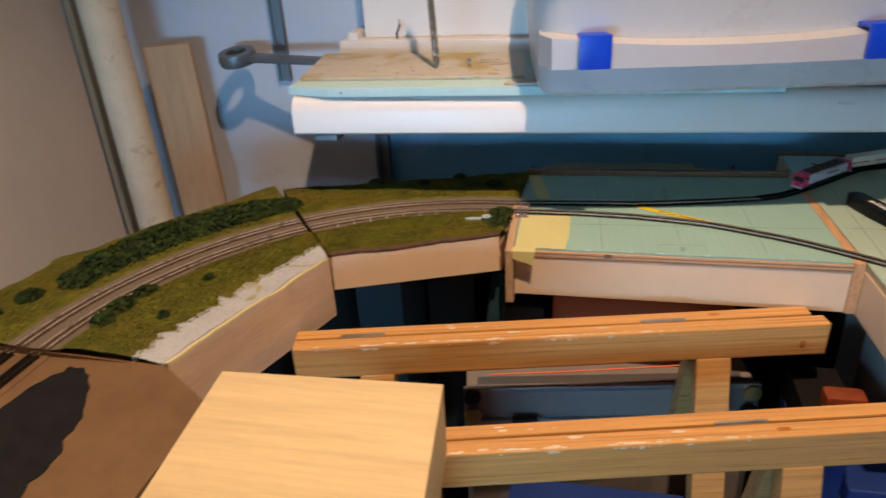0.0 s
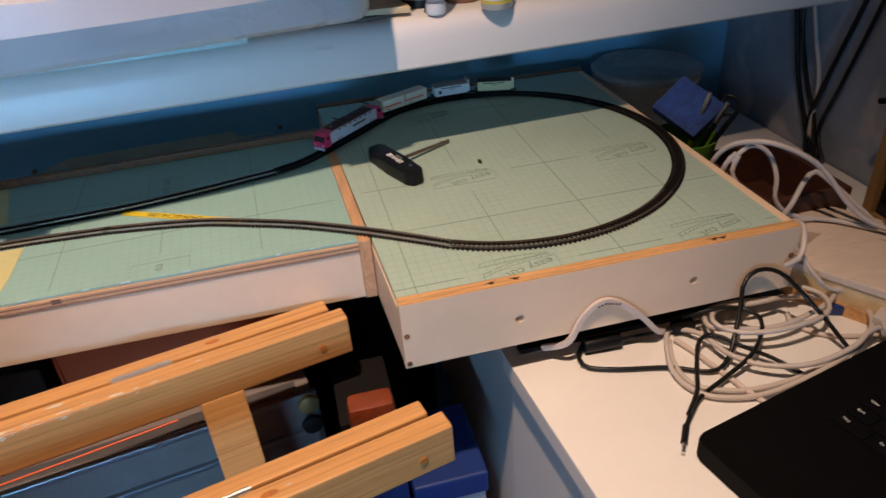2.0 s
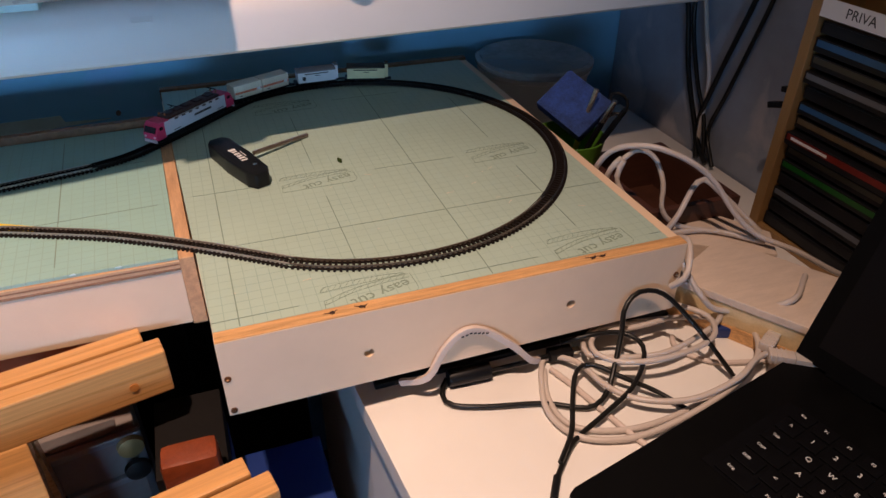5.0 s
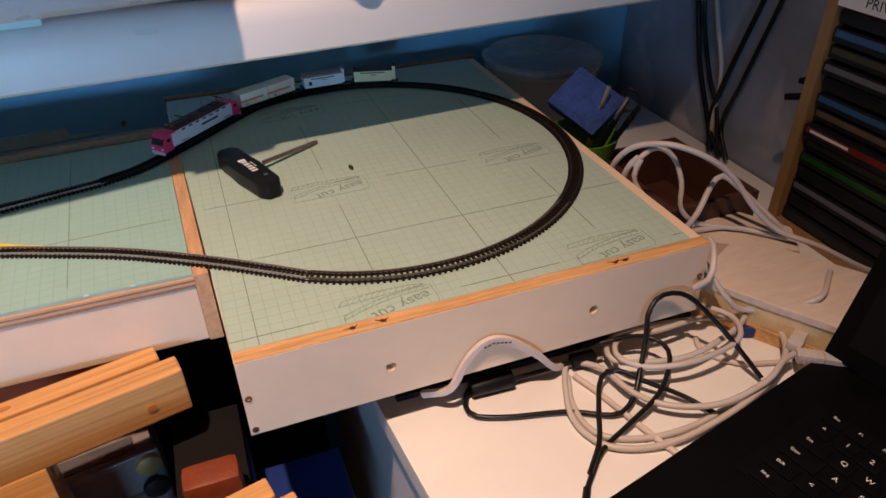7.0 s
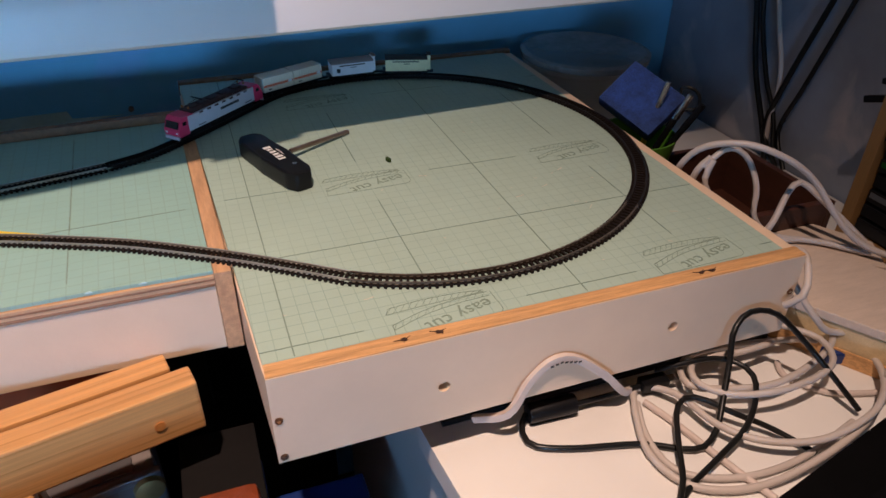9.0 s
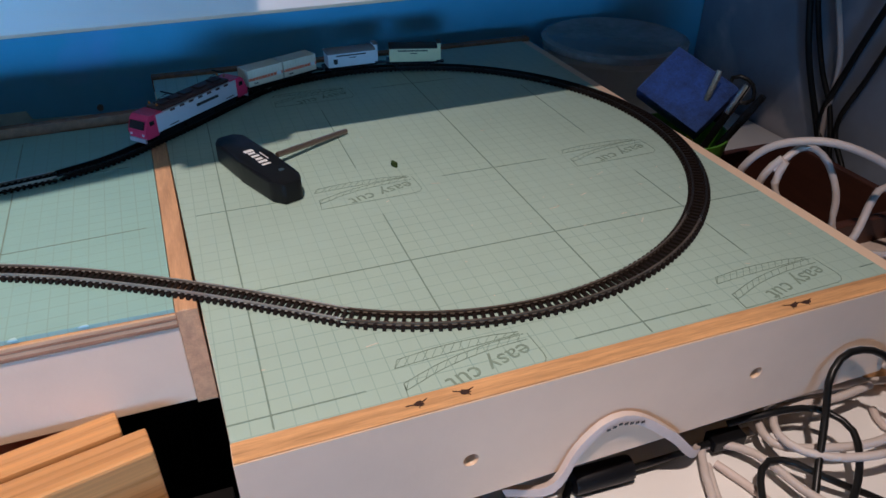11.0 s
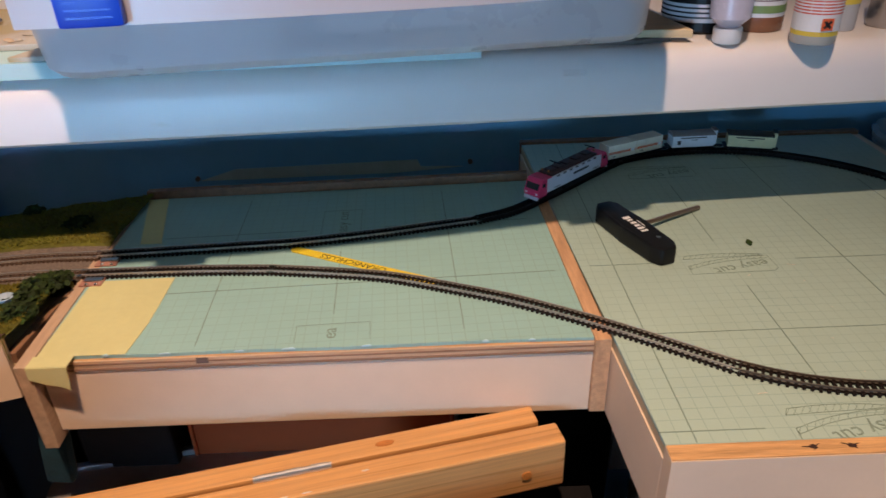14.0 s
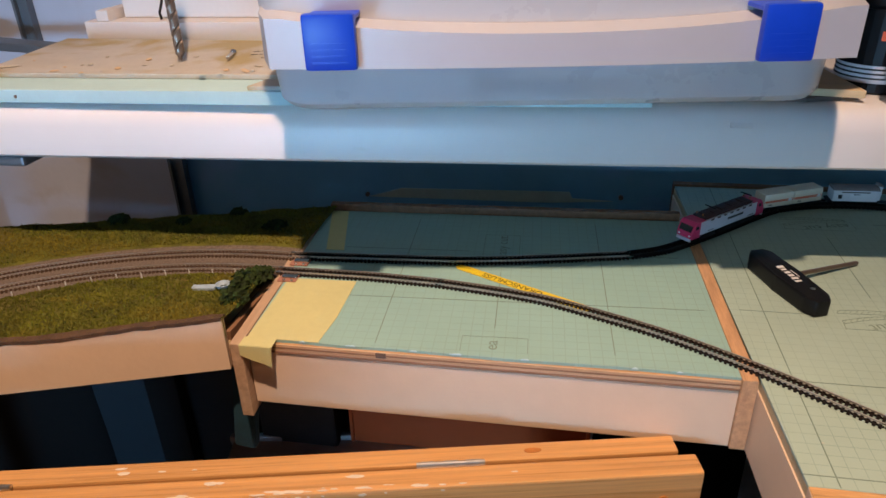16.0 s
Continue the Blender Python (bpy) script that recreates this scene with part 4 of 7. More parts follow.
front_lead = [(-0.459, 0.0150), (-0.415, 0.0152), (-0.360, 0.0145), (-0.295, 0.0105), (-0.236, 0.0010), (-0.190, -0.0095), (-0.142, -0.0285), (-0.094, -0.0500), (-0.051, -0.0745), (-0.012, -0.0995), (0.022, -0.1235), on_loop(-120)]
rear_lead = [(-0.459, 0.0485), (-0.420, 0.0505), (-0.362, 0.0540), (-0.289, 0.0580), (-0.250, 0.0635), (-0.194, 0.0735), (-0.149, 0.0835), (-0.112, 0.0915), (-0.075, 0.1085), (-0.038, 0.1390), (-0.010, 0.1640), (0.012, 0.1850)]
loop = [on_loop(-120 + 237 * k / 40) for k in range(41)]
SP = 0.0041
sleeper_mesh = {}


def sleeper_data(material):
    if material not in sleeper_mesh:
        bm = box(-0.0010, 0.0010, -0.0077, 0.0077, 0.0, 0.0021, 0)
        box(-0.0011, 0.0011, -0.0062, -0.0034, 0.0021, 0.0028, bm=bm)
        box(-0.0011, 0.0011, 0.0034, 0.0062, 0.0021, 0.0028, bm=bm)
        bmesh.ops.recalc_face_normals(bm, faces=bm.faces)
        me = bpy.data.meshes.new("sleeper")
        bm.to_mesh(me)
        bm.free()
        me.materials.append(M[material])
        sleeper_mesh[material] = me
    return sleeper_mesh[material]


RAIL = [(-0.0009, 0), (-0.0009, 0.0003), (-0.00035, 0.0005), (-0.00035, 0.0013), (-0.0006, 0.0015), (-0.0006, 0.0019), (0.0006, 0.0019), (0.0006, 0.0015), (0.00035, 0.0013), (0.00035, 0.0005), (0.0009, 0.0003), (0.0009, 0)]


def offset(pts, d):
    out = []
    for i, p in enumerate(pts):
        t = (pts[min(i + 1, len(pts) - 1)] - pts[max(i - 1, 0)]).normalized()
        out.append(p + Vector((-t.y, t.x, 0)) * d)
    return out


def track(pts, z, label, rail, group="railway track pieces", sleeper="sleeper", step=SP):
    """A piece of track: two rails over sleepers that lie at z."""
    line = [Vector((p.x, p.y, z)) for p in (even(pts, step) if isinstance(pts[0], Vector) else smooth_path(pts, step))]
    t = thing("railway_track", line[len(line) // 2], label, "railway track", group)
    for i, p in enumerate(line[:-1]):
        q = line[i + 1]
        c, d = (p + q) / 2, q - p
        ob = new("sleeper", sleeper_data(sleeper))
        ob.matrix_basis = Matrix.Translation(c) @ pose(0, 0, 0, 0, 0, math.degrees(math.atan2(d.y, d.x)))
        ob.parent = t
        ob.matrix_parent_inverse = flat_world(t).inverted()
    up = [p + Vector((0, 0, 0.0022)) for p in line]
    for s in (-0.0047, 0.0047):
        part("rail", sweep(offset(up, s), RAIL), rail, t, smooth=False)
        part("stringer", sweep(offset(line, s), [(-0.0011, 0.0004), (-0.0011, 0.0019), (0.0011, 0.0019), (0.0011, 0.0004)]), sleeper, t)
    for end in (line[0], line[-1]):
        k = line.index(end)
        d = (line[min(k + 1, len(line) - 1)] - line[max(k - 1, 0)]).normalized()
        for s in (-0.0047, 0.0047):
            o = end + Vector((-d.y, d.x, 0)) * s
            part("rail_joiner", box(-0.0035, 0.0035, -0.0011, 0.0011, 0.0021, 0.0034, 0, Matrix.Translation(o) @ pose(0, 0, 0, 0, 0, math.degrees(math.atan2(d.y, d.x)))), "joiner", t, "bright metal rail joiner")
    return line


f_line = track(front_lead[:4], 0.8003, "curved track piece with brown sleepers on the green foam", "rail")
f_line2 = track(front_lead[3:], 0.8003, "straightish track piece running onto the wider board", "rail")
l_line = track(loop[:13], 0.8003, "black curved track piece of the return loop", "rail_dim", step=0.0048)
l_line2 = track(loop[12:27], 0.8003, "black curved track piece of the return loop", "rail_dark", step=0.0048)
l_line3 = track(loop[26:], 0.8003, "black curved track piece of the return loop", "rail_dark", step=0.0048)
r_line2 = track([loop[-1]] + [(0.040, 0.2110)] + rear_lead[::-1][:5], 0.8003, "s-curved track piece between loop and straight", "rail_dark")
r_line = track(rear_lead[3:8][::-1], 0.8003, "track piece with shiny rails along the rear", "rail")
r_line0 = track(rear_lead[:4][::-1], 0.8003, "short straight track piece with shiny rails at the board's end", "rail")
whole = f_line[:-1] + f_line2[:-1] + l_line[:-1] + l_line2[:-1] + l_line3[:-1] + r_line2[:-1] + r_line[:-1] + r_line0
for x, y in ((-0.446, 0.0385), (-0.446, 0.0045)):
    clip = solid("track_clamp", box(x - 0.008, x + 0.008, y - 0.003, y + 0.003, 0.8003, 0.8035, 0.0012), "joiner", "small bright solder clamp between the rails", "clamp", "track clamps")

for y in (0.0385, 0.0045):
    cp = thing("clad_plate", (-0.447, y, 0.8), "small reddish copper-clad plate soldered under the rail ends", "plate", "clad plates")
    part("plate", box(-0.4565, -0.4375, y - 0.0085, y + 0.0085, 0.80022, 0.8016, 0.0003), "clad", cp)
    for dx, dy in ((-0.003, -0.0066), (0.004, 0.0068), (0.005, -0.0068)):
        part("solder_blob", lathe([(0.0016, 0.0), (0.0014, 0.0007), (0.0006, 0.0013)], Matrix.Translation((-0.447 + dx, y + dy, 0.8016)), 12), "joiner", cp, smooth=True)

# yellow strip under the front track
a, b = Vector((-0.284, 0.050)), Vector((-0.158, -0.0150))
ang = math.degrees(math.atan2(b.y - a.y, b.x - a.x))
ys = thing("yellow_strip", (a.x, a.y, 0.8002), "flat yellow plastic strip with black lettering under the track", "plastic strip")
bm = prism([(0, -0.002), (0.004, -0.005), (0.148, -0.005), (0.148, 0.005), (0.004, 0.005), (0, 0.002)], 0, 0.0006)
bm.transform(pose(a.x, a.y, 0.80015, 0, 0, ang))
part("strip", bm, "yellow", ys)
writing("lettering", "ORANSCHLUSS", 0.0098, pose(a.x, a.y, 0.8008, 0, 0, ang) @ pose(0.066, 0.0, 0, 0, 0, 180), "ink", ys)

# ---- train ----
RUN = [0.0]
for p, q in zip(whole, whole[1:]):
    RUN.append(RUN[-1] + (q - p).length)


def along(s):
    s = max(0, min(s, RUN[-1] - 1e-6))
    k = max(i for i, r in enumerate(RUN) if r <= s)
    k = min(k, len(whole) - 2)
    return whole[k].lerp(whole[k + 1], (s - RUN[k]) / (RUN[k + 1] - RUN[k]))


def on_track(s, half):
    """Pose of a vehicle whose middle lies s along the line; its x points forward."""
    a, b = along(s - half), along(s + half)
    c, d = (a + b) / 2, b - a
    return Matrix.Translation((c.x, c.y, 0.8043)) @ pose(0, 0, 0, 0, 0, math.degrees(math.atan2(d.y, d.x)))


def wheels(parent, m, xs, name="wheel"):
    for x in xs:
        for s in (-1, 1):
            part(name, cyl(0.0031, -0.0008, 0.0008, m @ Matrix.Translation((x, s * 0.0045, 0.0031)) @ pose(0, 0, 0, 90, 0, 0), 14), "plast_black", parent)


LOCO = RUN[-1] - 0.478
m = on_track(LOCO, 0.035)
loco = thing("locomotive", m, "toy electric locomotive, silver sides with magenta ends and black roof", "model train")
bm = box(-0.047, 0.047, -0.0094, 0.0094, 0.0062, 0.0222, 0.0006, m)
part("body", bm, "silver", loco, "silver side walls with dark lettering bars", smooth=True)
for s in (-1, 1):
    pts = [(s * 0.0472, 0.0055), (s * 0.0592, 0.0055), (s * 0.0602, 0.0110), (s * 0.0560, 0.0205), (s * 0.0530, 0.0232), (s * 0.0400, 0.0232), (s * 0.0400, 0.0224), (s * 0.0472, 0.0224)]
    v = [m @ Vector((x, y, z)) for y in (-0.0096, 0.0096) for x, z in pts]
    n = len(pts)
    fc = [tuple(range(n)), tuple(range(n, 2 * n))[::-1]] + [(i, (i + 1) % n, n + (i + 1) % n, n + i) for i in range(n)]
    cab = part("cab", (v, [], fc), "magenta", loco, "magenta rounded cab end")
    tilt = math.degrees(math.atan2(0.0042, 0.0095))
    w = m @ Matrix.Translation((s * 0.0584, 0, 0.0163)) @ pose(0, 0, 0, 0, -s * tilt, 0)
    part("windscreen", box(-0.0006, 0.0006, -0.0075, 0.0075, -0.0032, 0.0034, 0, w), "glass_dark", cab)
    for y in (-0.0065, 0.0065):
        part("headlight", cyl(0.0011, -0.0006, 0.0006, m @ Matrix.Translation((s * 0.0600, y, 0.0092)) @ pose(0, 0, 0, 0, 90, 0), 10), "ink_white", cab)
    part("buffer_beam", box(-0.0008, 0.0008, -0.0088, 0.0088, -0.0018, 0.0016, 0.0003, m @ Matrix.Translation((s * 0.0602, 0, 0.0045))), "silver", cab)
    for y in (-0.0097, 0.0097):
        part("side_window", box(-0.0022, 0.0022, -0.0002, 0.0002, -0.0016, 0.0018, 0, m @ Matrix.Translation((s * 0.0522, y, 0.0172))), "glass_dark", cab)
part("roof", box(-0.0398, 0.0398, -0.0082, 0.0082, 0.0222, 0.0250, 0.0010, m), "loco_roof", loco, "dark roof with rusty equipment", smooth=True)
for x in (-0.03, -0.012, 0.004, 0.018, 0.030):
    part("roof_box", box(x - 0.005, x + 0.005, -0.0045, 0.0045, 0.0250, 0.0266, 0.0004, m), "loco_roof", loco)
for s in (-1, 1):
    c = m @ Matrix.Translation((s * 0.030, 0, 0.0268))
    pan = part("pantograph", sweep([c @ Vector(p) for p in ((-0.008, 0, 0), (0.004, 0, 0.0022), (-0.007, 0, 0.0040))], ring(0.0005, 6)), "loco_roof", loco, "folded pantograph")
    part("bow", box(-0.0006, 0.0006, -0.0068, 0.0068, 0.0040, 0.0048, 0, c @ Matrix.Translation((-0.007, 0, 0))), "plast_black", pan)
    for y in (-0.004, 0.004):
        part("insulator", cyl(0.0009, -0.0004, 0.0016, c @ Matrix.Translation((s * 0.009, y, 0)), 8), "knot", pan)
    bog = part("bogie", box(-0.0135, 0.0135, -0.0078, 0.0078, 0.0008, 0.0060, 0.0008, m @ Matrix.Translation((s * 0.032, 0, 0))), "plast_black", loco)
    wheels(bog, m, (s * 0.032 - 0.0085, s * 0.032 + 0.0085))
part("underframe", box(-0.017, 0.017, -0.0085, 0.0085, 0.0012, 0.0060, 0.0006, m), "plast_black", loco)
for y in (-0.0096, 0.0096):
    part("skirt_band", box(-0.0465, 0.0465, -0.0001, 0.0001, 0.0062, 0.0076, 0, m @ Matrix.Translation((0, y, 0))), "plast_black", loco)
    part("lettering_bar", box(-0.013, 0.013, -0.00012, 0.00012, 0.0142, 0.0166, 0, m @ Matrix.Translation((-0.010 if y > 0 else -0.010, y, 0))), "ink", loco, "dark lettering on the silver side")
    for k in range(7):
        part("roof_grille", box(-0.0025, 0.0025, -0.0001, 0.0001, 0.0202, 0.0220, 0, m @ Matrix.Translation((-0.034 + k * 0.0105, y, 0))), "loco_roof", loco)
    for x in (-0.037, 0.030):
        part("lettering_bar", box(-0.005, 0.005, -0.00012, 0.00012, 0.0092, 0.0099, 0, m @ Matrix.Translation((x, y, 0))), "ink", loco)


def coupling(t, m, x):
    s = 1 if x > 0 else -1
    part("coupling", box(min(x, x + s * 0.0065), max(x, x + s * 0.0065), -0.0026, 0.0026, 0.0030, 0.0050, 0.0004, m), "plast_black", t)


coupling(loco, m, -0.0592)


def van(s, wall, roof, label, crest):
    """A two-axle covered goods van with a brakeman's cabin at its rear."""
    m = on_track(s, 0.018)
    t = thing("goods_van", m, label, "model train", "goods wagons")
    body = part("body", box(-0.026, 0.0225, -0.0090, 0.0090, 0.0066, 0.0206, 0.0003, m), wall, t)
    arch = [(-0.0096, 0.0205), (-0.0070, 0.0222), (-0.0035, 0.0231), (0.0, 0.0234), (0.0035, 0.0231), (0.0070, 0.0222), (0.0096, 0.0205), (0.0096, 0.0199), (-0.0096, 0.0199)]
    v = [m @ Vector((x, y, z)) for x in (-0.0266, 0.0232) for y, z in arch]
    n = len(arch)
    part("roof", (v, [], [tuple(range(n)), tuple(range(n, 2 * n))[::-1]] + [(i, (i + 1) % n, n + (i + 1) % n, n + i) for i in range(n)]), roof, t)
    cab = part("brake_cabin", box(-0.0304, -0.0262, -0.0052, 0.0052, 0.0068, 0.0240, 0.0004, m), wall, t)
    part("cabin_roof", box(-0.0310, -0.0258, -0.0062, 0.0062, 0.0240, 0.0250, 0.0004, m), roof, cab)
    part("cabin_window", box(-0.0307, -0.0304, -0.003, 0.003, 0.0165, 0.0205, 0, m), "glass_dark", cab)
    part("underframe", box(-0.0275, 0.0262, -0.0078, 0.0078, 0.0042, 0.0066, 0.0004, m), "plast_black", t)
    for y in (-0.0091, 0.0091):
        for k in range(10):
            part("plank_post", box(-0.0003, 0.0003, -0.0002, 0.0002, 0.0066, 0.0203, 0, m @ Matrix.Translation((-0.0245 + k * 0.0051, y, 0))), wall, t)
        door = part("sliding_door", box(-0.0070, 0.0055, -0.0003, 0.0003, 0.0074, 0.0196, 0, m @ Matrix.Translation((0, y * 1.015, 0))), wall, t)
        part("lettering_bar", box(-0.0165, 0.0140, -0.0001, 0.0001, 0.0172, 0.0184, 0, m @ Matrix.Translation((0, y * 1.055, 0))), "ink", t)
        part("lettering_bar", box(-0.0060, 0.0010, -0.0001, 0.0001, 0.0148, 0.0156, 0, m @ Matrix.Translation((0, y * 1.055, 0))), "ink", t)
        for k in (-0.017, -0.004, 0.009):
            part("step_board", box(-0.003, 0.003, -0.0006, 0.0006, 0.0030, 0.0036, 0, m @ Matrix.Translation((k, y * 0.98, 0))), "plast_black", t)
        if crest:
            part("crest", prism([(-0.002, -0.002), (0, -0.0030), (0.002, -0.002), (0.0022, 0.0022), (-0.0022, 0.0022)], -0.0001, 0.0001), "ink", t).data.transform(m @ Matrix.Translation((0.0150, y * 1.04, 0.0125)) @ pose(0, 0, 0, 90, 0, 0))
    wheels(t, m, (-0.0165, 0.0165))
    coupling(t, m, 0.0262)
    coupling(t, m, -0.0275)
    return t


s = LOCO - 0.0665 - 0.042
m = on_track(s, 0.026)
flat = thing("container_wagon", m, "flat wagon carrying two beige containers with orange stripes", "model train", "goods wagons")
part("deck", box(-0.0405, 0.0405, -0.0086, 0.0086, 0.0050, 0.0072, 0.0004, m), "plast_black", flat)
wheels(flat, m, (-0.031, -0.023, 0.023, 0.031))
for x in (-0.0195, 0.0195):
    c = part("container", box(x - 0.0188, x + 0.0188, -0.0088, 0.0088, 0.0073, 0.0228, 0.0003, m), "container", flat, "beige container with an orange stripe")
    for y in (-0.0089, 0.0089):
        part("stripe", box(x - 0.0187, x + 0.0187, -0.0001, 0.0001, 0.0126, 0.0152, 0, m @ Matrix.Translation((0, y, 0))), "orange_stripe", c)
        part("badge", cyl(0.0022, -0.0001, 0.0001, m @ Matrix.Translation((x - 0.0145, y * 1.01, 0.0138)) @ pose(0, 0, 0, 90, 0, 0) @ Matrix.Diagonal((1.2, 0.8, 1, 1)), 14), "ink_white", c)
        part("plate", box(x + 0.009, x + 0.013, -0.0001, 0.0001, 0.0092, 0.0104, 0, m @ Matrix.Translation((0, y, 0))), "ink", c)
        for k in range(12):
            part("rib", box(-0.0002, 0.0002, -0.0002, 0.0002, 0.0076, 0.0226, 0, m @ Matrix.Translation((x - 0.0176 + k * 0.0032, y, 0))), "container", c)
    part("end_stripe", box(-0.0001, 0.0001, -0.0086, 0.0086, 0.0126, 0.0152, 0, m @ Matrix.Translation((x - 0.0189, 0, 0))), "orange_stripe", c)
coupling(flat, m, -0.0405)
coupling(flat, m, 0.0405)
van(s - 0.076, "white_plastic", "wagon_grey", "toy white goods van with grey roof and brakeman's cabin", True)
van(s - 0.076 - 0.066, "cream", "wagon_black", "toy cream goods van with black roof and brakeman's cabin", False)

# pale nicks in the foam
rnd = random.Random(21)
for k in range(34):
    x, y = (rnd.gauss(0.215, 0.035), rnd.gauss(-0.085, 0.03)) if k < 16 else (rnd.uniform(0.0, 0.35), rnd.uniform(-0.19, 0.12))
    ln, a = rnd.choice((0.0012, 0.0018, 0.003, 0.007)), rnd.gauss(5, 25)
    d = Vector((math.cos(radians(a)), math.sin(radians(a)))) * ln / 2
    part("nick", strip((x - d.x, y - d.y), (x + d.x, y + d.y), 0.0005, 0.8001), "splash", right)

# ---- T-handle key on the foam ----
a, b = Vector((0.011, 0.092)), Vector((0.0465, -0.004))
ang = math.degrees(math.atan2(b.y - a.y, b.x - a.x))
ln = (b - a).length
km = Matrix.Translation((a.x, a.y, 0.8002)) @ pose(0, 0, 0, 0, 0, ang)
key = thing("t_handle_key", km, "black T-handle hex key with a steel shank lying on the foam", "hex key")
hp = [(0.0, -0.007), (0.008, -0.0125), (ln * 0.5, -0.0135), (ln - 0.010, -0.0120), (ln, -0.007), (ln, 0.007), (ln - 0.010, 0.0120), (ln * 0.5, 0.0125), (0.008, 0.0125), (0.0, 0.007)]
bm = prism(hp, 0.0, 0.0165, 0.0028)
bm.transform(km)
part("handle", bm, "plast_black", key, smooth=True)
sa, sb = Vector((0.0455, 0.0610, 0.8080)), Vector((0.1085, 0.1000, 0.8026))
part("shank", cyl(0.0023, 0.0, (sb - sa).length, Matrix.Translation(sa) @ (sb - sa).to_track_quat("Z", "Y").to_matrix().to_4x4(), 6), "shank", key, "dark steel hexagonal shank")
for k, (w, h) in enumerate(((0.0042, 0.0075), (0.0030, 0.0055), (0.0034, 0.0060), (0.0036, 0.0055), (0.0034, 0.0070), (0.0028, 0.0070))):
    x = ln * 0.36 + k * 0.0056
    part("lettering_bar", box(x, x + w, -h * 0.5, h * 0.45, 0.0165, 0.0167, 0, km), "ink_white", key)
part("lettering_bar", box(ln * 0.45, ln * 0.58, 0.0050, 0.0057, 0.0165, 0.0167, 0, km), "ink_white", key)
part("rivet", cyl(0.0022, 0.0165, 0.0170, km @ Matrix.Translation((ln * 0.80, 0.003, 0)), 12), "metal", key)
solid("foam_fleck", box(-0.0012, 0.0012, -0.003, 0.003, 0, 0.004, 0.0006, pose(0.1285, 0.0270, 0.8003, 0, 0, 20)), "bush", "tiny dark green scenery fleck on the foam", "scenery fleck")

# ---- scenic modules ----
MC = Vector((-0.485, -0.420))


def meet(ang, a, b):
    """Distance from the curve's centre to the line a-b in the direction ang."""
    d = Vector((math.cos(ang), math.sin(ang)))
    a, e = Vector(a) - MC, Vector(b) - Vector(a)
    den = d.x * e.y - d.y * e.x
    return (a.x * e.y - a.y * e.x) / den


def edges(deg):
    """Inner and outer edge of the modules at an angle."""
    t = radians(deg)
    if deg < 127:
        inner = meet(t, (-0.447, -0.0975), (-0.684, -0.150))
        outer = meet(t, (-0.464, 0.174), (-0.890, 0.055))
    else:
        inner = meet(t, (-0.684, -0.165), (-0.765, -0.400))
        outer = meet(t, (-0.890, 0.055), (-1.055, -0.20)) if deg < 160.7 else meet(t, (-1.055, -0.20), (-1.09, -0.42))
    return inner, outer


def ground(r, deg, inner, outer):
    """Height of the landscape over the module."""
    p = Vector((MC.x + r * math.cos(radians(deg)), MC.y + r * math.sin(radians(deg)), 0))
    k = noise.noise(p * 18) * 0.0035 + noise.noise(p * 55) * 0.0016
    off = abs(r - 0.4525)
    rise = min(1.0, max(0.0, (off - 0.024) / 0.03))
    base = 0.8000 + (0.010 if r < 0.4525 else 0.004) * rise
    if deg > 127 and r < 0.4525:
        base = 0.8000 + 0.006 * rise * (1 - min(1, max(0, (0.06 - (r - inner)) / 0.06)))
    if deg < 127 and r < 0.4525:
        base += (0.006 - 0.016 * (deg - 86.6) / 40) * rise
    return base + k * rise


def belt(d0, d1, lo, hi, nr=14, na=60, lift=0.0, skirt=0.02, rough=0.0):
    """Landscape between two radii, as a closed skin; lo and hi take an angle."""
    v, f = [], []
    for i in range(na + 1):
        deg = d0 + (d1 - d0) * i / na
        a, b = edges(deg)
        r0, r1 = lo(deg, a, b), hi(deg, a, b)
        row = []
        for j in range(nr + 1):
            r = r0 + (r1 - r0) * j / nr
            row.append((r, ground(r, deg, a, b) + lift + rough * noise.noise(Vector((r * 160, deg * 1.3, 5)))))
        row = [(r0, row[0][1] - skirt)] + row + [(r1, row[-1][1] - skirt)]
        v += [Vector((MC.x + r * math.cos(radians(deg)), MC.y + r * math.sin(radians(deg)), z)) for r, z in row]
    w = nr + 3
    for i in range(na):
        for j in range(w - 1):
            f.append((i * w + j, i * w + j + 1, (i + 1) * w + j + 1, (i + 1) * w + j))
    return v, [], f


def tufts(d0, d1, lo, hi, count, size, seed, lift=0.001, keep=None):
    """Many small leaf-like blades standing on the landscape."""
    rnd = random.Random(seed)
    v, f = [], []
    while len(f) < count:
        deg = rnd.uniform(d0, d1)
        a, b = edges(deg)
        r = rnd.uniform(lo(deg, a, b), hi(deg, a, b))
        if keep and noise.noise(Vector((r * 30, deg * 0.35, seed))) < keep:
            continue
        p = Vector((MC.x + r * math.cos(radians(deg)), MC.y + r * math.sin(radians(deg)), ground(r, deg, a, b) + lift * rnd.random()))
        h, t = size * rnd.uniform(0.5, 1.3), rnd.uniform(0, 6.283)
        s = Vector((math.cos(t), math.sin(t), 0)) * size * 0.35
        up = Vector((rnd.uniform(-0.6, 0.6), rnd.uniform(-0.6, 0.6), 1)).normalized() * h
        o = len(v)
        v += [p - s, p + s, p + s * 0.3 + up, p - s * 0.3 + up]
        f.append((o, o + 1, o + 2, o + 3))
    return v, [], f


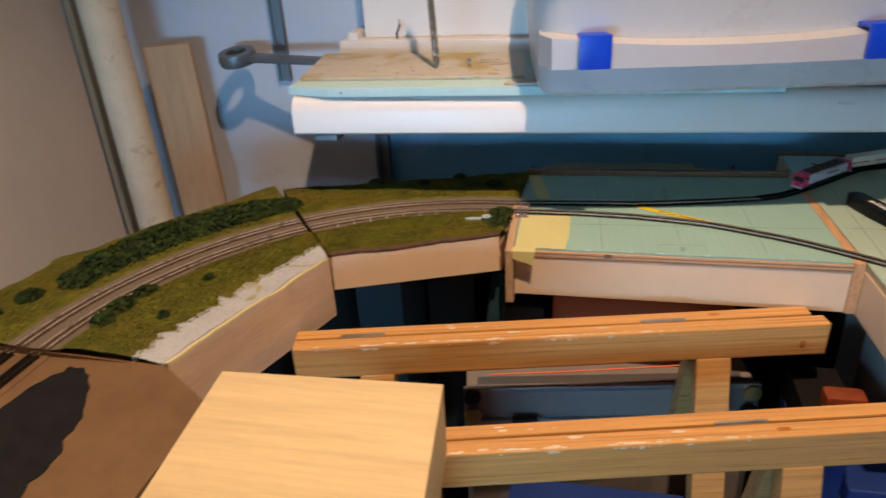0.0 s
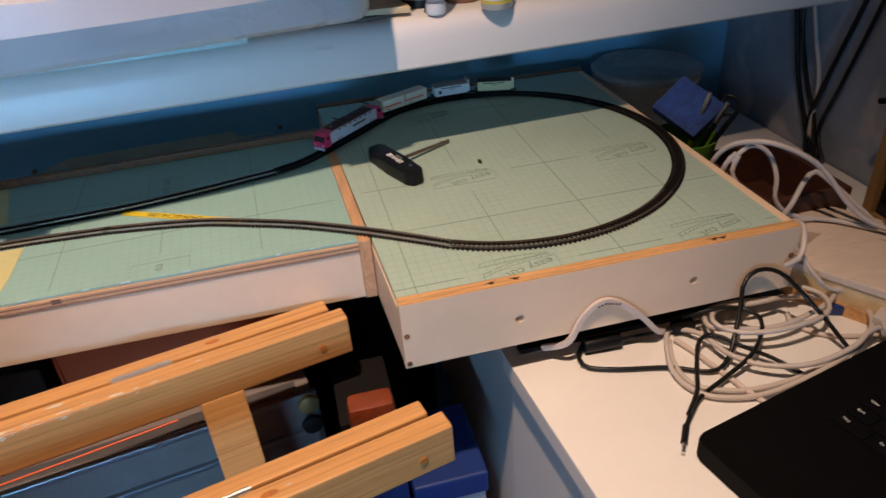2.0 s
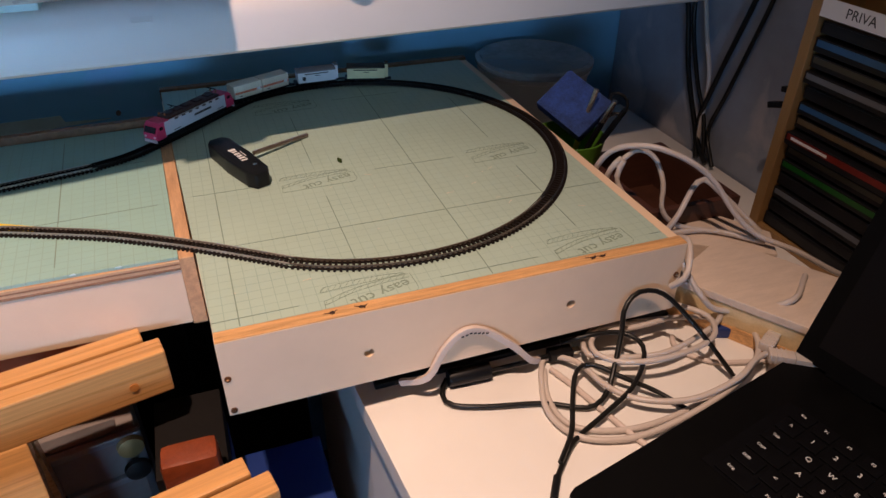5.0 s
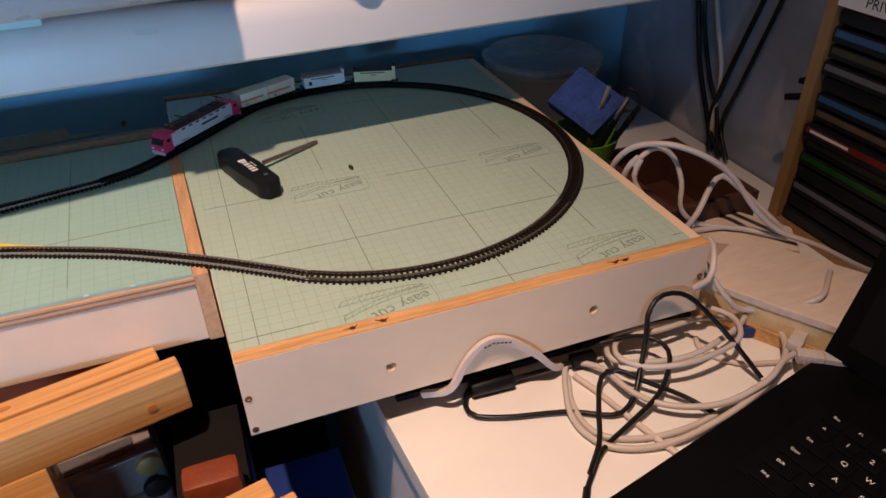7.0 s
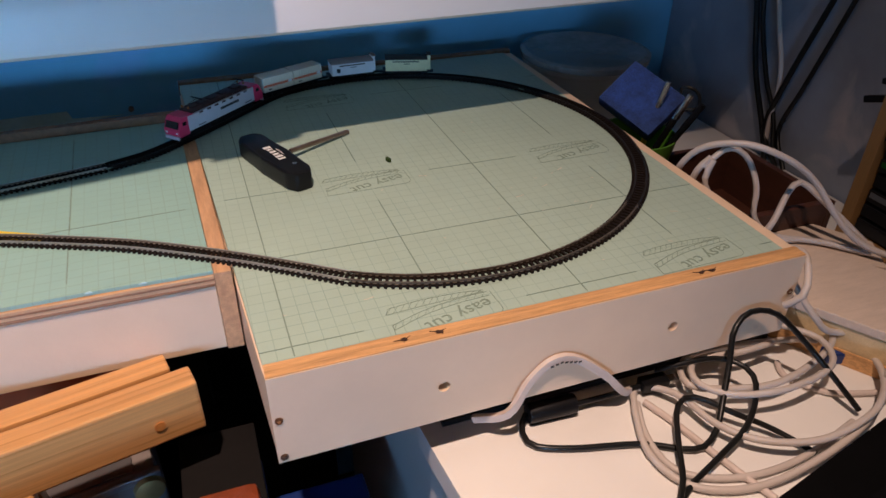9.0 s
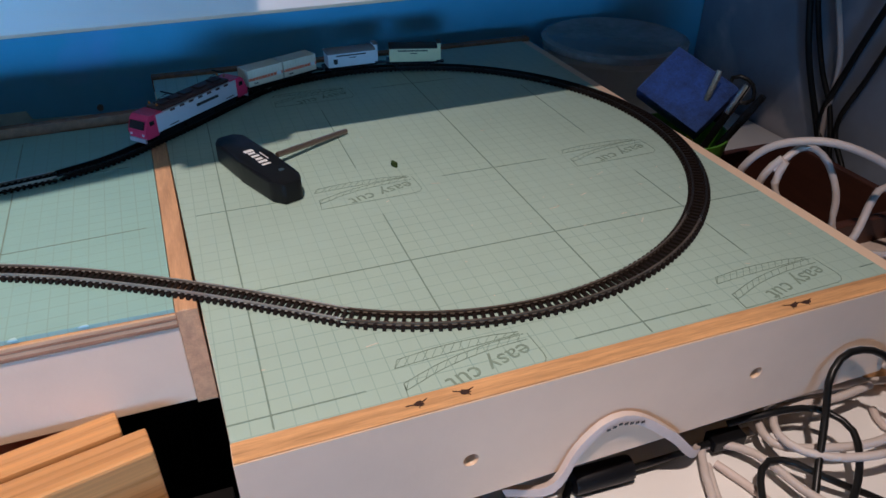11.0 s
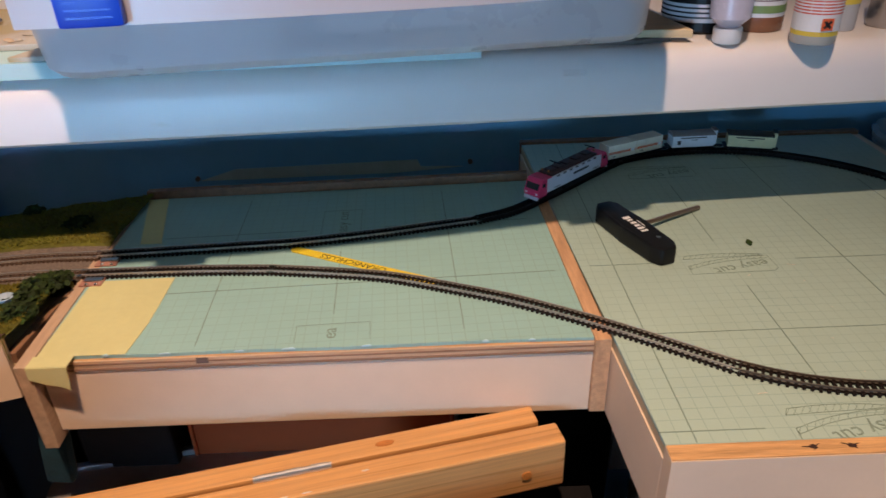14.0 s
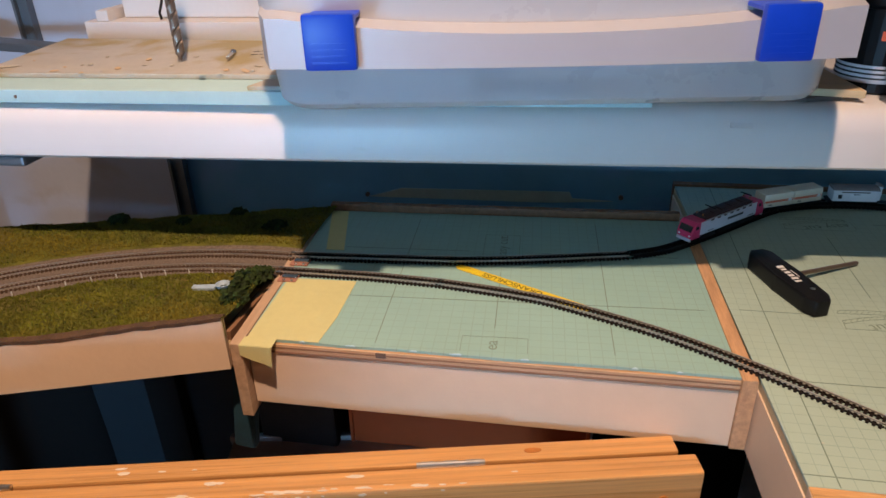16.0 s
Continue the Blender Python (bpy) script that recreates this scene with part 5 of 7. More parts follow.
def clump(deg, r, w, h, seed, n=150):
    """A bush: many small flakes over a lumpy core."""
    rnd = random.Random(seed)
    a, b = edges(deg)
    c = Vector((MC.x + r * math.cos(radians(deg)), MC.y + r * math.sin(radians(deg)), ground(r, deg, a, b)))
    v, f = [], []
    for _ in range(n):
        t, u = rnd.uniform(0, 6.283), rnd.uniform(-0.1, 1)
        k = math.sqrt(max(0, 1 - u * u)) * rnd.uniform(0.55, 1.1)
        p = c + Vector((w * k * math.cos(t), w * k * math.sin(t), max(0.0, h * u * rnd.uniform(0.6, 1.1))))
        s = rnd.uniform(0.0016, 0.0036)
        q1 = Vector((rnd.uniform(-1, 1), rnd.uniform(-1, 1), rnd.uniform(-1, 1))).normalized() * s
        q2 = q1.orthogonal().normalized() * s
        o = len(v)
        v += [p - q1, p + q2, p + q1, p - q2]
        f.append((o, o + 1, o + 2, o + 3))
    return v, [], f


def module(d0, d1, zb, label, seed, corner):
    mid = (d0 + d1) / 2
    t = thing("scenic_module", (MC.x + 0.46 * math.cos(radians(mid)), MC.y + 0.46 * math.sin(radians(mid)), zb), label, "model railway module", "scenic track modules")
    ring_pts = []
    for k in range(7):
        dg = d0 + (d1 - d0) * k / 6
        ring_pts.append((dg, *edges(dg)))
    at = lambda dg, r: (MC.x + r * math.cos(radians(dg)), MC.y + r * math.sin(radians(dg)))
    poly = [at(d, a + 0.008) for d, a, b in ring_pts] + [at(d, b - 0.002) for d, a, b in ring_pts[::-1]]
    part("baseboard", prism(poly, 0.782, 0.7905), "ply", t)
    p, q = Vector(at(ring_pts[0][0], ring_pts[0][1])), Vector(at(ring_pts[-1][0], ring_pts[-1][1]))
    d = (q - p).normalized()
    nrm = Vector((-d.y, d.x))
    nrm = nrm if nrm.dot(p - MC) > 0 else -nrm
    # fascia with a wavy upper edge
    n = 24
    v, f = [], []
    for i in range(n + 1):
        c = p.lerp(q, i / n)
        dg = d0 + (d1 - d0) * i / n
        a, b = edges(dg)
        top = ground(a + 0.004, dg, a, b) + 0.0005
        zl = zb - (0 if corner else 0.017 * i / n)
        v += [Vector((*c, zl)), Vector((*(c + nrm * 0.0075), zl)), Vector((*(c + nrm * 0.0075), top)), Vector((*c, top))]
    for i in range(n):
        for j in range(4):
            f.append((i * 4 + j, i * 4 + (j + 1) % 4, (i + 1) * 4 + (j + 1) % 4, (i + 1) * 4 + j))
    f += [(0, 1, 2, 3), (n * 4 + 3, n * 4 + 2, n * 4 + 1, n * 4)]
    part("fascia", (v, [], f), "fascia_tan" if corner else "paint_white", t, "bare tan plywood fascia" if corner else "off-white plywood fascia")
    if corner:
        lip = [v[i * 4 + 3] + Vector((*(nrm * 0.0012), 0.0012)) for i in range(n + 1)]
        part("edge_line", sweep(lip, [(-0.0011, -0.001), (0.0011, -0.001), (0.0011, 0.0010), (-0.0011, 0.0010)]), "tape", t, "yellowish paint line along the fascia's top")
    for dg in (d0 + 0.5, d1 - 0.5):
        a, b = edges(dg)
        p0, p1 = Vector(at(dg, a + 0.009)), Vector(at(dg, b - 0.003))
        e = (p1 - p0).normalized()
        w = Vector((-e.y, e.x)) * 0.004
        part("end_panel", prism([p0 - w, p1 - w, p1 + w, p0 + w], zb - 0.004, 0.7995 if dg < d1 - 1 else 0.7975), "ply_dark", t)
    part("ballast_bed", belt(d0, d1, lambda g, a, b: 0.418, lambda g, a, b: 0.487, 10, 60, 0.0001, 0.010), "ballast", t)
    def wide(g):
        """Width of the bare strip along the inner edge."""
        if not corner:
            return 0.003
        return 0.040 + 0.013 * noise.noise(Vector((g * 0.45, 3, 1))) + 0.003 * noise.noise(Vector((g * 1.1, 1, 7)))

    part("inner_meadow", belt(d0, d1, lambda g, a, b: a + wide(g), lambda g, a, b: 0.4178, 14, 60), "grass_soil", t, smooth=True)
    part("outer_meadow", belt(d0, d1, lambda g, a, b: 0.4872, lambda g, a, b: b - 0.001, 14, 60), "grass_soil", t, smooth=True)
    if corner:
        part("plaster_edge", belt(d0, d1, lambda g, a, b: a + 0.0078, lambda g, a, b: a + wide(g) + 0.004, 10, 90, 0.001, rough=0.0014), "plaster", t, "rough white plaster strip")
    else:
        part("earth_edge", belt(d0, d1, lambda g, a, b: a - 0.0004, lambda g, a, b: a + 0.0075, 4, 60, 0.0024, 0.0035), "soil", t, "dark brown earth edge")
    g1 = part("grass", tufts(d0, d1, lambda g, a, b: a + wide(g) - 0.003, lambda g, a, b: 0.4155, 14000, 0.0020, seed), "grass", t)
    g2 = part("grass", tufts(d0, d1, lambda g, a, b: 0.491, lambda g, a, b: b - 0.003, 14000, 0.0020, seed + 1), "grass", t)
    tagged(g1, kind="stuff"), tagged(g2, kind="stuff")
    for r in (0.4365, 0.4685):
        up = [Vector((*at(d0 + (d1 - d0) * i / 70, r), 0.8000)) for i in range(71)]
        k = round((up[-1] - up[0]).length * 1.05 / SP)
        for i in range(k):
            dg = d0 + (d1 - d0) * (i + 0.5) / k
            ob = new("sleeper", sleeper_data("soil"))
            ob.matrix_basis = Matrix.Translation((*at(dg, r), 0.7994)) @ pose(0, 0, 0, 0, 0, dg + 90)
            ob.parent = t
            ob.matrix_parent_inverse = flat_world(t).inverted()
        for s in (-0.0047, 0.0047):
            part("rail", sweep(offset([u + Vector((0, 0, 0.0017)) for u in up], s), RAIL), "rail" if not corner else "bright_rail", t)
    return t, at


m2, at = module(86.6, 126.6, 0.765, "scenic track module with green meadow and plywood fascia", 3, False)
m3, at = module(127.4, 177.5, 0.715, "curved scenic track module with meadow, bushes and plaster edge", 9, True)
for k, (dg, r, w, h) in enumerate(((128, 0.525, 0.018, 0.014), (130.5, 0.528, 0.02, 0.015), (133, 0.530, 0.022, 0.016), (135.5, 0.532, 0.022, 0.017), (140.5, 0.534, 0.024, 0.018), (145.5, 0.535, 0.025, 0.018), (150.5, 0.534, 0.025, 0.018), (155.5, 0.531, 0.024, 0.017), (138, 0.533, 0.024, 0.018), (143, 0.535, 0.025, 0.018), (148, 0.535, 0.026, 0.019), (153, 0.532, 0.025, 0.018), (158, 0.530, 0.024, 0.017), (162, 0.527, 0.020, 0.014), (168, 0.545, 0.012, 0.008), (173, 0.555, 0.011, 0.007))):
    tagged(part("bush", clump(dg, r, w * 1.25, h, 40 + k, 1100), "bush"), "dark green foam bush on the meadow", "bush", "hedge of bushes")
for k, (dg, r, w, h) in enumerate(((160, 0.415, 0.016, 0.009), (165, 0.412, 0.018, 0.010), (169, 0.410, 0.015, 0.009), (151, 0.375, 0.006, 0.006), (165, 0.345, 0.006, 0.006))):
    tagged(part("bush", clump(dg, r, w, h, 60 + k, 260), "bush"), "low dark green bush beside the track", "bush", "bushes inside the curve")
for k, (dg, r, w, h) in enumerate(((88.3, 0.395, 0.016, 0.0055), (88.9, 0.375, 0.015, 0.005), (87.9, 0.357, 0.012, 0.005), (88.4, 0.413, 0.014, 0.005), (112, 0.565, 0.012, 0.006), (98, 0.57, 0.009, 0.005), (104, 0.545, 0.008, 0.004), (92, 0.530, 0.014, 0.006))):
    tagged(part("bush", clump(dg, r, w, h, 80 + k, 240), "bush"), "dark green bush at the meadow's edge", "bush", "bushes on the meadow")
x, y = at(92.5, 0.372)
z = ground(0.372, 92.5, *edges(92.5))
fig = thing("model_trough", (x, y, z), "tiny pale blue model object on the meadow", "model scenery")
part("bowl", lathe([(0.002, 0.0005), (0.0058, 0.003), (0.0070, 0.0062), (0.0060, 0.0064), (0.0035, 0.003)], Matrix.Translation((x + 0.010, y + 0.003, z)), 14), "trough", fig)
part("bench", box(-0.011, 0.011, -0.0035, 0.0035, 0.0, 0.004, 0.001, Matrix.Translation((x - 0.008, y, z)) @ pose(0, 0, 0, 0, 0, 10)), "trough", fig)
for k in range(10):
    dg = 92 + k * 3.3
    x, y = at(dg, 0.4165)
    z = ground(0.4165, dg, *edges(dg))
    solid("lineside_post", box(x - 0.0005, x + 0.0005, y - 0.0005, y + 0.0005, z - 0.0005, z + 0.006, 0), "white_plastic", "tiny pale post beside the module track", "post", "lineside posts")

# brown end module
m4 = thing("brown_module", (-0.90, -0.55, 0.75), "brown hardboard track module with a black painted patch", "model railway module")
part("deck", prism([(-0.770, -0.4085), (-1.09, -0.4145), (-1.09, -0.85), (-0.694, -0.85), (-0.694, -0.46)], 0.792, 0.7995, 0.0008), "board_brown", m4)
part("frame", prism([(-0.785, -0.4205), (-1.08, -0.4265), (-1.08, -0.84), (-0.704, -0.84), (-0.704, -0.465)], 0.745, 0.7918), "ply_dark", m4)
part("cork_strip", prism([(-0.905, -0.412), (-0.985, -0.412), (-1.000, -0.85), (-0.915, -0.85)], 0.7997, 0.8007), "board_brown", m4)
patch = smooth_path([Vector((x, y, 0)) for x, y in ((-0.868, -0.424), (-0.845, -0.432), (-0.803, -0.50), (-0.79, -0.60), (-0.83, -0.66), (-0.885, -0.60), (-0.890, -0.48), (-0.872, -0.428))])
part("painted_patch", prism([(p.x + 0.006 * noise.noise(p * 70), p.y + 0.006 * noise.noise(p * 70 + Vector((5, 0, 0)))) for p in patch], 0.7997, 0.8003), "black_paint", m4, "matt black paint patch")
for x in (-0.9215, -0.9535):
    track([(x, -0.4145), (x - 0.002, -0.50), (x - 0.012, -0.60), (x - 0.02, -0.72)], 0.8009, "dark track piece on the brown module", "rail_dark")
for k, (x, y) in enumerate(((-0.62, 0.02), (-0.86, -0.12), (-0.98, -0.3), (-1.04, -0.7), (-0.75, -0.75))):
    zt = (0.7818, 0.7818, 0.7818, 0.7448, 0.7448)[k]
    solid("module_leg", box(x - 0.02, x + 0.02, y - 0.02, y + 0.02, 0, zt, 0.002), "near_black", "dark wooden leg under a track module", "leg", "module legs")
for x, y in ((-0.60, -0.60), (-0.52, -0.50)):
    solid("box_prop", box(x - 0.03, x + 0.03, y - 0.03, y + 0.03, 0, 0.8108, 0.002), "near_black", "dark prop under the plywood box", "prop", "box props")


# ---- on the shelf, left part ----
before_shelf = set(scene.objects)
SZ = 0.9822
solid("foam_board", prism([(-0.738, -0.018), (-0.68, -0.030), (-0.430, -0.0205), (-0.115, -0.004), (-0.110, 0.20), (-0.738, 0.24)], SZ + 0.0003, SZ + 0.0118, 0.0008), "xps", "flat teal insulation foam board lying on the shelf", "foam board")
for k, x in enumerate((-0.66, -0.51, -0.395, -0.30, -0.225, -0.175)):
    solid("foam_dent", cyl(0.0014, -0.0004, 0.0006, pose(x, sf(x) - 0.0008 + 0.003 * (x < -0.5), SZ + 0.006, 90), 8), "hole", "small dark dent in the foam board's edge", "dent", "dents in the foam")
CZ = SZ + 0.0165
cutting = solid("cutting_board", prism([(-0.732, 0.012), (-0.425, 0.020), (-0.440, 0.175), (-0.760, 0.185)], SZ + 0.0120, CZ, 0.0008), "chip", "stained beige board with dried glue and pencilled notes", "board")
for k, (x, y, w) in enumerate(((-0.484, 0.118, 0.030), (-0.479, 0.103, 0.034), (-0.466, 0.089, 0.026))):
    for j in range(4):
        solid("pencil_note", box(-w / 10, w / 10, -0.0008, 0.0008, 0, 0.0003, 0, pose(x + w * (j / 4 - 0.4), y + 0.002 * (j % 2), CZ + 0.0001, 0, 0, 25 - 20 * (j % 3))), "ink", "short pencilled scribble on the beige board", "pencil mark", "pencilled notes")
rnd = random.Random(4)
for k in range(26):
    x, y = rnd.uniform(-0.725, -0.44), 0.014 + abs(rnd.gauss(0, 0.03))
    r = rnd.uniform(0.0012, 0.0042)
    bm = lathe([(r * 0.6, 0.0), (r, r * 0.2), (r * 0.5, r * 0.5)], pose(x, y, CZ + 0.0001, 0, 0, rnd.uniform(0, 180)) @ Matrix.Diagonal((rnd.uniform(0.8, 2.4), 0.8, 1, 1)), 9)
    part("glue_crumb", bm, "chip" if k % 3 else "paper", cutting)
solid("plywood_offcut", prism([(-0.447, -0.018), (-0.402, -0.016), (-0.408, 0.004), (-0.440, 0.010)], SZ + 0.0120, SZ + 0.0155, 0.0006), "chip", "small plywood offcut under the storage box", "offcut")
for z0, z1, y0, x0, x1 in ((SZ + 0.0120, CZ + 0.0180, 0.187, -0.735, -0.41), (CZ + 0.0182, CZ + 0.16, 0.215, -0.70, -0.42), (CZ + 0.0182, CZ + 0.03, 0.190, -0.72, -0.705)):
    solid("white_board", box(x0, x1, y0, 0.267, z0, z1, 0.001), "white_card", "white board offcut stacked at the back of the shelf", "board", "white offcuts")
# twist drill standing on its tip
dm = Matrix.Translation((-0.551, 0.066, CZ + 0.0003)) @ pose(0, 0, 0, -6, -4, 0)
dr = thing("drill_bit", dm, "dark steel twist drill bit standing upright on the board", "drill bit")
v, f = [], []
n, turns = 90, 4.2
for i in range(n + 1):
    t = i / n
    a0 = turns * 6.283 * t
    z = 0.001 + 0.11 * t
    sc = min(1, t * 14 + 0.08)
    for j in range(12):
        a = 6.283 * j / 12
        r = 0.0046 * (1 if abs(math.cos(a)) > 0.35 else 0.55) * sc
        v.append(dm @ Vector((r * math.cos(a + a0), r * math.sin(a + a0), z)))
for i in range(n):
    for j in range(12):
        f.append((i * 12 + j, i * 12 + (j + 1) % 12, (i + 1) * 12 + (j + 1) % 12, (i + 1) * 12 + j))
f += [tuple(range(12))[::-1], tuple(n * 12 + j for j in range(12))]
part("flute", (v, [], f), "shank", dr, smooth=True)
part("shank", cyl(0.0046, 0.111, 0.20, dm, 14), "metal", dr)
sc = thing("wood_screw", (-0.510, 0.080, CZ), "small steel screw lying on the board", "screw")
sm = Matrix.Translation((-0.506, 0.072, CZ + 0.0035)) @ pose(0, 0, 0, 90, 0, 12)
part("thread", cyl(0.0016, -0.022, 0.0, sm, 8, 0.0017), "metal", sc)
part("head", cyl(0.0034, -0.0245, -0.022, sm, 12, 0.0017), "metal", sc)
cable("wire_hook", [(-0.642, 0.196, CZ + 0.0195), (-0.642, 0.194, CZ + 0.03), (-0.636, 0.193, CZ + 0.036), (-0.636, 0.193, CZ + 0.048)], 0.0015, "rail_dark", label="small dark bent wire hook on the shelf", category="hook")

# ring spanner hanging over the shelf's left end
rm = Matrix.Translation((-0.925, 0.205, 0.991)) @ pose(0, 0, 0, 10, 0, -14)
sp = thing("ratchet_spanner", rm, "grey steel ratchet ring spanner jutting over the shelf end", "spanner")
bm = bmesh.new()
n = 30
rows = []
for r, z in ((0.017, -0.010), (0.030, -0.010), (0.032, 0.0), (0.030, 0.010), (0.017, 0.010)):
    rows.append([bm.verts.new(rm @ Vector((r * math.cos(6.2832 * i / n), r * math.sin(6.2832 * i / n), z))) for i in range(n)])
for a, b in zip(rows, rows[1:] + rows[:1]):
    for i in range(n):
        bm.faces.new((a[i], a[(i + 1) % n], b[(i + 1) % n], b[i]))
part("ring_head", bm, "rail_grey", sp, smooth=True)
part("shaft", prism([(0.030, -0.012), (0.060, -0.009), (0.20, -0.007), (0.20, 0.007), (0.060, 0.009), (0.030, 0.012)], -0.005, 0.005, 0.002), "rail_grey", sp, smooth=True).data.transform(rm)

# ---- storage box with blue clips ----
before_box = set(scene.objects)
bx = thing("storage_box", (-0.205, 0.06, SZ + 0.012), "translucent plastic storage box with blue clips on the shelf", "storage box")
BX0, BX1, BY0, BY1, BZ = -0.383, 0.004, -0.055, 0.215, SZ + 0.0125


def rounded(x0, x1, y0, y1, r, n=6):
    out = []
    for cx, cy, a0 in ((x1 - r, y0 + r, -90), (x1 - r, y1 - r, 0), (x0 + r, y1 - r, 90), (x0 + r, y0 + r, 180)):
        out += [(cx + r * math.cos(radians(a0 + 90 * k / n)), cy + r * math.sin(radians(a0 + 90 * k / n))) for k in range(n + 1)]
    return out


def shell(levels, thick):
    """An open tub: outer rings up, inner rings down."""
    rings = [[Vector((x, y, z)) for x, y in rounded(x0, x1, y0, y1, r)] for x0, x1, y0, y1, r, z in levels]
    inner = [[Vector((x, y, max(z, levels[0][5] + thick))) for x, y in rounded(x0 + thick, x1 - thick, y0 + thick, y1 - thick, r - thick * 0.6)] for x0, x1, y0, y1, r, z in levels[::-1]]
    rings += inner
    n = len(rings[0])
    v = [p for r in rings for p in r]
    f = [(i * n + j, i * n + (j + 1) % n, (i + 1) * n + (j + 1) % n, (i + 1) * n + j) for i in range(len(rings) - 1) for j in range(n)]
    f += [tuple(range(n))[::-1], tuple((len(rings) - 1) * n + j for j in range(n))]
    return v, [], f


part("tub", shell([(BX0 - 0.003, BX1 + 0.012, BY0 + 0.004, BY1 - 0.016, 0.03, BZ), (BX0 - 0.008, BX1 + 0.015, BY0 - 0.004, BY1 - 0.010, 0.035, BZ + 0.006), (BX0 - 0.018, BX1 + 0.018, BY0 - 0.022, BY1 - 0.002, 0.04, BZ + 0.12)], 0.0016), "box_clear", bx, "clear frosted plastic tub", smooth=True)
# milky side rail with a raised handle across the front
n = 36
v, f = [], []
for i in range(n + 1):
    x = BX0 - 0.009 + (BX1 - BX0 + 0.028) * i / n
    u = abs(2 * i / n - 1)
    lo = BZ + 0.036
    hi = BZ + 0.0635 + 0.0115 * min(1, u * 1.12) ** 2.2
    yo = BY0 - 0.034 - 0.010 * (1 - u * u) + (0.03 * max(0, u - 0.95) / 0.05)
    v += [Vector((x, BY0 + 0.004, lo)), Vector((x, yo, lo + 0.003)), Vector((x, yo, hi - 0.003)), Vector((x, BY0 + 0.004, hi))]
for i in range(n):
    for j in range(4):
        f.append((i * 4 + j, i * 4 + (j + 1) % 4, (i + 1) * 4 + (j + 1) % 4, (i + 1) * 4 + j))
f += [(0, 1, 2, 3), (n * 4 + 3, n * 4 + 2, n * 4 + 1, n * 4)]
part("rim", (v, [], f), "box_white", bx, "milky plastic rim and handle", smooth=True)
# lid lies out of view; opaque colour and right overhang shape the box's shadow
lid = part("lid", prism(rounded(BX0 - 0.022, BX1 + 0.045, BY0 - 0.026, BY1 + 0.008, 0.04), BZ + 0.121, BZ + 0.133, 0.003), "box_white", bx, "flat milky lid, widened to cast the box's shadow", smooth=True)
for x in (-0.3355, -0.0410):
    clip = part("clip", box(x - 0.0175, x + 0.0175, BY0 - 0.050, BY0 - 0.041, BZ + 0.040, BZ + 0.0765, 0.003), "clip_blue", bx, "blue plastic clip", smooth=True)
    for k in range(4):
        part("grip_rib", box(x - 0.012, x + 0.012, BY0 - 0.0502, BY0 - 0.0499, BZ + 0.045 + k * 0.0040, BZ + 0.0462 + k * 0.0040, 0), "clip_blue", clip)
    part("clip_arm", box(x - 0.0165, x + 0.0165, BY0 - 0.0405, BY0 + 0.003, BZ + 0.0705, BZ + 0.0735, 0.001), "clip_blue", clip)
# things inside the box
solid("paper_sheet", prism([(-0.345, 0.0), (-0.250, 0.0), (-0.243, 0.022), (-0.262, 0.036), (-0.335, 0.036)], -0.0006, 0.0006), "white_card", "white paper sheet inside the storage box", "paper").data.transform(Matrix.Translation((0.005, -0.0335, BZ + 0.0025)) @ pose(0, 0, 0, 84, 0, 0))
solid("grey_case", box(-0.285, -0.10, 0.02, 0.11, BZ + 0.003, BZ + 0.075, 0.008), "rail_grey", "dark grey case packed in the storage box", "case", smooth=True)
solid("white_profile", box(-0.215, -0.055, -0.024, -0.004, BZ + 0.012, BZ + 0.030, 0.003, None), "white_plastic", "white plastic profile lying in the storage box", "profile")
solid("cardboard_piece", box(-0.16, -0.06, -0.03, 0.02, BZ + 0.0025, BZ + 0.0115, 0.002), "paper", "brown cardboard piece in the storage box", "cardboard")
solid("red_tool", box(-0.34, -0.27, 0.02, 0.05, BZ + 0.136, BZ + 0.150, 0.004), "red", "red plastic tool lying on the box lid", "tool", smooth=True)
solid("yellow_tool", box(-0.25, -0.20, 0.02, 0.05, BZ + 0.136, BZ + 0.148, 0.004), "yellow", "yellow plastic tool lying on the box lid", "tool", smooth=True)
in_box = [ob for ob in set(scene.objects) - before_box if ob.parent is None]
solid("dark_sheet", prism([(-0.060, 0.030), (0.005, 0.022), (0.034, 0.030), (-0.02, 0.21), (-0.060, 0.21)], SZ + 0.0002, SZ + 0.0035), "dark_sheet", "thin dark hardboard sheet under the storage box", "sheet")
solid("wood_plank", prism([(0.002, 0.030), (0.048, 0.022), (0.036, 0.115), (0.026, 0.21), (-0.008, 0.21)], SZ + 0.0037, SZ + 0.010, 0.001), "ply", "pale wooden plank beside the storage box", "plank")
solid("paper_slip", box(-0.0085, 0.0085, -0.0014, 0.0004, -0.002, 0.002, 0, Matrix.Translation((-0.045, sf(-0.045) + 0.0010, 0.9685)) @ pose(0, 0, 0, -32, 0, 0)), "white_card", "small white label stuck on the shelf edge", "label")

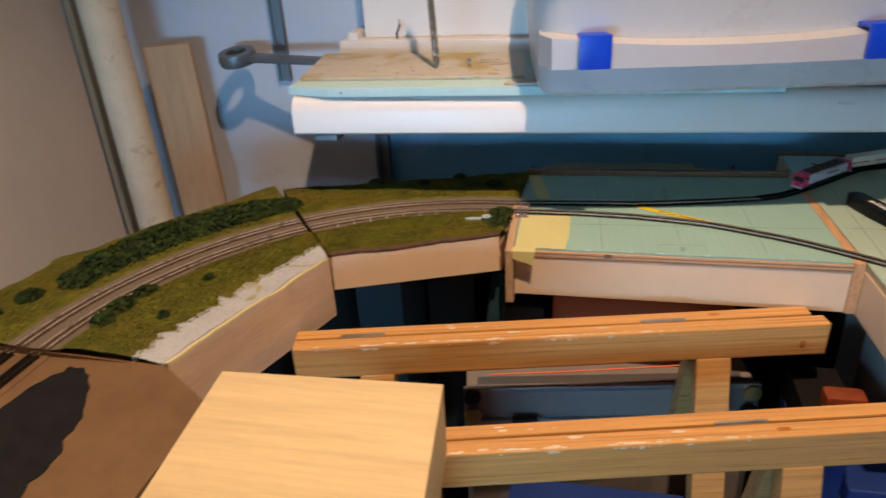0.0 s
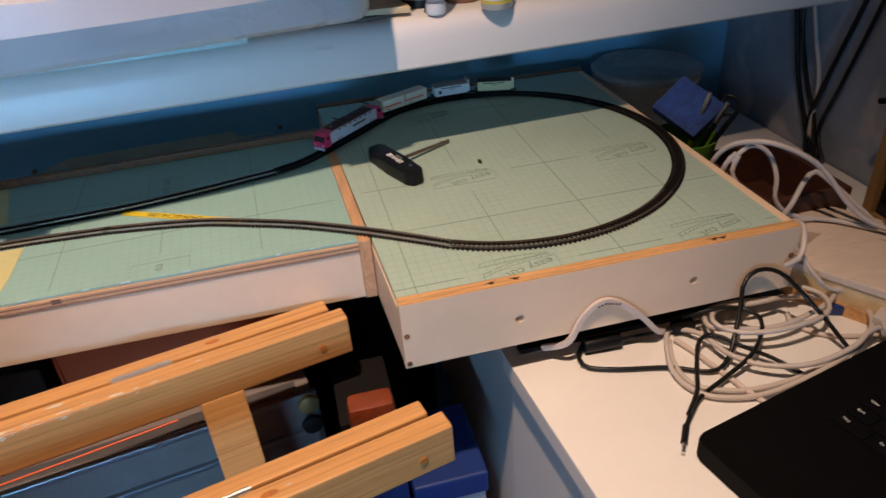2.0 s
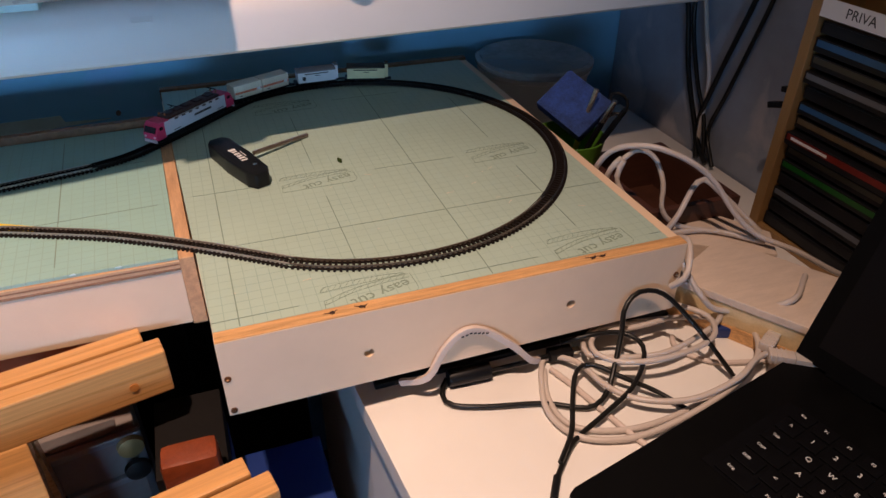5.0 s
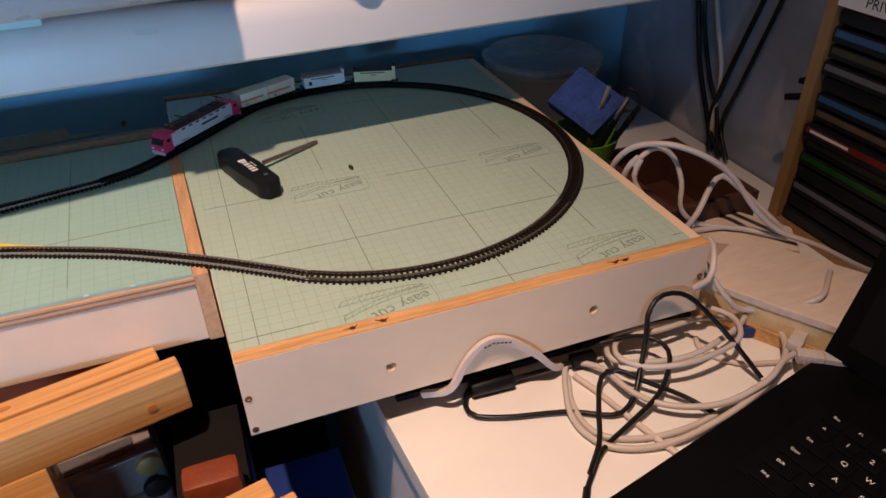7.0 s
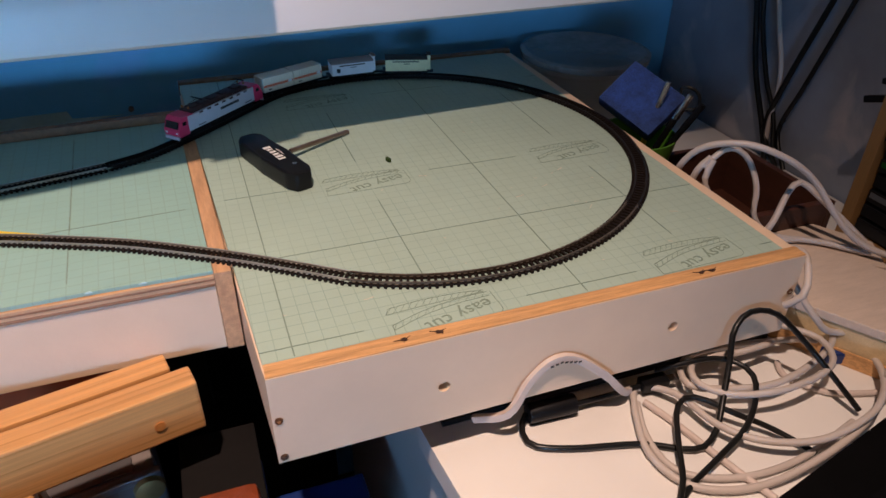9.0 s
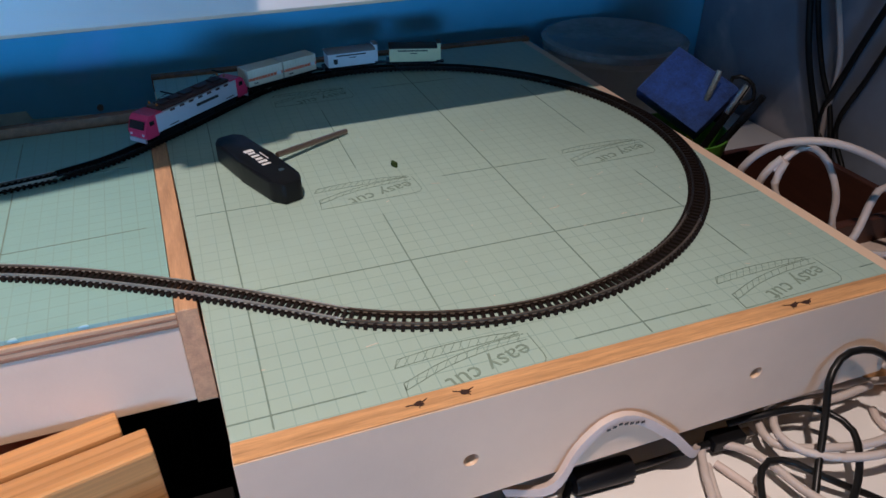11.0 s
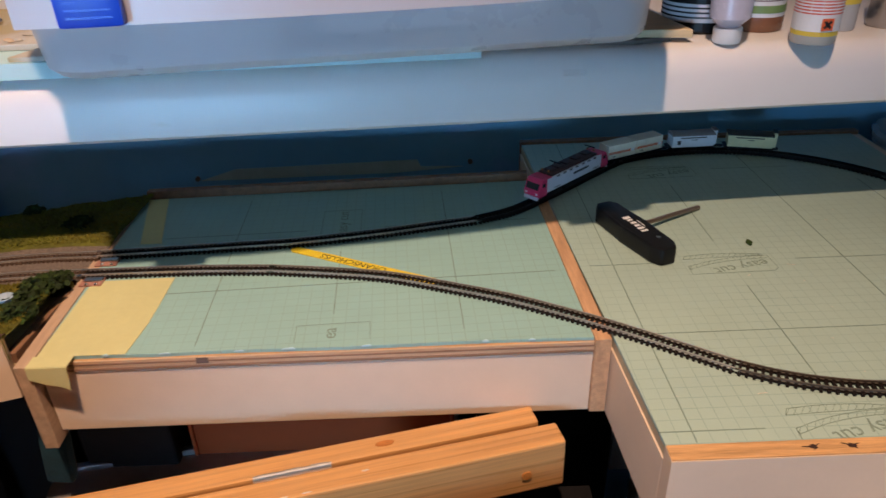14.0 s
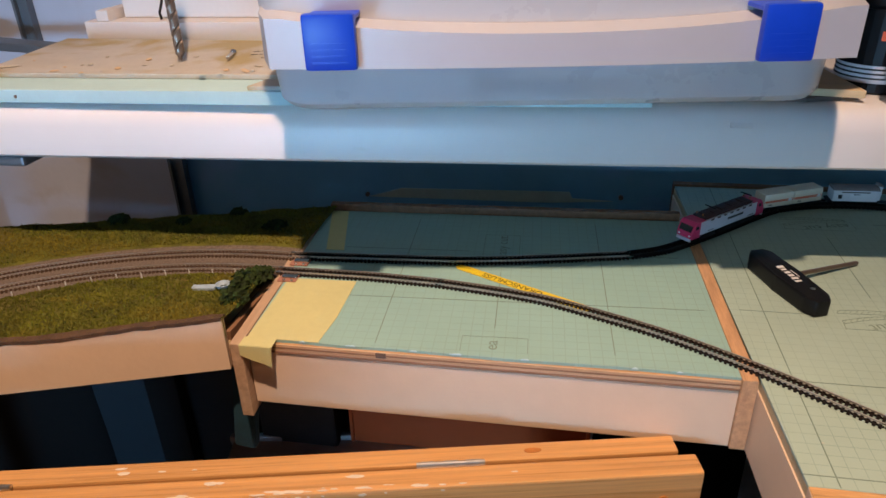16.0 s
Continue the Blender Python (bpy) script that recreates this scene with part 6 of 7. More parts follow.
# ---- bottles on the shelf ----
def jar(x, y):
    t = thing("paint_jar", (x, y, SZ), "black and white labelled paint jar on the shelf", "jar")
    m = Matrix.Translation((x, y, SZ))
    part("body", lathe([(0.031, 0.010), (0.033, 0.013), (0.033, 0.026)], m), "white_plastic", t, smooth=True)
    part("label", lathe([(0.0336, 0.0262), (0.0336, 0.074)], m), "plast_black", t)
    part("base", lathe([(0.029, 0.0), (0.031, 0.002), (0.031, 0.0098)], m), "plast_black", t)
    part("lid", lathe([(0.0315, 0.0742), (0.034, 0.077), (0.034, 0.092), (0.031, 0.095)], m), "plast_black", t, smooth=True)
    for k in range(3):
        part("band", lathe([(0.0334, 0.014 + 0.004 * k), (0.0334, 0.0155 + 0.004 * k)], m), "ink", t)
    part("emblem", box(-0.006, 0.006, -0.0345, -0.0336, 0.048, 0.056, 0, m @ pose(0, 0, 0, 0, 0, -12)), "orange_stripe", t)


def tube(x, y):
    t = thing("glue_tube", (x, y, SZ), "frosted lilac glue tube standing on its cap", "glue tube")
    m = Matrix.Translation((x, y, SZ))
    part("cap", lathe([(0.0125, 0.0), (0.0135, 0.002), (0.0135, 0.014), (0.012, 0.015)], m), "white_plastic", t, smooth=True)
    n, rows = 24, []
    bm = bmesh.new()
    for z, a, b in ((0.0152, 0.010, 0.010), (0.024, 0.019, 0.019), (0.06, 0.0205, 0.017), (0.11, 0.024, 0.008), (0.128, 0.026, 0.002)):
        rows.append([bm.verts.new(m @ Vector((a * math.cos(6.2832 * i / n), b * math.sin(6.2832 * i / n), z))) for i in range(n)])
    for p, q in zip(rows, rows[1:]):
        for i in range(n):
            bm.faces.new((p[i], p[(i + 1) % n], q[(i + 1) % n], q[i]))
    bm.faces.new(rows[0][::-1]), bm.faces.new(rows[-1])
    part("tube_body", bm, "clear_tube", t, smooth=True)
    writing("lettering", "Kleber", 0.0085, m @ Matrix.Translation((0.004, -0.0196, 0.058)) @ pose(0, 0, 0, 90, 0, 10) @ pose(0, 0, 0, 0, 0, 180), "ink", t, 0.0002)


def green_jar(x, y):
    t = thing("filler_jar", (x, y, SZ), "white jar with green label and brown base", "jar")
    m = Matrix.Translation((x, y, SZ))
    part("base", lathe([(0.024, 0.0), (0.0255, 0.002), (0.0255, 0.014)], m), "amber", t, smooth=True)
    part("body", lathe([(0.0253, 0.0142), (0.0253, 0.088), (0.024, 0.09)], m), "white_plastic", t, smooth=True)
    for a, b in ((0.018, 0.025), (0.052, 0.070)):
        part("green_band", lathe([(0.0257, a), (0.0257, b)], m), "green_label", t)
    for k in range(4):
        part("text_line", lathe([(0.0256, 0.029 + 0.005 * k), (0.0256, 0.0302 + 0.005 * k)], m), "wagon_grey", t)
    part("lid", lathe([(0.026, 0.0902), (0.026, 0.105), (0.024, 0.106)], m), "green_label", t, smooth=True)


def spirit(x, y):
    t = thing("solvent_bottle", (x, y, SZ), "clear bottle with yellow warning label and white cap", "bottle")
    m = Matrix.Translation((x, y, SZ))
    part("glass", lathe([(0.0175, 0.0), (0.019, 0.002), (0.019, 0.052), (0.014, 0.060), (0.0095, 0.063), (0.0095, 0.07)], m), "bottle", t, smooth=True)
    lab = part("label", lathe([(0.0193, 0.008), (0.0193, 0.046)], m), "label_yellow", t)
    part("label_panel", lathe([(0.0195, 0.012), (0.0195, 0.043)], m, 40), "white_plastic", lab)
    for k in range(6):
        part("text_line", lathe([(0.0196, 0.0265 + 0.0026 * k), (0.0196, 0.0277 + 0.0026 * k)], m), "label_red", lab)
    w = part("warning_sign", box(-0.005, 0.005, -0.0202, -0.0197, 0.0135, 0.0235, 0, m), "orange_stripe", lab)
    for s in (-45, 45):
        part("cross_bar", box(-0.004, 0.004, -0.0206, -0.0203, -0.0011, 0.0011, 0, m @ Matrix.Translation((0, 0, 0.0185)) @ pose(0, 0, 0, 0, s, 0)), "ink", w)
    part("cap", lathe([(0.0105, 0.066), (0.0125, 0.068), (0.0125, 0.088), (0.0105, 0.090)], m), "white_plastic", t, smooth=True)


jar(0.070, 0.075)
tube(0.074, 0.022)
green_jar(0.115, 0.068)
spirit(0.136, 0.014)
bt = thing("yellow_bottle", (0.176, 0.055, SZ), "small yellow labelled bottle behind the solvent", "bottle")
mm = Matrix.Translation((0.176, 0.055, SZ))
part("body", lathe([(0.015, 0.0), (0.016, 0.002), (0.016, 0.075), (0.010, 0.085)], mm), "bottle", bt, smooth=True)
part("label", lathe([(0.0163, 0.025), (0.0163, 0.068)], mm), "label_yellow", bt)
can = thing("spray_can", (0.219, 0.06, SZ), "brushed grey metal spray can on the shelf", "spray can")
mm = Matrix.Translation((0.219, 0.06, SZ))
part("can_body", lathe([(0.0195, 0.0), (0.021, 0.002), (0.021, 0.13), (0.018, 0.138)], mm), "steel_can", can, smooth=True)
part("nozzle", lathe([(0.008, 0.1382), (0.008, 0.15)], mm), "white_plastic", can)
cn = thing("white_canister", (0.309, 0.045, SZ), "white plastic canister with a printed barcode label", "canister")
cm = Matrix.Translation((0.309, 0.045, SZ)) @ pose(0, 0, 0, 0, 0, 6)
part("body", box(-0.050, 0.050, -0.026, 0.026, 0, 0.12, 0.007, cm), "white_plastic", cn, smooth=True)
part("cap", cyl(0.016, 0.1202, 0.14, cm @ Matrix.Translation((-0.02, 0, 0)), 20), "red", cn)
for k in range(9):
    part("barcode_bar", box(-0.034 + k * 0.0026, -0.0328 + k * 0.0026, -0.0265, -0.0261, 0.040, 0.056, 0, cm), "ink", cn)
part("print_red", prism([(0.0, 0.0), (0.014, 0.0), (0.007, 0.012)], -0.0002, 0.0002), "label_red", cn).data.transform(cm @ Matrix.Translation((-0.002, -0.0263, 0.058)) @ pose(0, 0, 0, 90, 0, 0))
for k, (x0, x1, z) in enumerate(((-0.034, 0.04, 0.034), (-0.03, 0.03, 0.029), (0.014, 0.040, 0.046), (0.016, 0.04, 0.060))):
    part("text_line", box(x0, x1, -0.0265, -0.0261, z, z + 0.002, 0, cm), "ink", cn)
tr = thing("clear_tray", (0.45, 0.08, SZ), "clear plastic tray with small parts on the shelf", "tray")
part("tray", shell([(0.378, 0.540, 0.035, 0.15, 0.012, SZ), (0.372, 0.546, 0.029, 0.156, 0.012, SZ + 0.045)], 0.0015), "box_clear", tr, smooth=True)
solid("parts_packet", box(0.39, 0.52, 0.05, 0.14, SZ + 0.003, SZ + 0.02, 0.004), "case_olive", "olive packet lying in the clear tray", "packet", smooth=True)

# the shelf and all that stands on it, brought to true size: the shelf board is 55 mm thick
GROW = Matrix.Translation((-0.17, -0.53, 1.121)) @ Matrix.Scale(1.1, 4) @ Matrix.Translation((0.17, 0.53, -1.121))
for ob in (shelf_group | (set(scene.objects) - before_shelf)):
    if ob.parent is None:
        ob.matrix_basis = GROW @ ob.matrix_basis
for name, size in (("paint_jar", 0.9), ("glue_tube", 0.78), ("filler_jar", 0.82), ("solvent_bottle", 0.84), ("yellow_bottle", 0.82), ("spray_can", 0.72), ("white_canister", 0.90)):
    ob = scene.objects[name]
    at = ob.matrix_basis.translation.copy()
    ob.matrix_basis = Matrix.Translation(at) @ Matrix.Scale(size, 4) @ Matrix.Translation(-at) @ ob.matrix_basis
# the storage box stands at an angle to the shelf
pivot = Vector((-0.371, -0.062, 0))
TURN = Matrix.Translation((0, -0.020, 0)) @ Matrix.Translation(pivot) @ pose(0, 0, 0, 0, 0, 8.2) @ Matrix.Translation(-pivot)
for ob in in_box:
    ob.matrix_basis = TURN @ ob.matrix_basis

# ---- wall details ----
for x, z in ((-0.464, 0.748), (-0.102, 0.759)):
    solid("wall_screw", cyl(0.0032, 0, 0.004, pose(x, Y1, z, 90), 12), "hole", "dark screw head in the blue wall", "screw", "wall screws")
solid("wall_tape", prism([(-0.461, -0.006), (-0.412, 0.009), (-0.172, 0.0135), (-0.168, 0.004), (-0.112, 0.002), (-0.200, -0.004)], -0.0005, 0.0005), "tape_grey", "long pale green tape strip stuck on the blue wall", "tape").data.transform(Matrix.Translation((0, Y1 - 0.001, 0.7505)) @ pose(0, 0, 0, 90, 0, 0))

# paper roll and plank leaning in the corner
pr = thing("paper_roll", (-1.24, 0.22, 0), "tall rolled paper tube leaning in the corner", "paper roll")
pm = Matrix.Translation((-1.200, 0.215, 0.0)) @ pose(0, 0, 0, 0, -0.8, 0)
part("tube", cyl(0.035, 0.002, 1.55, pm, 28), "paper_tube", pr, smooth=True)
part("core", cyl(0.028, 1.5505, 1.551, pm, 24), "hole", pr)
solid("leaning_plank", box(-0.045, 0.045, -0.009, 0.009, 0.0, 1.0, 0.002, Matrix.Translation((-1.105, 0.265, 0.002)) @ pose(0, 0, 0, -1.5, -2.0, 12)), "plank", "brown wooden plank leaning against the wall", "plank")
solid("leaning_strip", box(-0.006, 0.006, -0.012, 0.012, 0.0, 1.5, 0.001, Matrix.Translation((-1.292, 0.255, 0.001)) @ pose(0, 0, 0, 0, -0.5, 0)), "plank", "dark narrow wooden strip in the room corner", "strip")

# ---- right-hand clutter on the desk ----
tb = thing("plastic_tub", (0.468, 0.258, DZ), "round milky plastic tub with a smoky lid", "tub")
mm = Matrix.Translation((0.468, 0.258, DZ + 0.0003))
part("tub_body", lathe([(0.058, 0.0), (0.062, 0.004), (0.070, 0.098), (0.0725, 0.100), (0.0725, 0.106)], mm @ Matrix.Diagonal((1.13, 1.13, 1.0, 1)), 40), "tub", tb, smooth=True)
part("lid", lathe([(0.0745, 0.1062), (0.0755, 0.110), (0.0755, 0.114), (0.070, 0.116), (0.066, 0.113)], mm @ Matrix.Diagonal((1.13, 1.13, 1.0, 1)), 40), "lid", tb, smooth=True)
bb = thing("wooden_box", (0.49, -0.03, DZ), "dark brown open wooden box on the desk", "box")
for b in ((0.432, 0.440, -0.105, 0.045), (0.540, 0.548, -0.105, 0.045), (0.4402, 0.5398, -0.105, -0.097), (0.4402, 0.5398, 0.037, 0.045)):
    part("side", box(*b, DZ + 0.0003, DZ + 0.062, 0.001), "brown_box", bb)
part("bottom", box(0.4402, 0.5398, -0.0968, 0.0368, DZ + 0.0003, DZ + 0.006), "brown_box", bb)
gp = thing("green_pot", (0.415, 0.052, DZ), "bright green plastic pot holding pens", "pot")
part("pot", lathe([(0.026, 0.0003), (0.028, 0.002), (0.044, 0.088), (0.042, 0.088), (0.026, 0.01)], Matrix.Translation((0.415, 0.052, DZ)), 30), "green_pot", gp, smooth=True)
solid("blue_sponge", box(-0.036, 0.036, -0.030, 0.030, -0.009, 0.009, 0.004, Matrix.Translation((0.431, 0.073, 0.806)) @ Vector((-0.42, -0.52, 0.74)).to_track_quat("Z", "Y").to_matrix().to_4x4() @ pose(0, 0, 0, 0, 0, -32)), "blue_sponge", "rough blue sponge pad resting on the green pot", "sponge", smooth=True)
for k, (x, y, tx, ty, c) in enumerate(((0.428, 0.040, 14, 16, "plast_black"), (0.430, 0.052, 6, 10, "yellow"), (0.424, 0.030, 18, 20, "plast_black"))):
    pn = thing("pen", (x, y, DZ + 0.02), "slim pen standing in the green pot", "pen", "pens")
    mm = Matrix.Translation((x - 0.006, y + 0.010, DZ + 0.030)) @ pose(0, 0, 0, tx, ty, 0)
    part("barrel", cyl(0.0035, 0.0, 0.085, mm, 12), c, pn)
    part("cap", cyl(0.0038, 0.0852, 0.115, mm, 12, 0.0032), "metal" if k != 2 else "plast_black", pn)
cable("black_cable", [(0.47, 0.06, 0.80), (0.485, 0.075, 0.815), (0.495, 0.06, 0.812), (0.485, 0.045, 0.800), (0.47, 0.055, 0.795), (0.462, 0.075, 0.75), (0.465, 0.085, DZ + 0.003)], 0.002, "cable_black", label="coiled thin black cord behind the pot", category="cable")

wb = thing("wooden_tray", (0.48, -0.22, DZ), "pale wooden tray with plywood sides under the cables", "tray")
tp = [(0.402, -0.190), (0.470, -0.297), (0.556, -0.247), (0.490, -0.146)]
part("tray_top", prism(tp, DZ + 0.036, DZ + 0.044, 0.001), "pale_board", wb)
part("tray_body", prism([(0.4045, -0.190), (0.4705, -0.2945), (0.5535, -0.2465), (0.4895, -0.1485)], DZ + 0.0003, DZ + 0.0358), "ply", wb)
part("tray_edge", prism([(0.4015, -0.1905), (0.4695, -0.2975), (0.4710, -0.2965), (0.4030, -0.1895)], DZ + 0.0003, DZ + 0.014), "ply_edge", wb)
ps = thing("pale_board", (0.49, -0.11, DZ), "pale wooden block with cables lying on it", "board")
part("block", prism([(0.440, -0.128), (0.532, -0.188), (0.556, -0.150), (0.512, -0.080), (0.462, -0.108)], DZ + 0.0003, DZ + 0.040, 0.001), "pale_board", ps)
solid("blue_adapter", box(-0.022, 0.022, -0.012, 0.012, 0, 0.012, 0.002, pose(0.447, -0.236, DZ + 0.0003, 0, 0, -22)), "blue_box", "small dark blue network adapter under the cables", "adapter")
# black strip stands in for the shadow along the board's lower front
solid("shade_strip", box(0.10, 0.40, -0.198, -0.186, DZ + 0.0003, DZ + 0.006, 0.001), "plast_black", "flat black strip for the shade under the board's front", "bar")

# cables
USB = "cable_black"
u = thing("usb_cable", (0.25, -0.25, DZ), "black usb cable with a ferrite bead on the desk", "cable")
cable("cord", [(0.200, -0.217, 0.700), (0.230, -0.2175, 0.700), (0.256, -0.217, 0.700)], 0.0022, USB, u)
cable("cord", [(0.160, -0.213, 0.699), (0.152, -0.223, 0.696), (0.154, -0.238, 0.6945), (0.180, -0.250, 0.6945), (0.228, -0.263, 0.6945), (0.262, -0.281, 0.6955), (0.282, -0.275, 0.70), (0.296, -0.261, 0.712), (0.311, -0.243, 0.735), (0.316, -0.2345, 0.750), (0.328, -0.229, 0.760), (0.343, -0.230, 0.762), (0.359, -0.235, 0.755), (0.377, -0.250, 0.735), (0.391, -0.270, 0.715), (0.400, -0.293, 0.698)], 0.0023, USB, u)
fm = Matrix.Translation((0.180, -0.215, 0.7005)) @ pose(0, 0, 0, 0, 90, -3)
part("ferrite_bead", cyl(0.0078, -0.0195, 0.0195, fm, 22, bevel=0.002), "plast_black", u, "ribbed black ferrite bead", smooth=True)
part("plug", box(-0.0115, 0.0115, -0.0055, 0.0055, -0.0045, 0.0045, 0.001, Matrix.Translation((0.268, -0.2175, 0.7005)) @ pose(0, 0, 0, 0, 0, -4)), "plast_black", u)
part("contact", box(-0.004, 0.004, -0.0035, 0.0035, -0.0015, 0.0015, 0.0003, Matrix.Translation((0.2835, -0.2185, 0.7005)) @ pose(0, 0, 0, 0, 0, -4)), "metal", u, "steel plug shell")
u2 = thing("black_cable", (0.28, -0.28, DZ), "thin black cable loop with a small plug", "cable")
cable("cord", [(0.268, -0.216, 0.712), (0.297, -0.223, 0.719), (0.321, -0.230, 0.720), (0.331, -0.246, 0.719), (0.325, -0.262, 0.715), (0.301, -0.283, 0.708), (0.264, -0.297, 0.700), (0.234, -0.308, 0.6955), (0.213, -0.326, 0.6945), (0.203, -0.336, 0.6945)], 0.0022, USB, u2)
cable("cord", [(0.211, -0.326, 0.6985), (0.233, -0.303, 0.6995), (0.248, -0.277, 0.702), (0.263, -0.253, 0.7055), (0.274, -0.246, 0.7085), (0.286, -0.252, 0.7095), (0.300, -0.267, 0.706), (0.323, -0.287, 0.700), (0.341, -0.312, 0.6945)], 0.0022, USB, u2)
part("plug", cyl(0.0030, -0.010, 0.010, Matrix.Translation((0.1985, -0.3425, 0.6948)) @ pose(0, 0, 0, 0, 90, 55), 12), "plast_black", u2)
part("tip", cyl(0.0018, 0.0, 0.012, Matrix.Translation((0.193, -0.3505, 0.6948)) @ pose(0, 0, 0, 0, 90, 235), 10), "metal", u2)
e1 = thing("network_cable", (0.33, -0.27, DZ), "looped white network cable with clear plug", "cable", "white cables")
cable("cord", [(0.240, -0.236, 0.697), (0.228, -0.268, 0.696), (0.231, -0.295, 0.696), (0.248, -0.313, 0.696), (0.285, -0.323, 0.697), (0.334, -0.321, 0.703), (0.384, -0.310, 0.708), (0.424, -0.290, 0.708), (0.447, -0.265, 0.706), (0.449, -0.244, 0.705), (0.416, -0.219, 0.704), (0.362, -0.208, 0.705), (0.314, -0.206, 0.707), (0.292, -0.217, 0.708), (0.286, -0.236, 0.709), (0.302, -0.248, 0.711), (0.345, -0.259, 0.712), (0.393, -0.250, 0.712), (0.426, -0.236, 0.712), (0.438, -0.219, 0.714), (0.424, -0.206, 0.716)], 0.0027, "cable_white", e1)
cable("cord", [(0.240, -0.236, 0.697), (0.255, -0.215, 0.697), (0.275, -0.235, 0.703), (0.284, -0.272, 0.704), (0.303, -0.297, 0.706), (0.340, -0.313, 0.710), (0.387, -0.309, 0.714), (0.415, -0.296, 0.715), (0.432, -0.291, 0.713)], 0.0027, "cable_white", e1)
for c, d, rz in (((0.449, -0.302, 0.712), 0.0, -34), ((0.452, -0.276, 0.713), 0.0, 30)):
    mm = Matrix.Translation(c) @ pose(0, 0, 0, 0, 0, rz)
    b = part("plug_boot", box(-0.018, 0.004, -0.0058, 0.0058, -0.0045, 0.0045, 0.0015, mm), "cable_white", e1, smooth=True)
    for k in range(4):
        part("boot_rib", box(-0.0160 + k * 0.004, -0.0146 + k * 0.004, -0.0063, 0.0063, -0.005, 0.005, 0.0004, mm), "cable_white", b)
    part("plug_body", box(0.0042, 0.0240, -0.0058, 0.0058, -0.0040, 0.0040, 0.0006, mm), "bottle", e1)
    part("contacts", box(0.0200, 0.0243, -0.0045, 0.0045, -0.0030, 0.0043, 0.0002, mm), "label_yellow", e1)
e5 = thing("white_cable", (0.35, -0.24, DZ), "white cable lying in loose loops on the desk", "cable", "white cables")
cable("cord", [(0.384, -0.196, 0.715), (0.398, -0.214, 0.7185), (0.412, -0.237, 0.7185), (0.395, -0.263, 0.7185), (0.343, -0.272, 0.7195), (0.304, -0.261, 0.7165), (0.288, -0.240, 0.7155), (0.303, -0.219, 0.7145), (0.340, -0.2255, 0.7175), (0.375, -0.2235, 0.7165)], 0.0026, "cable_white", e5)
cable("cord", [(0.254, -0.228, 0.6945), (0.262, -0.250, 0.6945), (0.268, -0.272, 0.6945), (0.278, -0.309, 0.6945), (0.286, -0.333, 0.6945)], 0.0026, "lead", e5)
cable("cord", [(0.384, -0.2265, 0.6945), (0.378, -0.242, 0.6945), (0.394, -0.266, 0.6945), (0.420, -0.277, 0.6945), (0.45, -0.285, 0.6945)], 0.0024, "lead", e5)
cable("cord", [(0.248, -0.2275, 0.6948), (0.236, -0.256, 0.6948), (0.235, -0.285, 0.6948), (0.250, -0.302, 0.6948), (0.286, -0.313, 0.6948), (0.332, -0.3115, 0.6948), (0.390, -0.298, 0.6948)], 0.0026, "cable_white", e5)
e2 = thing("white_cable", (0.42, -0.2, DZ), "white cable looping from the board over the tray", "cable", "white cables")
cable("cord", [(0.366, -0.229, 0.760), (0.374, -0.236, 0.775), (0.389, -0.214, 0.792), (0.395, -0.190, 0.780), (0.398, -0.205, 0.758), (0.408, -0.228, 0.735), (0.425, -0.232, 0.720), (0.455, -0.243, 0.722), (0.480, -0.262, 0.7395), (0.520, -0.235, 0.7395)], 0.0028, "cable_white", e2)
e3 = thing("white_cable", (0.45, -0.12, DZ), "thick white cable arching over the board's edge", "cable", "white cables")
cable("cord", [(0.384, -0.055, 0.775), (0.386, -0.062, 0.800), (0.393, -0.074, 0.819), (0.405, -0.090, 0.829), (0.423, -0.107, 0.831), (0.450, -0.124, 0.820), (0.475, -0.134, 0.800), (0.498, -0.152, 0.766), (0.520, -0.168, 0.745), (0.548, -0.195, 0.736), (0.592, -0.217, 0.712), (0.63, -0.22, 0.695)], 0.0030, "cable_white", e3)
e4 = thing("white_cable", (0.42, -0.1, DZ), "white cable looping down behind the board", "cable", "white cables")
cable("cord", [(0.384, -0.075, 0.770), (0.388, -0.083, 0.805), (0.398, -0.088, 0.816), (0.390, -0.091, 0.795), (0.399, -0.100, 0.776), (0.428, -0.117, 0.750), (0.445, -0.122, 0.7365), (0.490, -0.131, 0.7355), (0.53, -0.17, 0.7355)], 0.0030, "cable_white", e4)
cable("cord", [(0.390, -0.085, 0.806), (0.412, -0.087, 0.822), (0.433, -0.092, 0.811), (0.437, -0.107, 0.788), (0.436, -0.114, 0.762), (0.455, -0.118, 0.742), (0.480, -0.127, 0.7365), (0.51, -0.145, 0.7355)], 0.0027, "cable_white", e4)
cable("cord", [(0.440, -0.121, 0.7375), (0.450, -0.124, 0.758), (0.472, -0.112, 0.780), (0.486, -0.110, 0.787), (0.500, -0.125, 0.775), (0.53, -0.16, 0.742)], 0.0030, "cable_white", e4)
st = thing("white_lead", (0.19, -0.22, DZ), "flat white lead arching out from under the board", "cable", "white cables")
part("lead", sweep(smooth_path([(0.120, -0.208, 0.7035), (0.138, -0.226, 0.720), (0.152, -0.2265, 0.746), (0.168, -0.2265, 0.7605), (0.187, -0.2265, 0.757), (0.213, -0.2280, 0.735), (0.235, -0.224, 0.708), (0.252, -0.214, 0.6955)]), [(-0.0018, -0.0029), (0.0018, -0.0029), (0.0022, 0), (0.0018, 0.0029), (-0.0018, 0.0029), (-0.0022, 0)]), "lead", st, smooth=True)
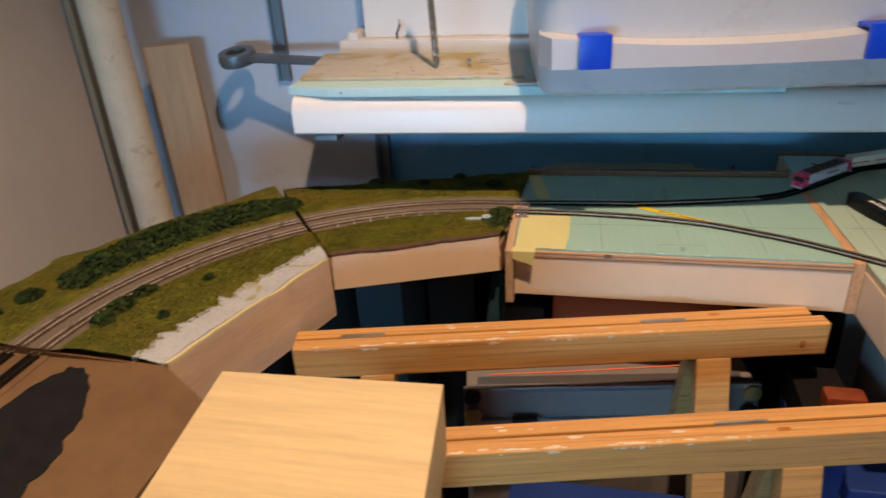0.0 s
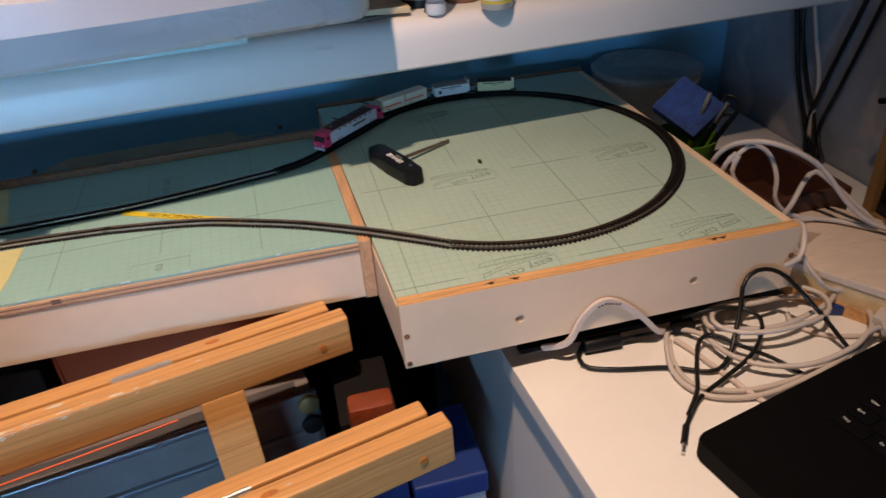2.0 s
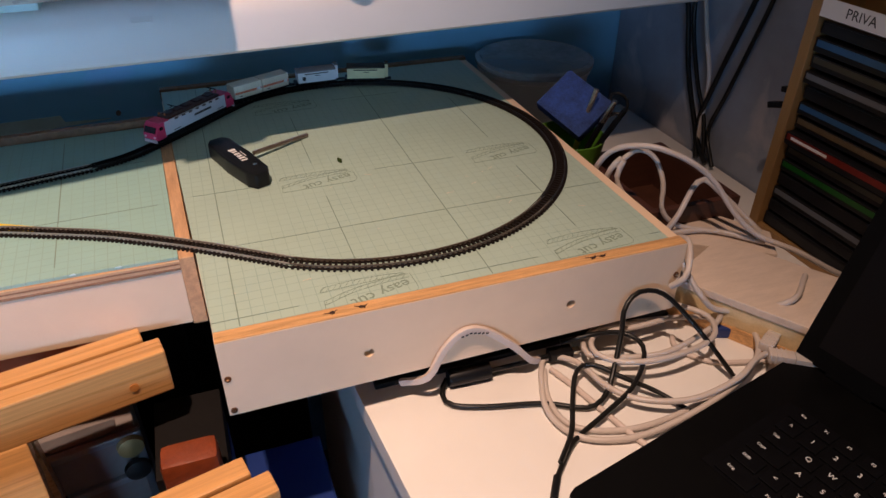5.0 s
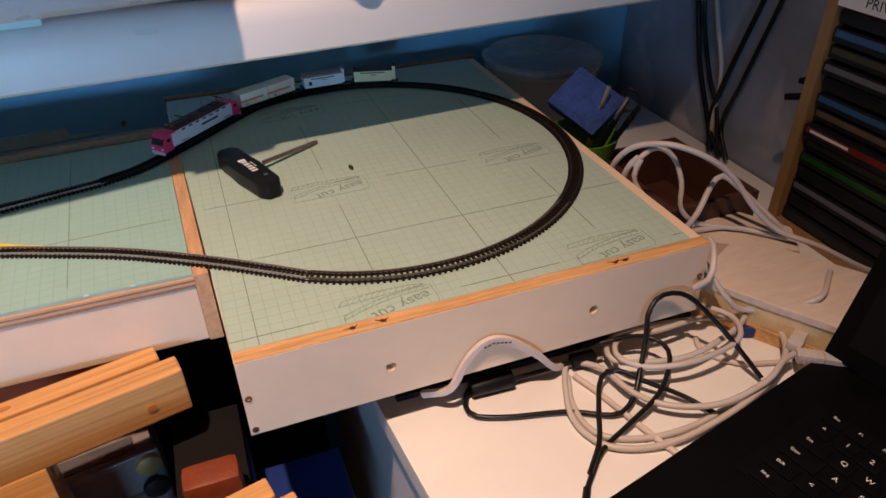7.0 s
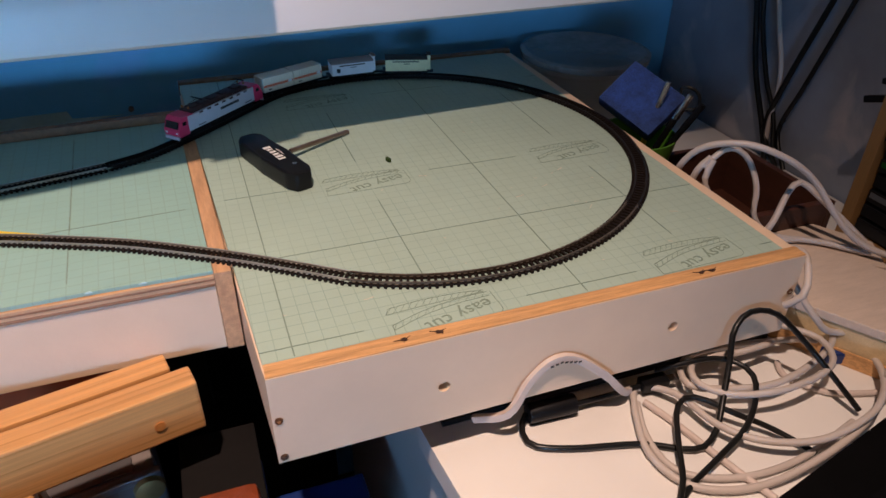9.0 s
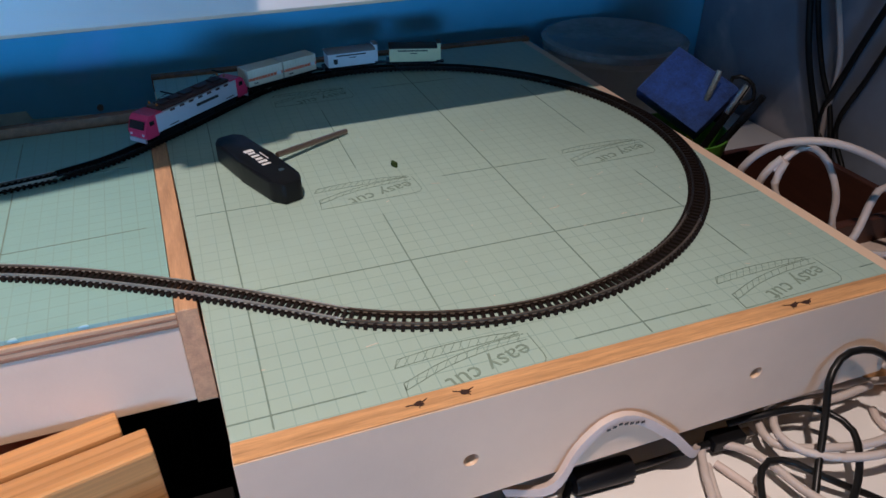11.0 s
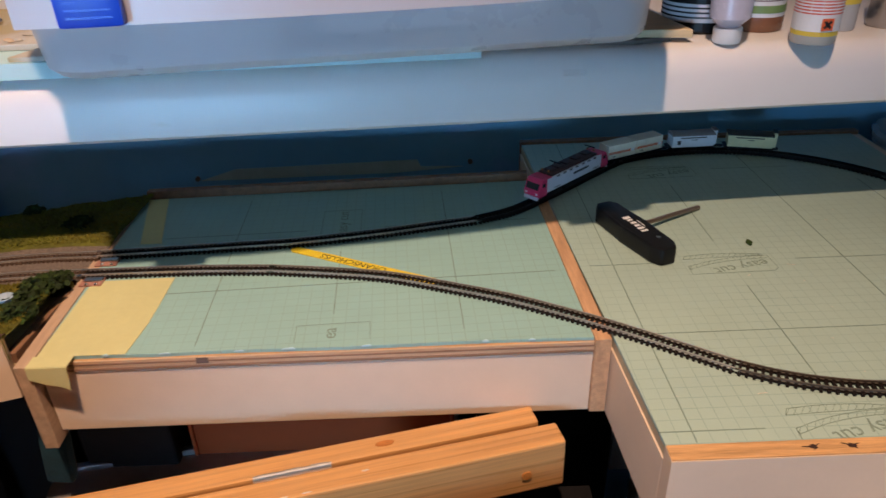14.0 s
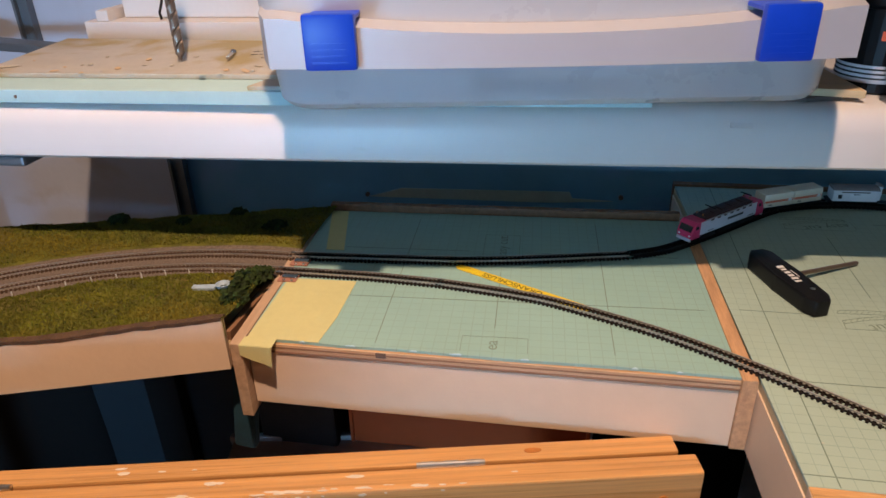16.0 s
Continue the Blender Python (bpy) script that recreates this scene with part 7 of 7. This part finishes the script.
for k in range(7):
    part("printed_bar", box(-0.0012, 0.0012, -0.0001, 0.0001, -0.0008, 0.0008, 0, Matrix.Translation((0.167 + k * 0.0036, -0.2296, 0.7600 - abs(k - 2) * 0.0009))), "ink", st)

# cables hanging down the right-hand wall
for c, pts, r, mt in (("black cable hanging down the pale wall", [(0.655, 0.205, 0.93), (0.655, 0.178, 0.885), (0.655, 0.149, 0.80), (0.654, 0.110, 0.73), (0.640, 0.080, 0.70)], 0.0036, "cable_black"),
                      ("black cable hanging down the pale wall", [(0.657, 0.172, 0.93), (0.657, 0.160, 0.86), (0.657, 0.128, 0.79), (0.656, 0.100, 0.75), (0.645, 0.070, 0.698)], 0.003, "cable_black"),
                      ("black cable running down across the pale wall", [(0.655, 0.030, 1.02), (0.655, 0.058, 0.914), (0.655, 0.093, 0.80), (0.653, 0.105, 0.73), (0.642, 0.062, 0.698)], 0.0036, "cable_black"),
                      ("black cable running down beside another", [(0.658, 0.010, 1.02), (0.658, 0.035, 0.914), (0.658, 0.068, 0.80), (0.656, 0.085, 0.735), (0.646, 0.052, 0.698)], 0.003, "cable_black"),
                      ("white cable hanging between black ones", [(0.657, 0.160, 0.93), (0.657, 0.132, 0.86), (0.656, 0.106, 0.80), (0.655, 0.102, 0.74), (0.648, 0.09, 0.697)], 0.003, "cable_white")):
    cable("hanging_cable", pts, r, mt, label=c, category="cable", group="cables on the wall")

# ---- case rack on the right ----
rk = thing("case_rack", (0.63, -0.17, DZ), "wooden media rack half full of plastic cases", "rack")
RXF, RY1 = 0.598, -0.078
part("side_panel", box(RXF, 0.660, RY1 - 0.013, RY1, DZ + 0.0003, 1.12, 0.001), "rack_wood", rk)
part("side_panel", box(RXF, 0.660, RY1 - 0.177, RY1 - 0.164, DZ + 0.0003, 1.12, 0.001), "rack_wood", rk)
part("back_panel", box(0.655, 0.660, RY1 - 0.1638, RY1 - 0.0132, DZ + 0.0003, 1.12), "rack_wood", rk)
part("base", box(RXF + 0.002, 0.6548, RY1 - 0.1638, RY1 - 0.0132, DZ + 0.0003, DZ + 0.010), "rack_wood", rk)
cols = ["case_dark", "case_dark", "case_grey", "case_dark", "case_green", "case_olive", "case_red", "case_tan", "case_blue", "case_dark", "case_grey", "case_olive", "case_blue", "case_dark"]
z = DZ + 0.012
rnd = random.Random(5)
for k, c in enumerate(cols):
    h = 0.0125 + 0.0015 * (k % 3 == 0)
    cs = thing("media_case", (0.63, -0.17, z), "plastic media case lying in the rack", "media case", "cases in the rack")
    x0 = RXF + rnd.uniform(0.001, 0.010)
    part("shell", box(x0, 0.654, RY1 - 0.162, RY1 - 0.015, z, z + h, 0.0008), "case_dark", cs)
    part("spine", box(x0 - 0.0006, x0 - 0.0001, RY1 - 0.158, RY1 - 0.018, z + (h * 0.42 if c != "case_dark" else 0.0015), z + h - 0.0015, 0), c, cs)
    if c == "case_red":
        part("title_bar", box(x0 - 0.0010, x0 - 0.0007, RY1 - 0.06 - rnd.uniform(0, 0.03), RY1 - 0.024, z + h * 0.55, z + h * 0.76, 0), "ink_white", cs)
    part("rack_groove", box(RXF + 0.0145, 0.6545, RY1 - 0.1636, RY1 - 0.0134, z - 0.0012, z - 0.0002), "near_black", cs)
    z += h + 0.0040
sn = thing("rack_sign", (RXF, -0.16, z), "white card sign with black capitals on the rack", "sign")
part("card", box(RXF - 0.0012, RXF, RY1 - 0.160, RY1 - 0.014, z + 0.001, z + 0.019), "white_card", sn)
writing("lettering", "PRIVA", 0.0135, Matrix.Translation((RXF - 0.0014, RY1 - 0.062, z + 0.010)) @ pose(0, 0, 0, 90, 0, -90), "ink", sn)
cp = thing("black_clamp", (0.61, RY1 + 0.006, 0.83), "small black clamp fixed to the rack side", "clamp")
part("jaw", box(-0.004, 0.004, 0.0, 0.026, -0.0035, 0.0035, 0.001, Matrix.Translation((0.607, RY1 + 0.0005, 0.842)) @ pose(0, 0, 0, -20, 0, 0)), "plast_black", cp)
part("jaw", box(-0.004, 0.004, 0.0, 0.012, -0.003, 0.003, 0.001, Matrix.Translation((0.607, RY1 + 0.0005, 0.858)) @ pose(0, 0, 0, -8, 0, 0)), "plast_black", cp)

# ---- laptop ----
lm = Matrix.Translation((0.194, -0.360, DZ + 0.0015)) @ pose(0, 0, 0, 0, 0, math.degrees(math.atan2(0.067, 0.290)))
lt = thing("laptop", lm, "open black laptop with white key legends on the desk", "laptop")
LW, LD = 0.375, 0.280
part("base", prism(rounded(0, LD, -LW, 0, 0.010), 0.0, 0.0185, 0.002), "lap", lt, smooth=True).data.transform(lm)
part("keyboard_well", box(0.107, 0.215, -LW + 0.03, -0.032, 0.0187, 0.0190, 0, lm), "keycap", lt)
for x in (0.03, LD - 0.03):
    for y in (-0.03, -LW + 0.03):
        part("rubber_foot", cyl(0.006, -0.0014, -0.0001, lm @ Matrix.Translation((x, y, 0)), 12), "plast_black", lt)
rows = ["Strg|Fn||Alt|", "Shift|<|Y|X|C|V|B|N|M", "Caps|A|S|D|F|G|H|J|K", "Tab|Q|W|E|R|T|Z|U|I", "^|1|2|3|4|5|6|7|8", "Esc|F1|F2|F3|F4|F5|F6|F7|F8"]
start = [0.030, 0.023, 0.030, 0.026, 0.018, 0.018]
for r, line in enumerate(rows):
    y = -0.041
    x = 0.117 + r * 0.0180
    for k, text in enumerate(line.split("|")):
        w = start[r] if k == 0 else 0.0175
        if r == 0 and k == 3:
            w = 0.020
        if r == 0 and k == 4:
            w = 0.09
        c = part("key", box(x - 0.0076, x + 0.0076, y - w + 0.0008, y - 0.0008, 0.0191, 0.0208, 0.0006, lm), "keycap", lt)
        if text:
            size = 0.0062 if len(text) == 1 else 0.0038
            writing("legend", text, size, lm @ Matrix.Translation((x + 0.0015, y - min(w, 0.017) / 2, 0.0209)) @ pose(0, 0, 0, 0, 0, -90), "ink_white", c, 0.0001)
        y -= w + 0.0012
part("touchpad", box(0.015, 0.088, -0.245, -0.130, 0.0186, 0.0189, 0, lm), "screen", lt)
sm = lm @ Matrix.Translation((LD - 0.008, 0, 0.0190)) @ pose(0, 0, 0, 0, 20, 0)
scr = part("screen_lid", box(-0.0045, 0.0045, -LW, 0, 0.001, 0.235, 0.002, sm), "lap", lt, smooth=True)
part("display", box(-0.0053, -0.0047, -LW + 0.015, -0.015, 0.018, 0.222, 0, sm), "screen", scr)
for y in (-0.05, -LW + 0.05):
    part("hinge", cyl(0.006, -0.02, 0.02, lm @ Matrix.Translation((LD - 0.006, y, 0.0195)) @ pose(0, 0, 0, 90, 0, 0), 14), "lap", lt)

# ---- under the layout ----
# made-up block: the shade under the layout is put into its near-black colour
cab = thing("dark_backdrop", (-0.3, 0.2, 0), "near-black block added for the shade under the layout", "cabinet")
part("backdrop_block", box(-0.775, 0.078, 0.185, 0.304, 0.0, 0.715, 0.002), "near_black", cab)
part("backdrop_foot", box(-0.775, 0.078, 0.178, 0.1848, 0.0, 0.08, 0.002), "near_black", cab)
om = Matrix.Translation((0, 0, 0.001)) @ pose(0, 0, 0, -2, 0, 0)
osc = thing("orange_screen", (-0.27, -0.014, 0), "dull orange panel standing under the board", "panel")
part("panel", box(-0.396, -0.144, -0.018, -0.010, 0.0, 0.696, 0.001, om), "orange", osc)
for n, b in (("edge_strip", (-0.400, -0.3962, 0.0, 0.700)), ("edge_strip", (-0.1438, -0.14, 0.0, 0.700)), ("top_strip", (-0.396, -0.144, 0.6962, 0.700))):
    part(n, box(b[0], b[1], -0.020, -0.008, b[2], b[3], 0.001, om), "orange", osc)
solid("dark_carton", box(-0.500, -0.412, -0.01, 0.09, 0.0, 0.655, 0.003), "black_paint", "dark carton standing under the board", "carton")
bg = thing("plastic_bag", (-0.62, 0.0, 0), "dark blue glossy plastic bag hanging under the module", "bag")
v, f = [], []
for i in range(17):
    for j in range(13):
        x = -0.72 + 0.195 * i / 16
        z = 0.35 + 0.36 * j / 12
        v.append(Vector((x, 0.015 + 0.008 * noise.noise(Vector((x * 9, z * 5, 1))) , z)))
for i in range(16):
    for j in range(12):
        f.append((i * 13 + j, (i + 1) * 13 + j, (i + 1) * 13 + j + 1, i * 13 + j + 1))
o = len(v)
v += [p + Vector((0, 0.012, 0)) for p in v]
f += [tuple(o + i for i in q[::-1]) for q in f]
part("bag_front", (v, [], f), "bag", bg, smooth=True)
# black form added to fill the near-black area under the module
bk = thing("black_bulk", (-0.86, 0.0, 0), "black crumpled bulk added under the corner module", "bag")
v, f = [], []
for i in range(25):
    for j in range(15):
        a = 3.1416 * i / 24
        z = 0.70 * j / 14
        w = 1 + 0.10 * noise.noise(Vector((a * 2.2, z * 7, 3))) - 0.12 * (j / 14) ** 3
        v.append(Vector((-0.875 - 0.170 * w * math.cos(a), 0.060 - 0.055 * w * math.sin(a), z)))
for i in range(24):
    for j in range(14):
        f.append((i * 15 + j, (i + 1) * 15 + j, (i + 1) * 15 + j + 1, i * 15 + j + 1))
f += [tuple(i * 15 + 14 for i in range(25)), tuple(i * 15 for i in range(25))[::-1], tuple(range(15)) + tuple(24 * 15 + j for j in range(14, -1, -1))]
part("bulk_skin", (v, [], f), "near_black", bk, smooth=True)
cloth = solid("teal_glove", box(-0.012, 0.012, -0.006, 0.006, -0.05, 0.05, 0.005, pose(-0.474, -0.075, 0.700, 0, 8, 0)), "teal_cloth", "teal cloth rag tucked under the board corner", "cloth", smooth=True)

# aluminium case between the trestles
ca = math.degrees(math.atan2(0.068, 0.402))
cmx = Matrix.Translation((-0.513, -0.152, 0.0)) @ pose(0, 0, 0, 0, 0, ca)
CL, CT = 0.408, 0.600
al = thing("tool_case", cmx, "aluminium tool case with metal edges and latches", "tool case")
part("case_body", box(0.004, CL - 0.004, 0.004, 0.136, 0.20, CT - 0.004, 0.002, cmx), "alu_panel", al)
for y in (0.0, 0.136):
    for z in (0.20, CT - 0.062, CT - 0.006):
        part("edge_profile", box(0.0, CL, y - 0.002, y + 0.006, z, z + 0.008, 0.002, cmx), "alu", al, "bright aluminium edge")
for x in (0.0, CL - 0.008):
    for y in (-0.0025, 0.1365):
        part("edge_profile", box(x, x + 0.008, y, y + 0.006, 0.2085, CT - 0.0065, 0.002, cmx), "alu", al)
for x in (0.012, CL - 0.012):
    for z in (CT - 0.012, CT - 0.045):
        part("corner_cap", lathe([(0.013, 0.0), (0.012, 0.005), (0.005, 0.0075)], cmx @ Matrix.Translation((x, -0.0026, z)) @ pose(0, 0, 0, 90, 0, 0), 18), "brass" if (x < 0.1) == (z < CT - 0.04) else "rail_dark", al, smooth=True)
for x in (0.085, CL - 0.095):
    lk = part("latch", box(x - 0.018, x + 0.018, -0.012, -0.0026, CT - 0.090, CT - 0.045, 0.003, cmx), "rail_dark", al, "dark metal latch", smooth=True)
    for k in (-0.009, 0.009):
        part("latch_stud", cyl(0.0055, 0, 0.006, cmx @ Matrix.Translation((x + k, -0.0122, CT - 0.066)) @ pose(0, 0, 0, 90, 0, 0), 14), "metal", lk)
part("top_strip", box(0.02, CL - 0.02, 0.012, 0.030, CT - 0.0038, CT - 0.0012, 0.0005, cmx), "alu", al)
solid("case_stand", box(0.01, CL - 0.01, 0.0, 0.14, 0.0, 0.1998, 0.004, cmx), "near_black", "dark crate under the tool case", "crate")
bmx = Matrix.Translation((-0.700, -0.2590, -0.0065)) @ pose(0, 0, 0, 0, 0, math.degrees(math.atan2(0.137, 0.633)))
cable("orange_cable", [bmx @ Vector((0.24, -0.0250, 0.6965)), bmx @ Vector((0.34, -0.0255, 0.6960)), bmx @ Vector((0.47, -0.0250, 0.6970))], 0.0010, "orange_stripe", label="orange cord clipped under the trestle beam", category="cable")

lx = thing("blue_box", (-0.02, -0.19, 0), "blue lidded cardboard box under the desk edge", "box", "boxes on the floor")
part("body", box(-0.022, 0.056, -0.205, -0.10, 0.0, 0.510, 0.002), "pale_box", lx)
part("lid", box(-0.025, 0.059, -0.208, -0.096, 0.5103, 0.542, 0.003), "blue_box", lx)
writing("lettering", "READY", 0.014, Matrix.Translation((0.018, -0.2056, 0.492)) @ pose(0, 0, 0, 90, 0, 0), "wagon_grey", lx)
lx = thing("dark_carton", (-0.06, -0.15, 0), "black carton standing beside the tool case", "carton", "boxes on the floor")
part("body", box(-0.090, -0.029, -0.195, -0.10, 0.0, 0.60, 0.002), "blue_box", lx)
part("flap", box(-0.089, -0.030, -0.194, -0.101, 0.6003, 0.646, 0.001), "near_black", lx)
solid("leather_pouch", box(-0.079, -0.034, -0.222, -0.1955, 0.638, 0.688, 0.007), "leather", "reddish brown leather pouch hung on the black carton", "pouch", smooth=True)
lx = thing("pale_box", (-0.3, -0.27, 0), "pale grey cardboard box with a blue lid", "box", "boxes on the floor")
part("body", box(-0.44, -0.20, -0.30, -0.185, 0.0, 0.45, 0.003), "pale_box", lx)
part("lid", box(-0.443, -0.197, -0.303, -0.182, 0.4503, 0.478, 0.003), "blue_box", lx)
cable("grey_cable", [(-0.36, -0.31, 0.47), (-0.34, -0.313, 0.485), (-0.30, -0.314, 0.47), (-0.28, -0.312, 0.42), (-0.27, -0.312, 0.30)], 0.004, "cable_white", label="pale cord hanging over the cardboard box", category="cable")
lx = thing("white_box", (-0.08, -0.27, 0), "white cardboard box with blue rim", "box", "boxes on the floor")
part("body", box(-0.15, 0.03, -0.36, -0.225, 0.0, 0.43, 0.003), "pale_box", lx)
part("lid", box(-0.153, 0.033, -0.363, -0.222, 0.4303, 0.452, 0.003), "blue_box", lx)
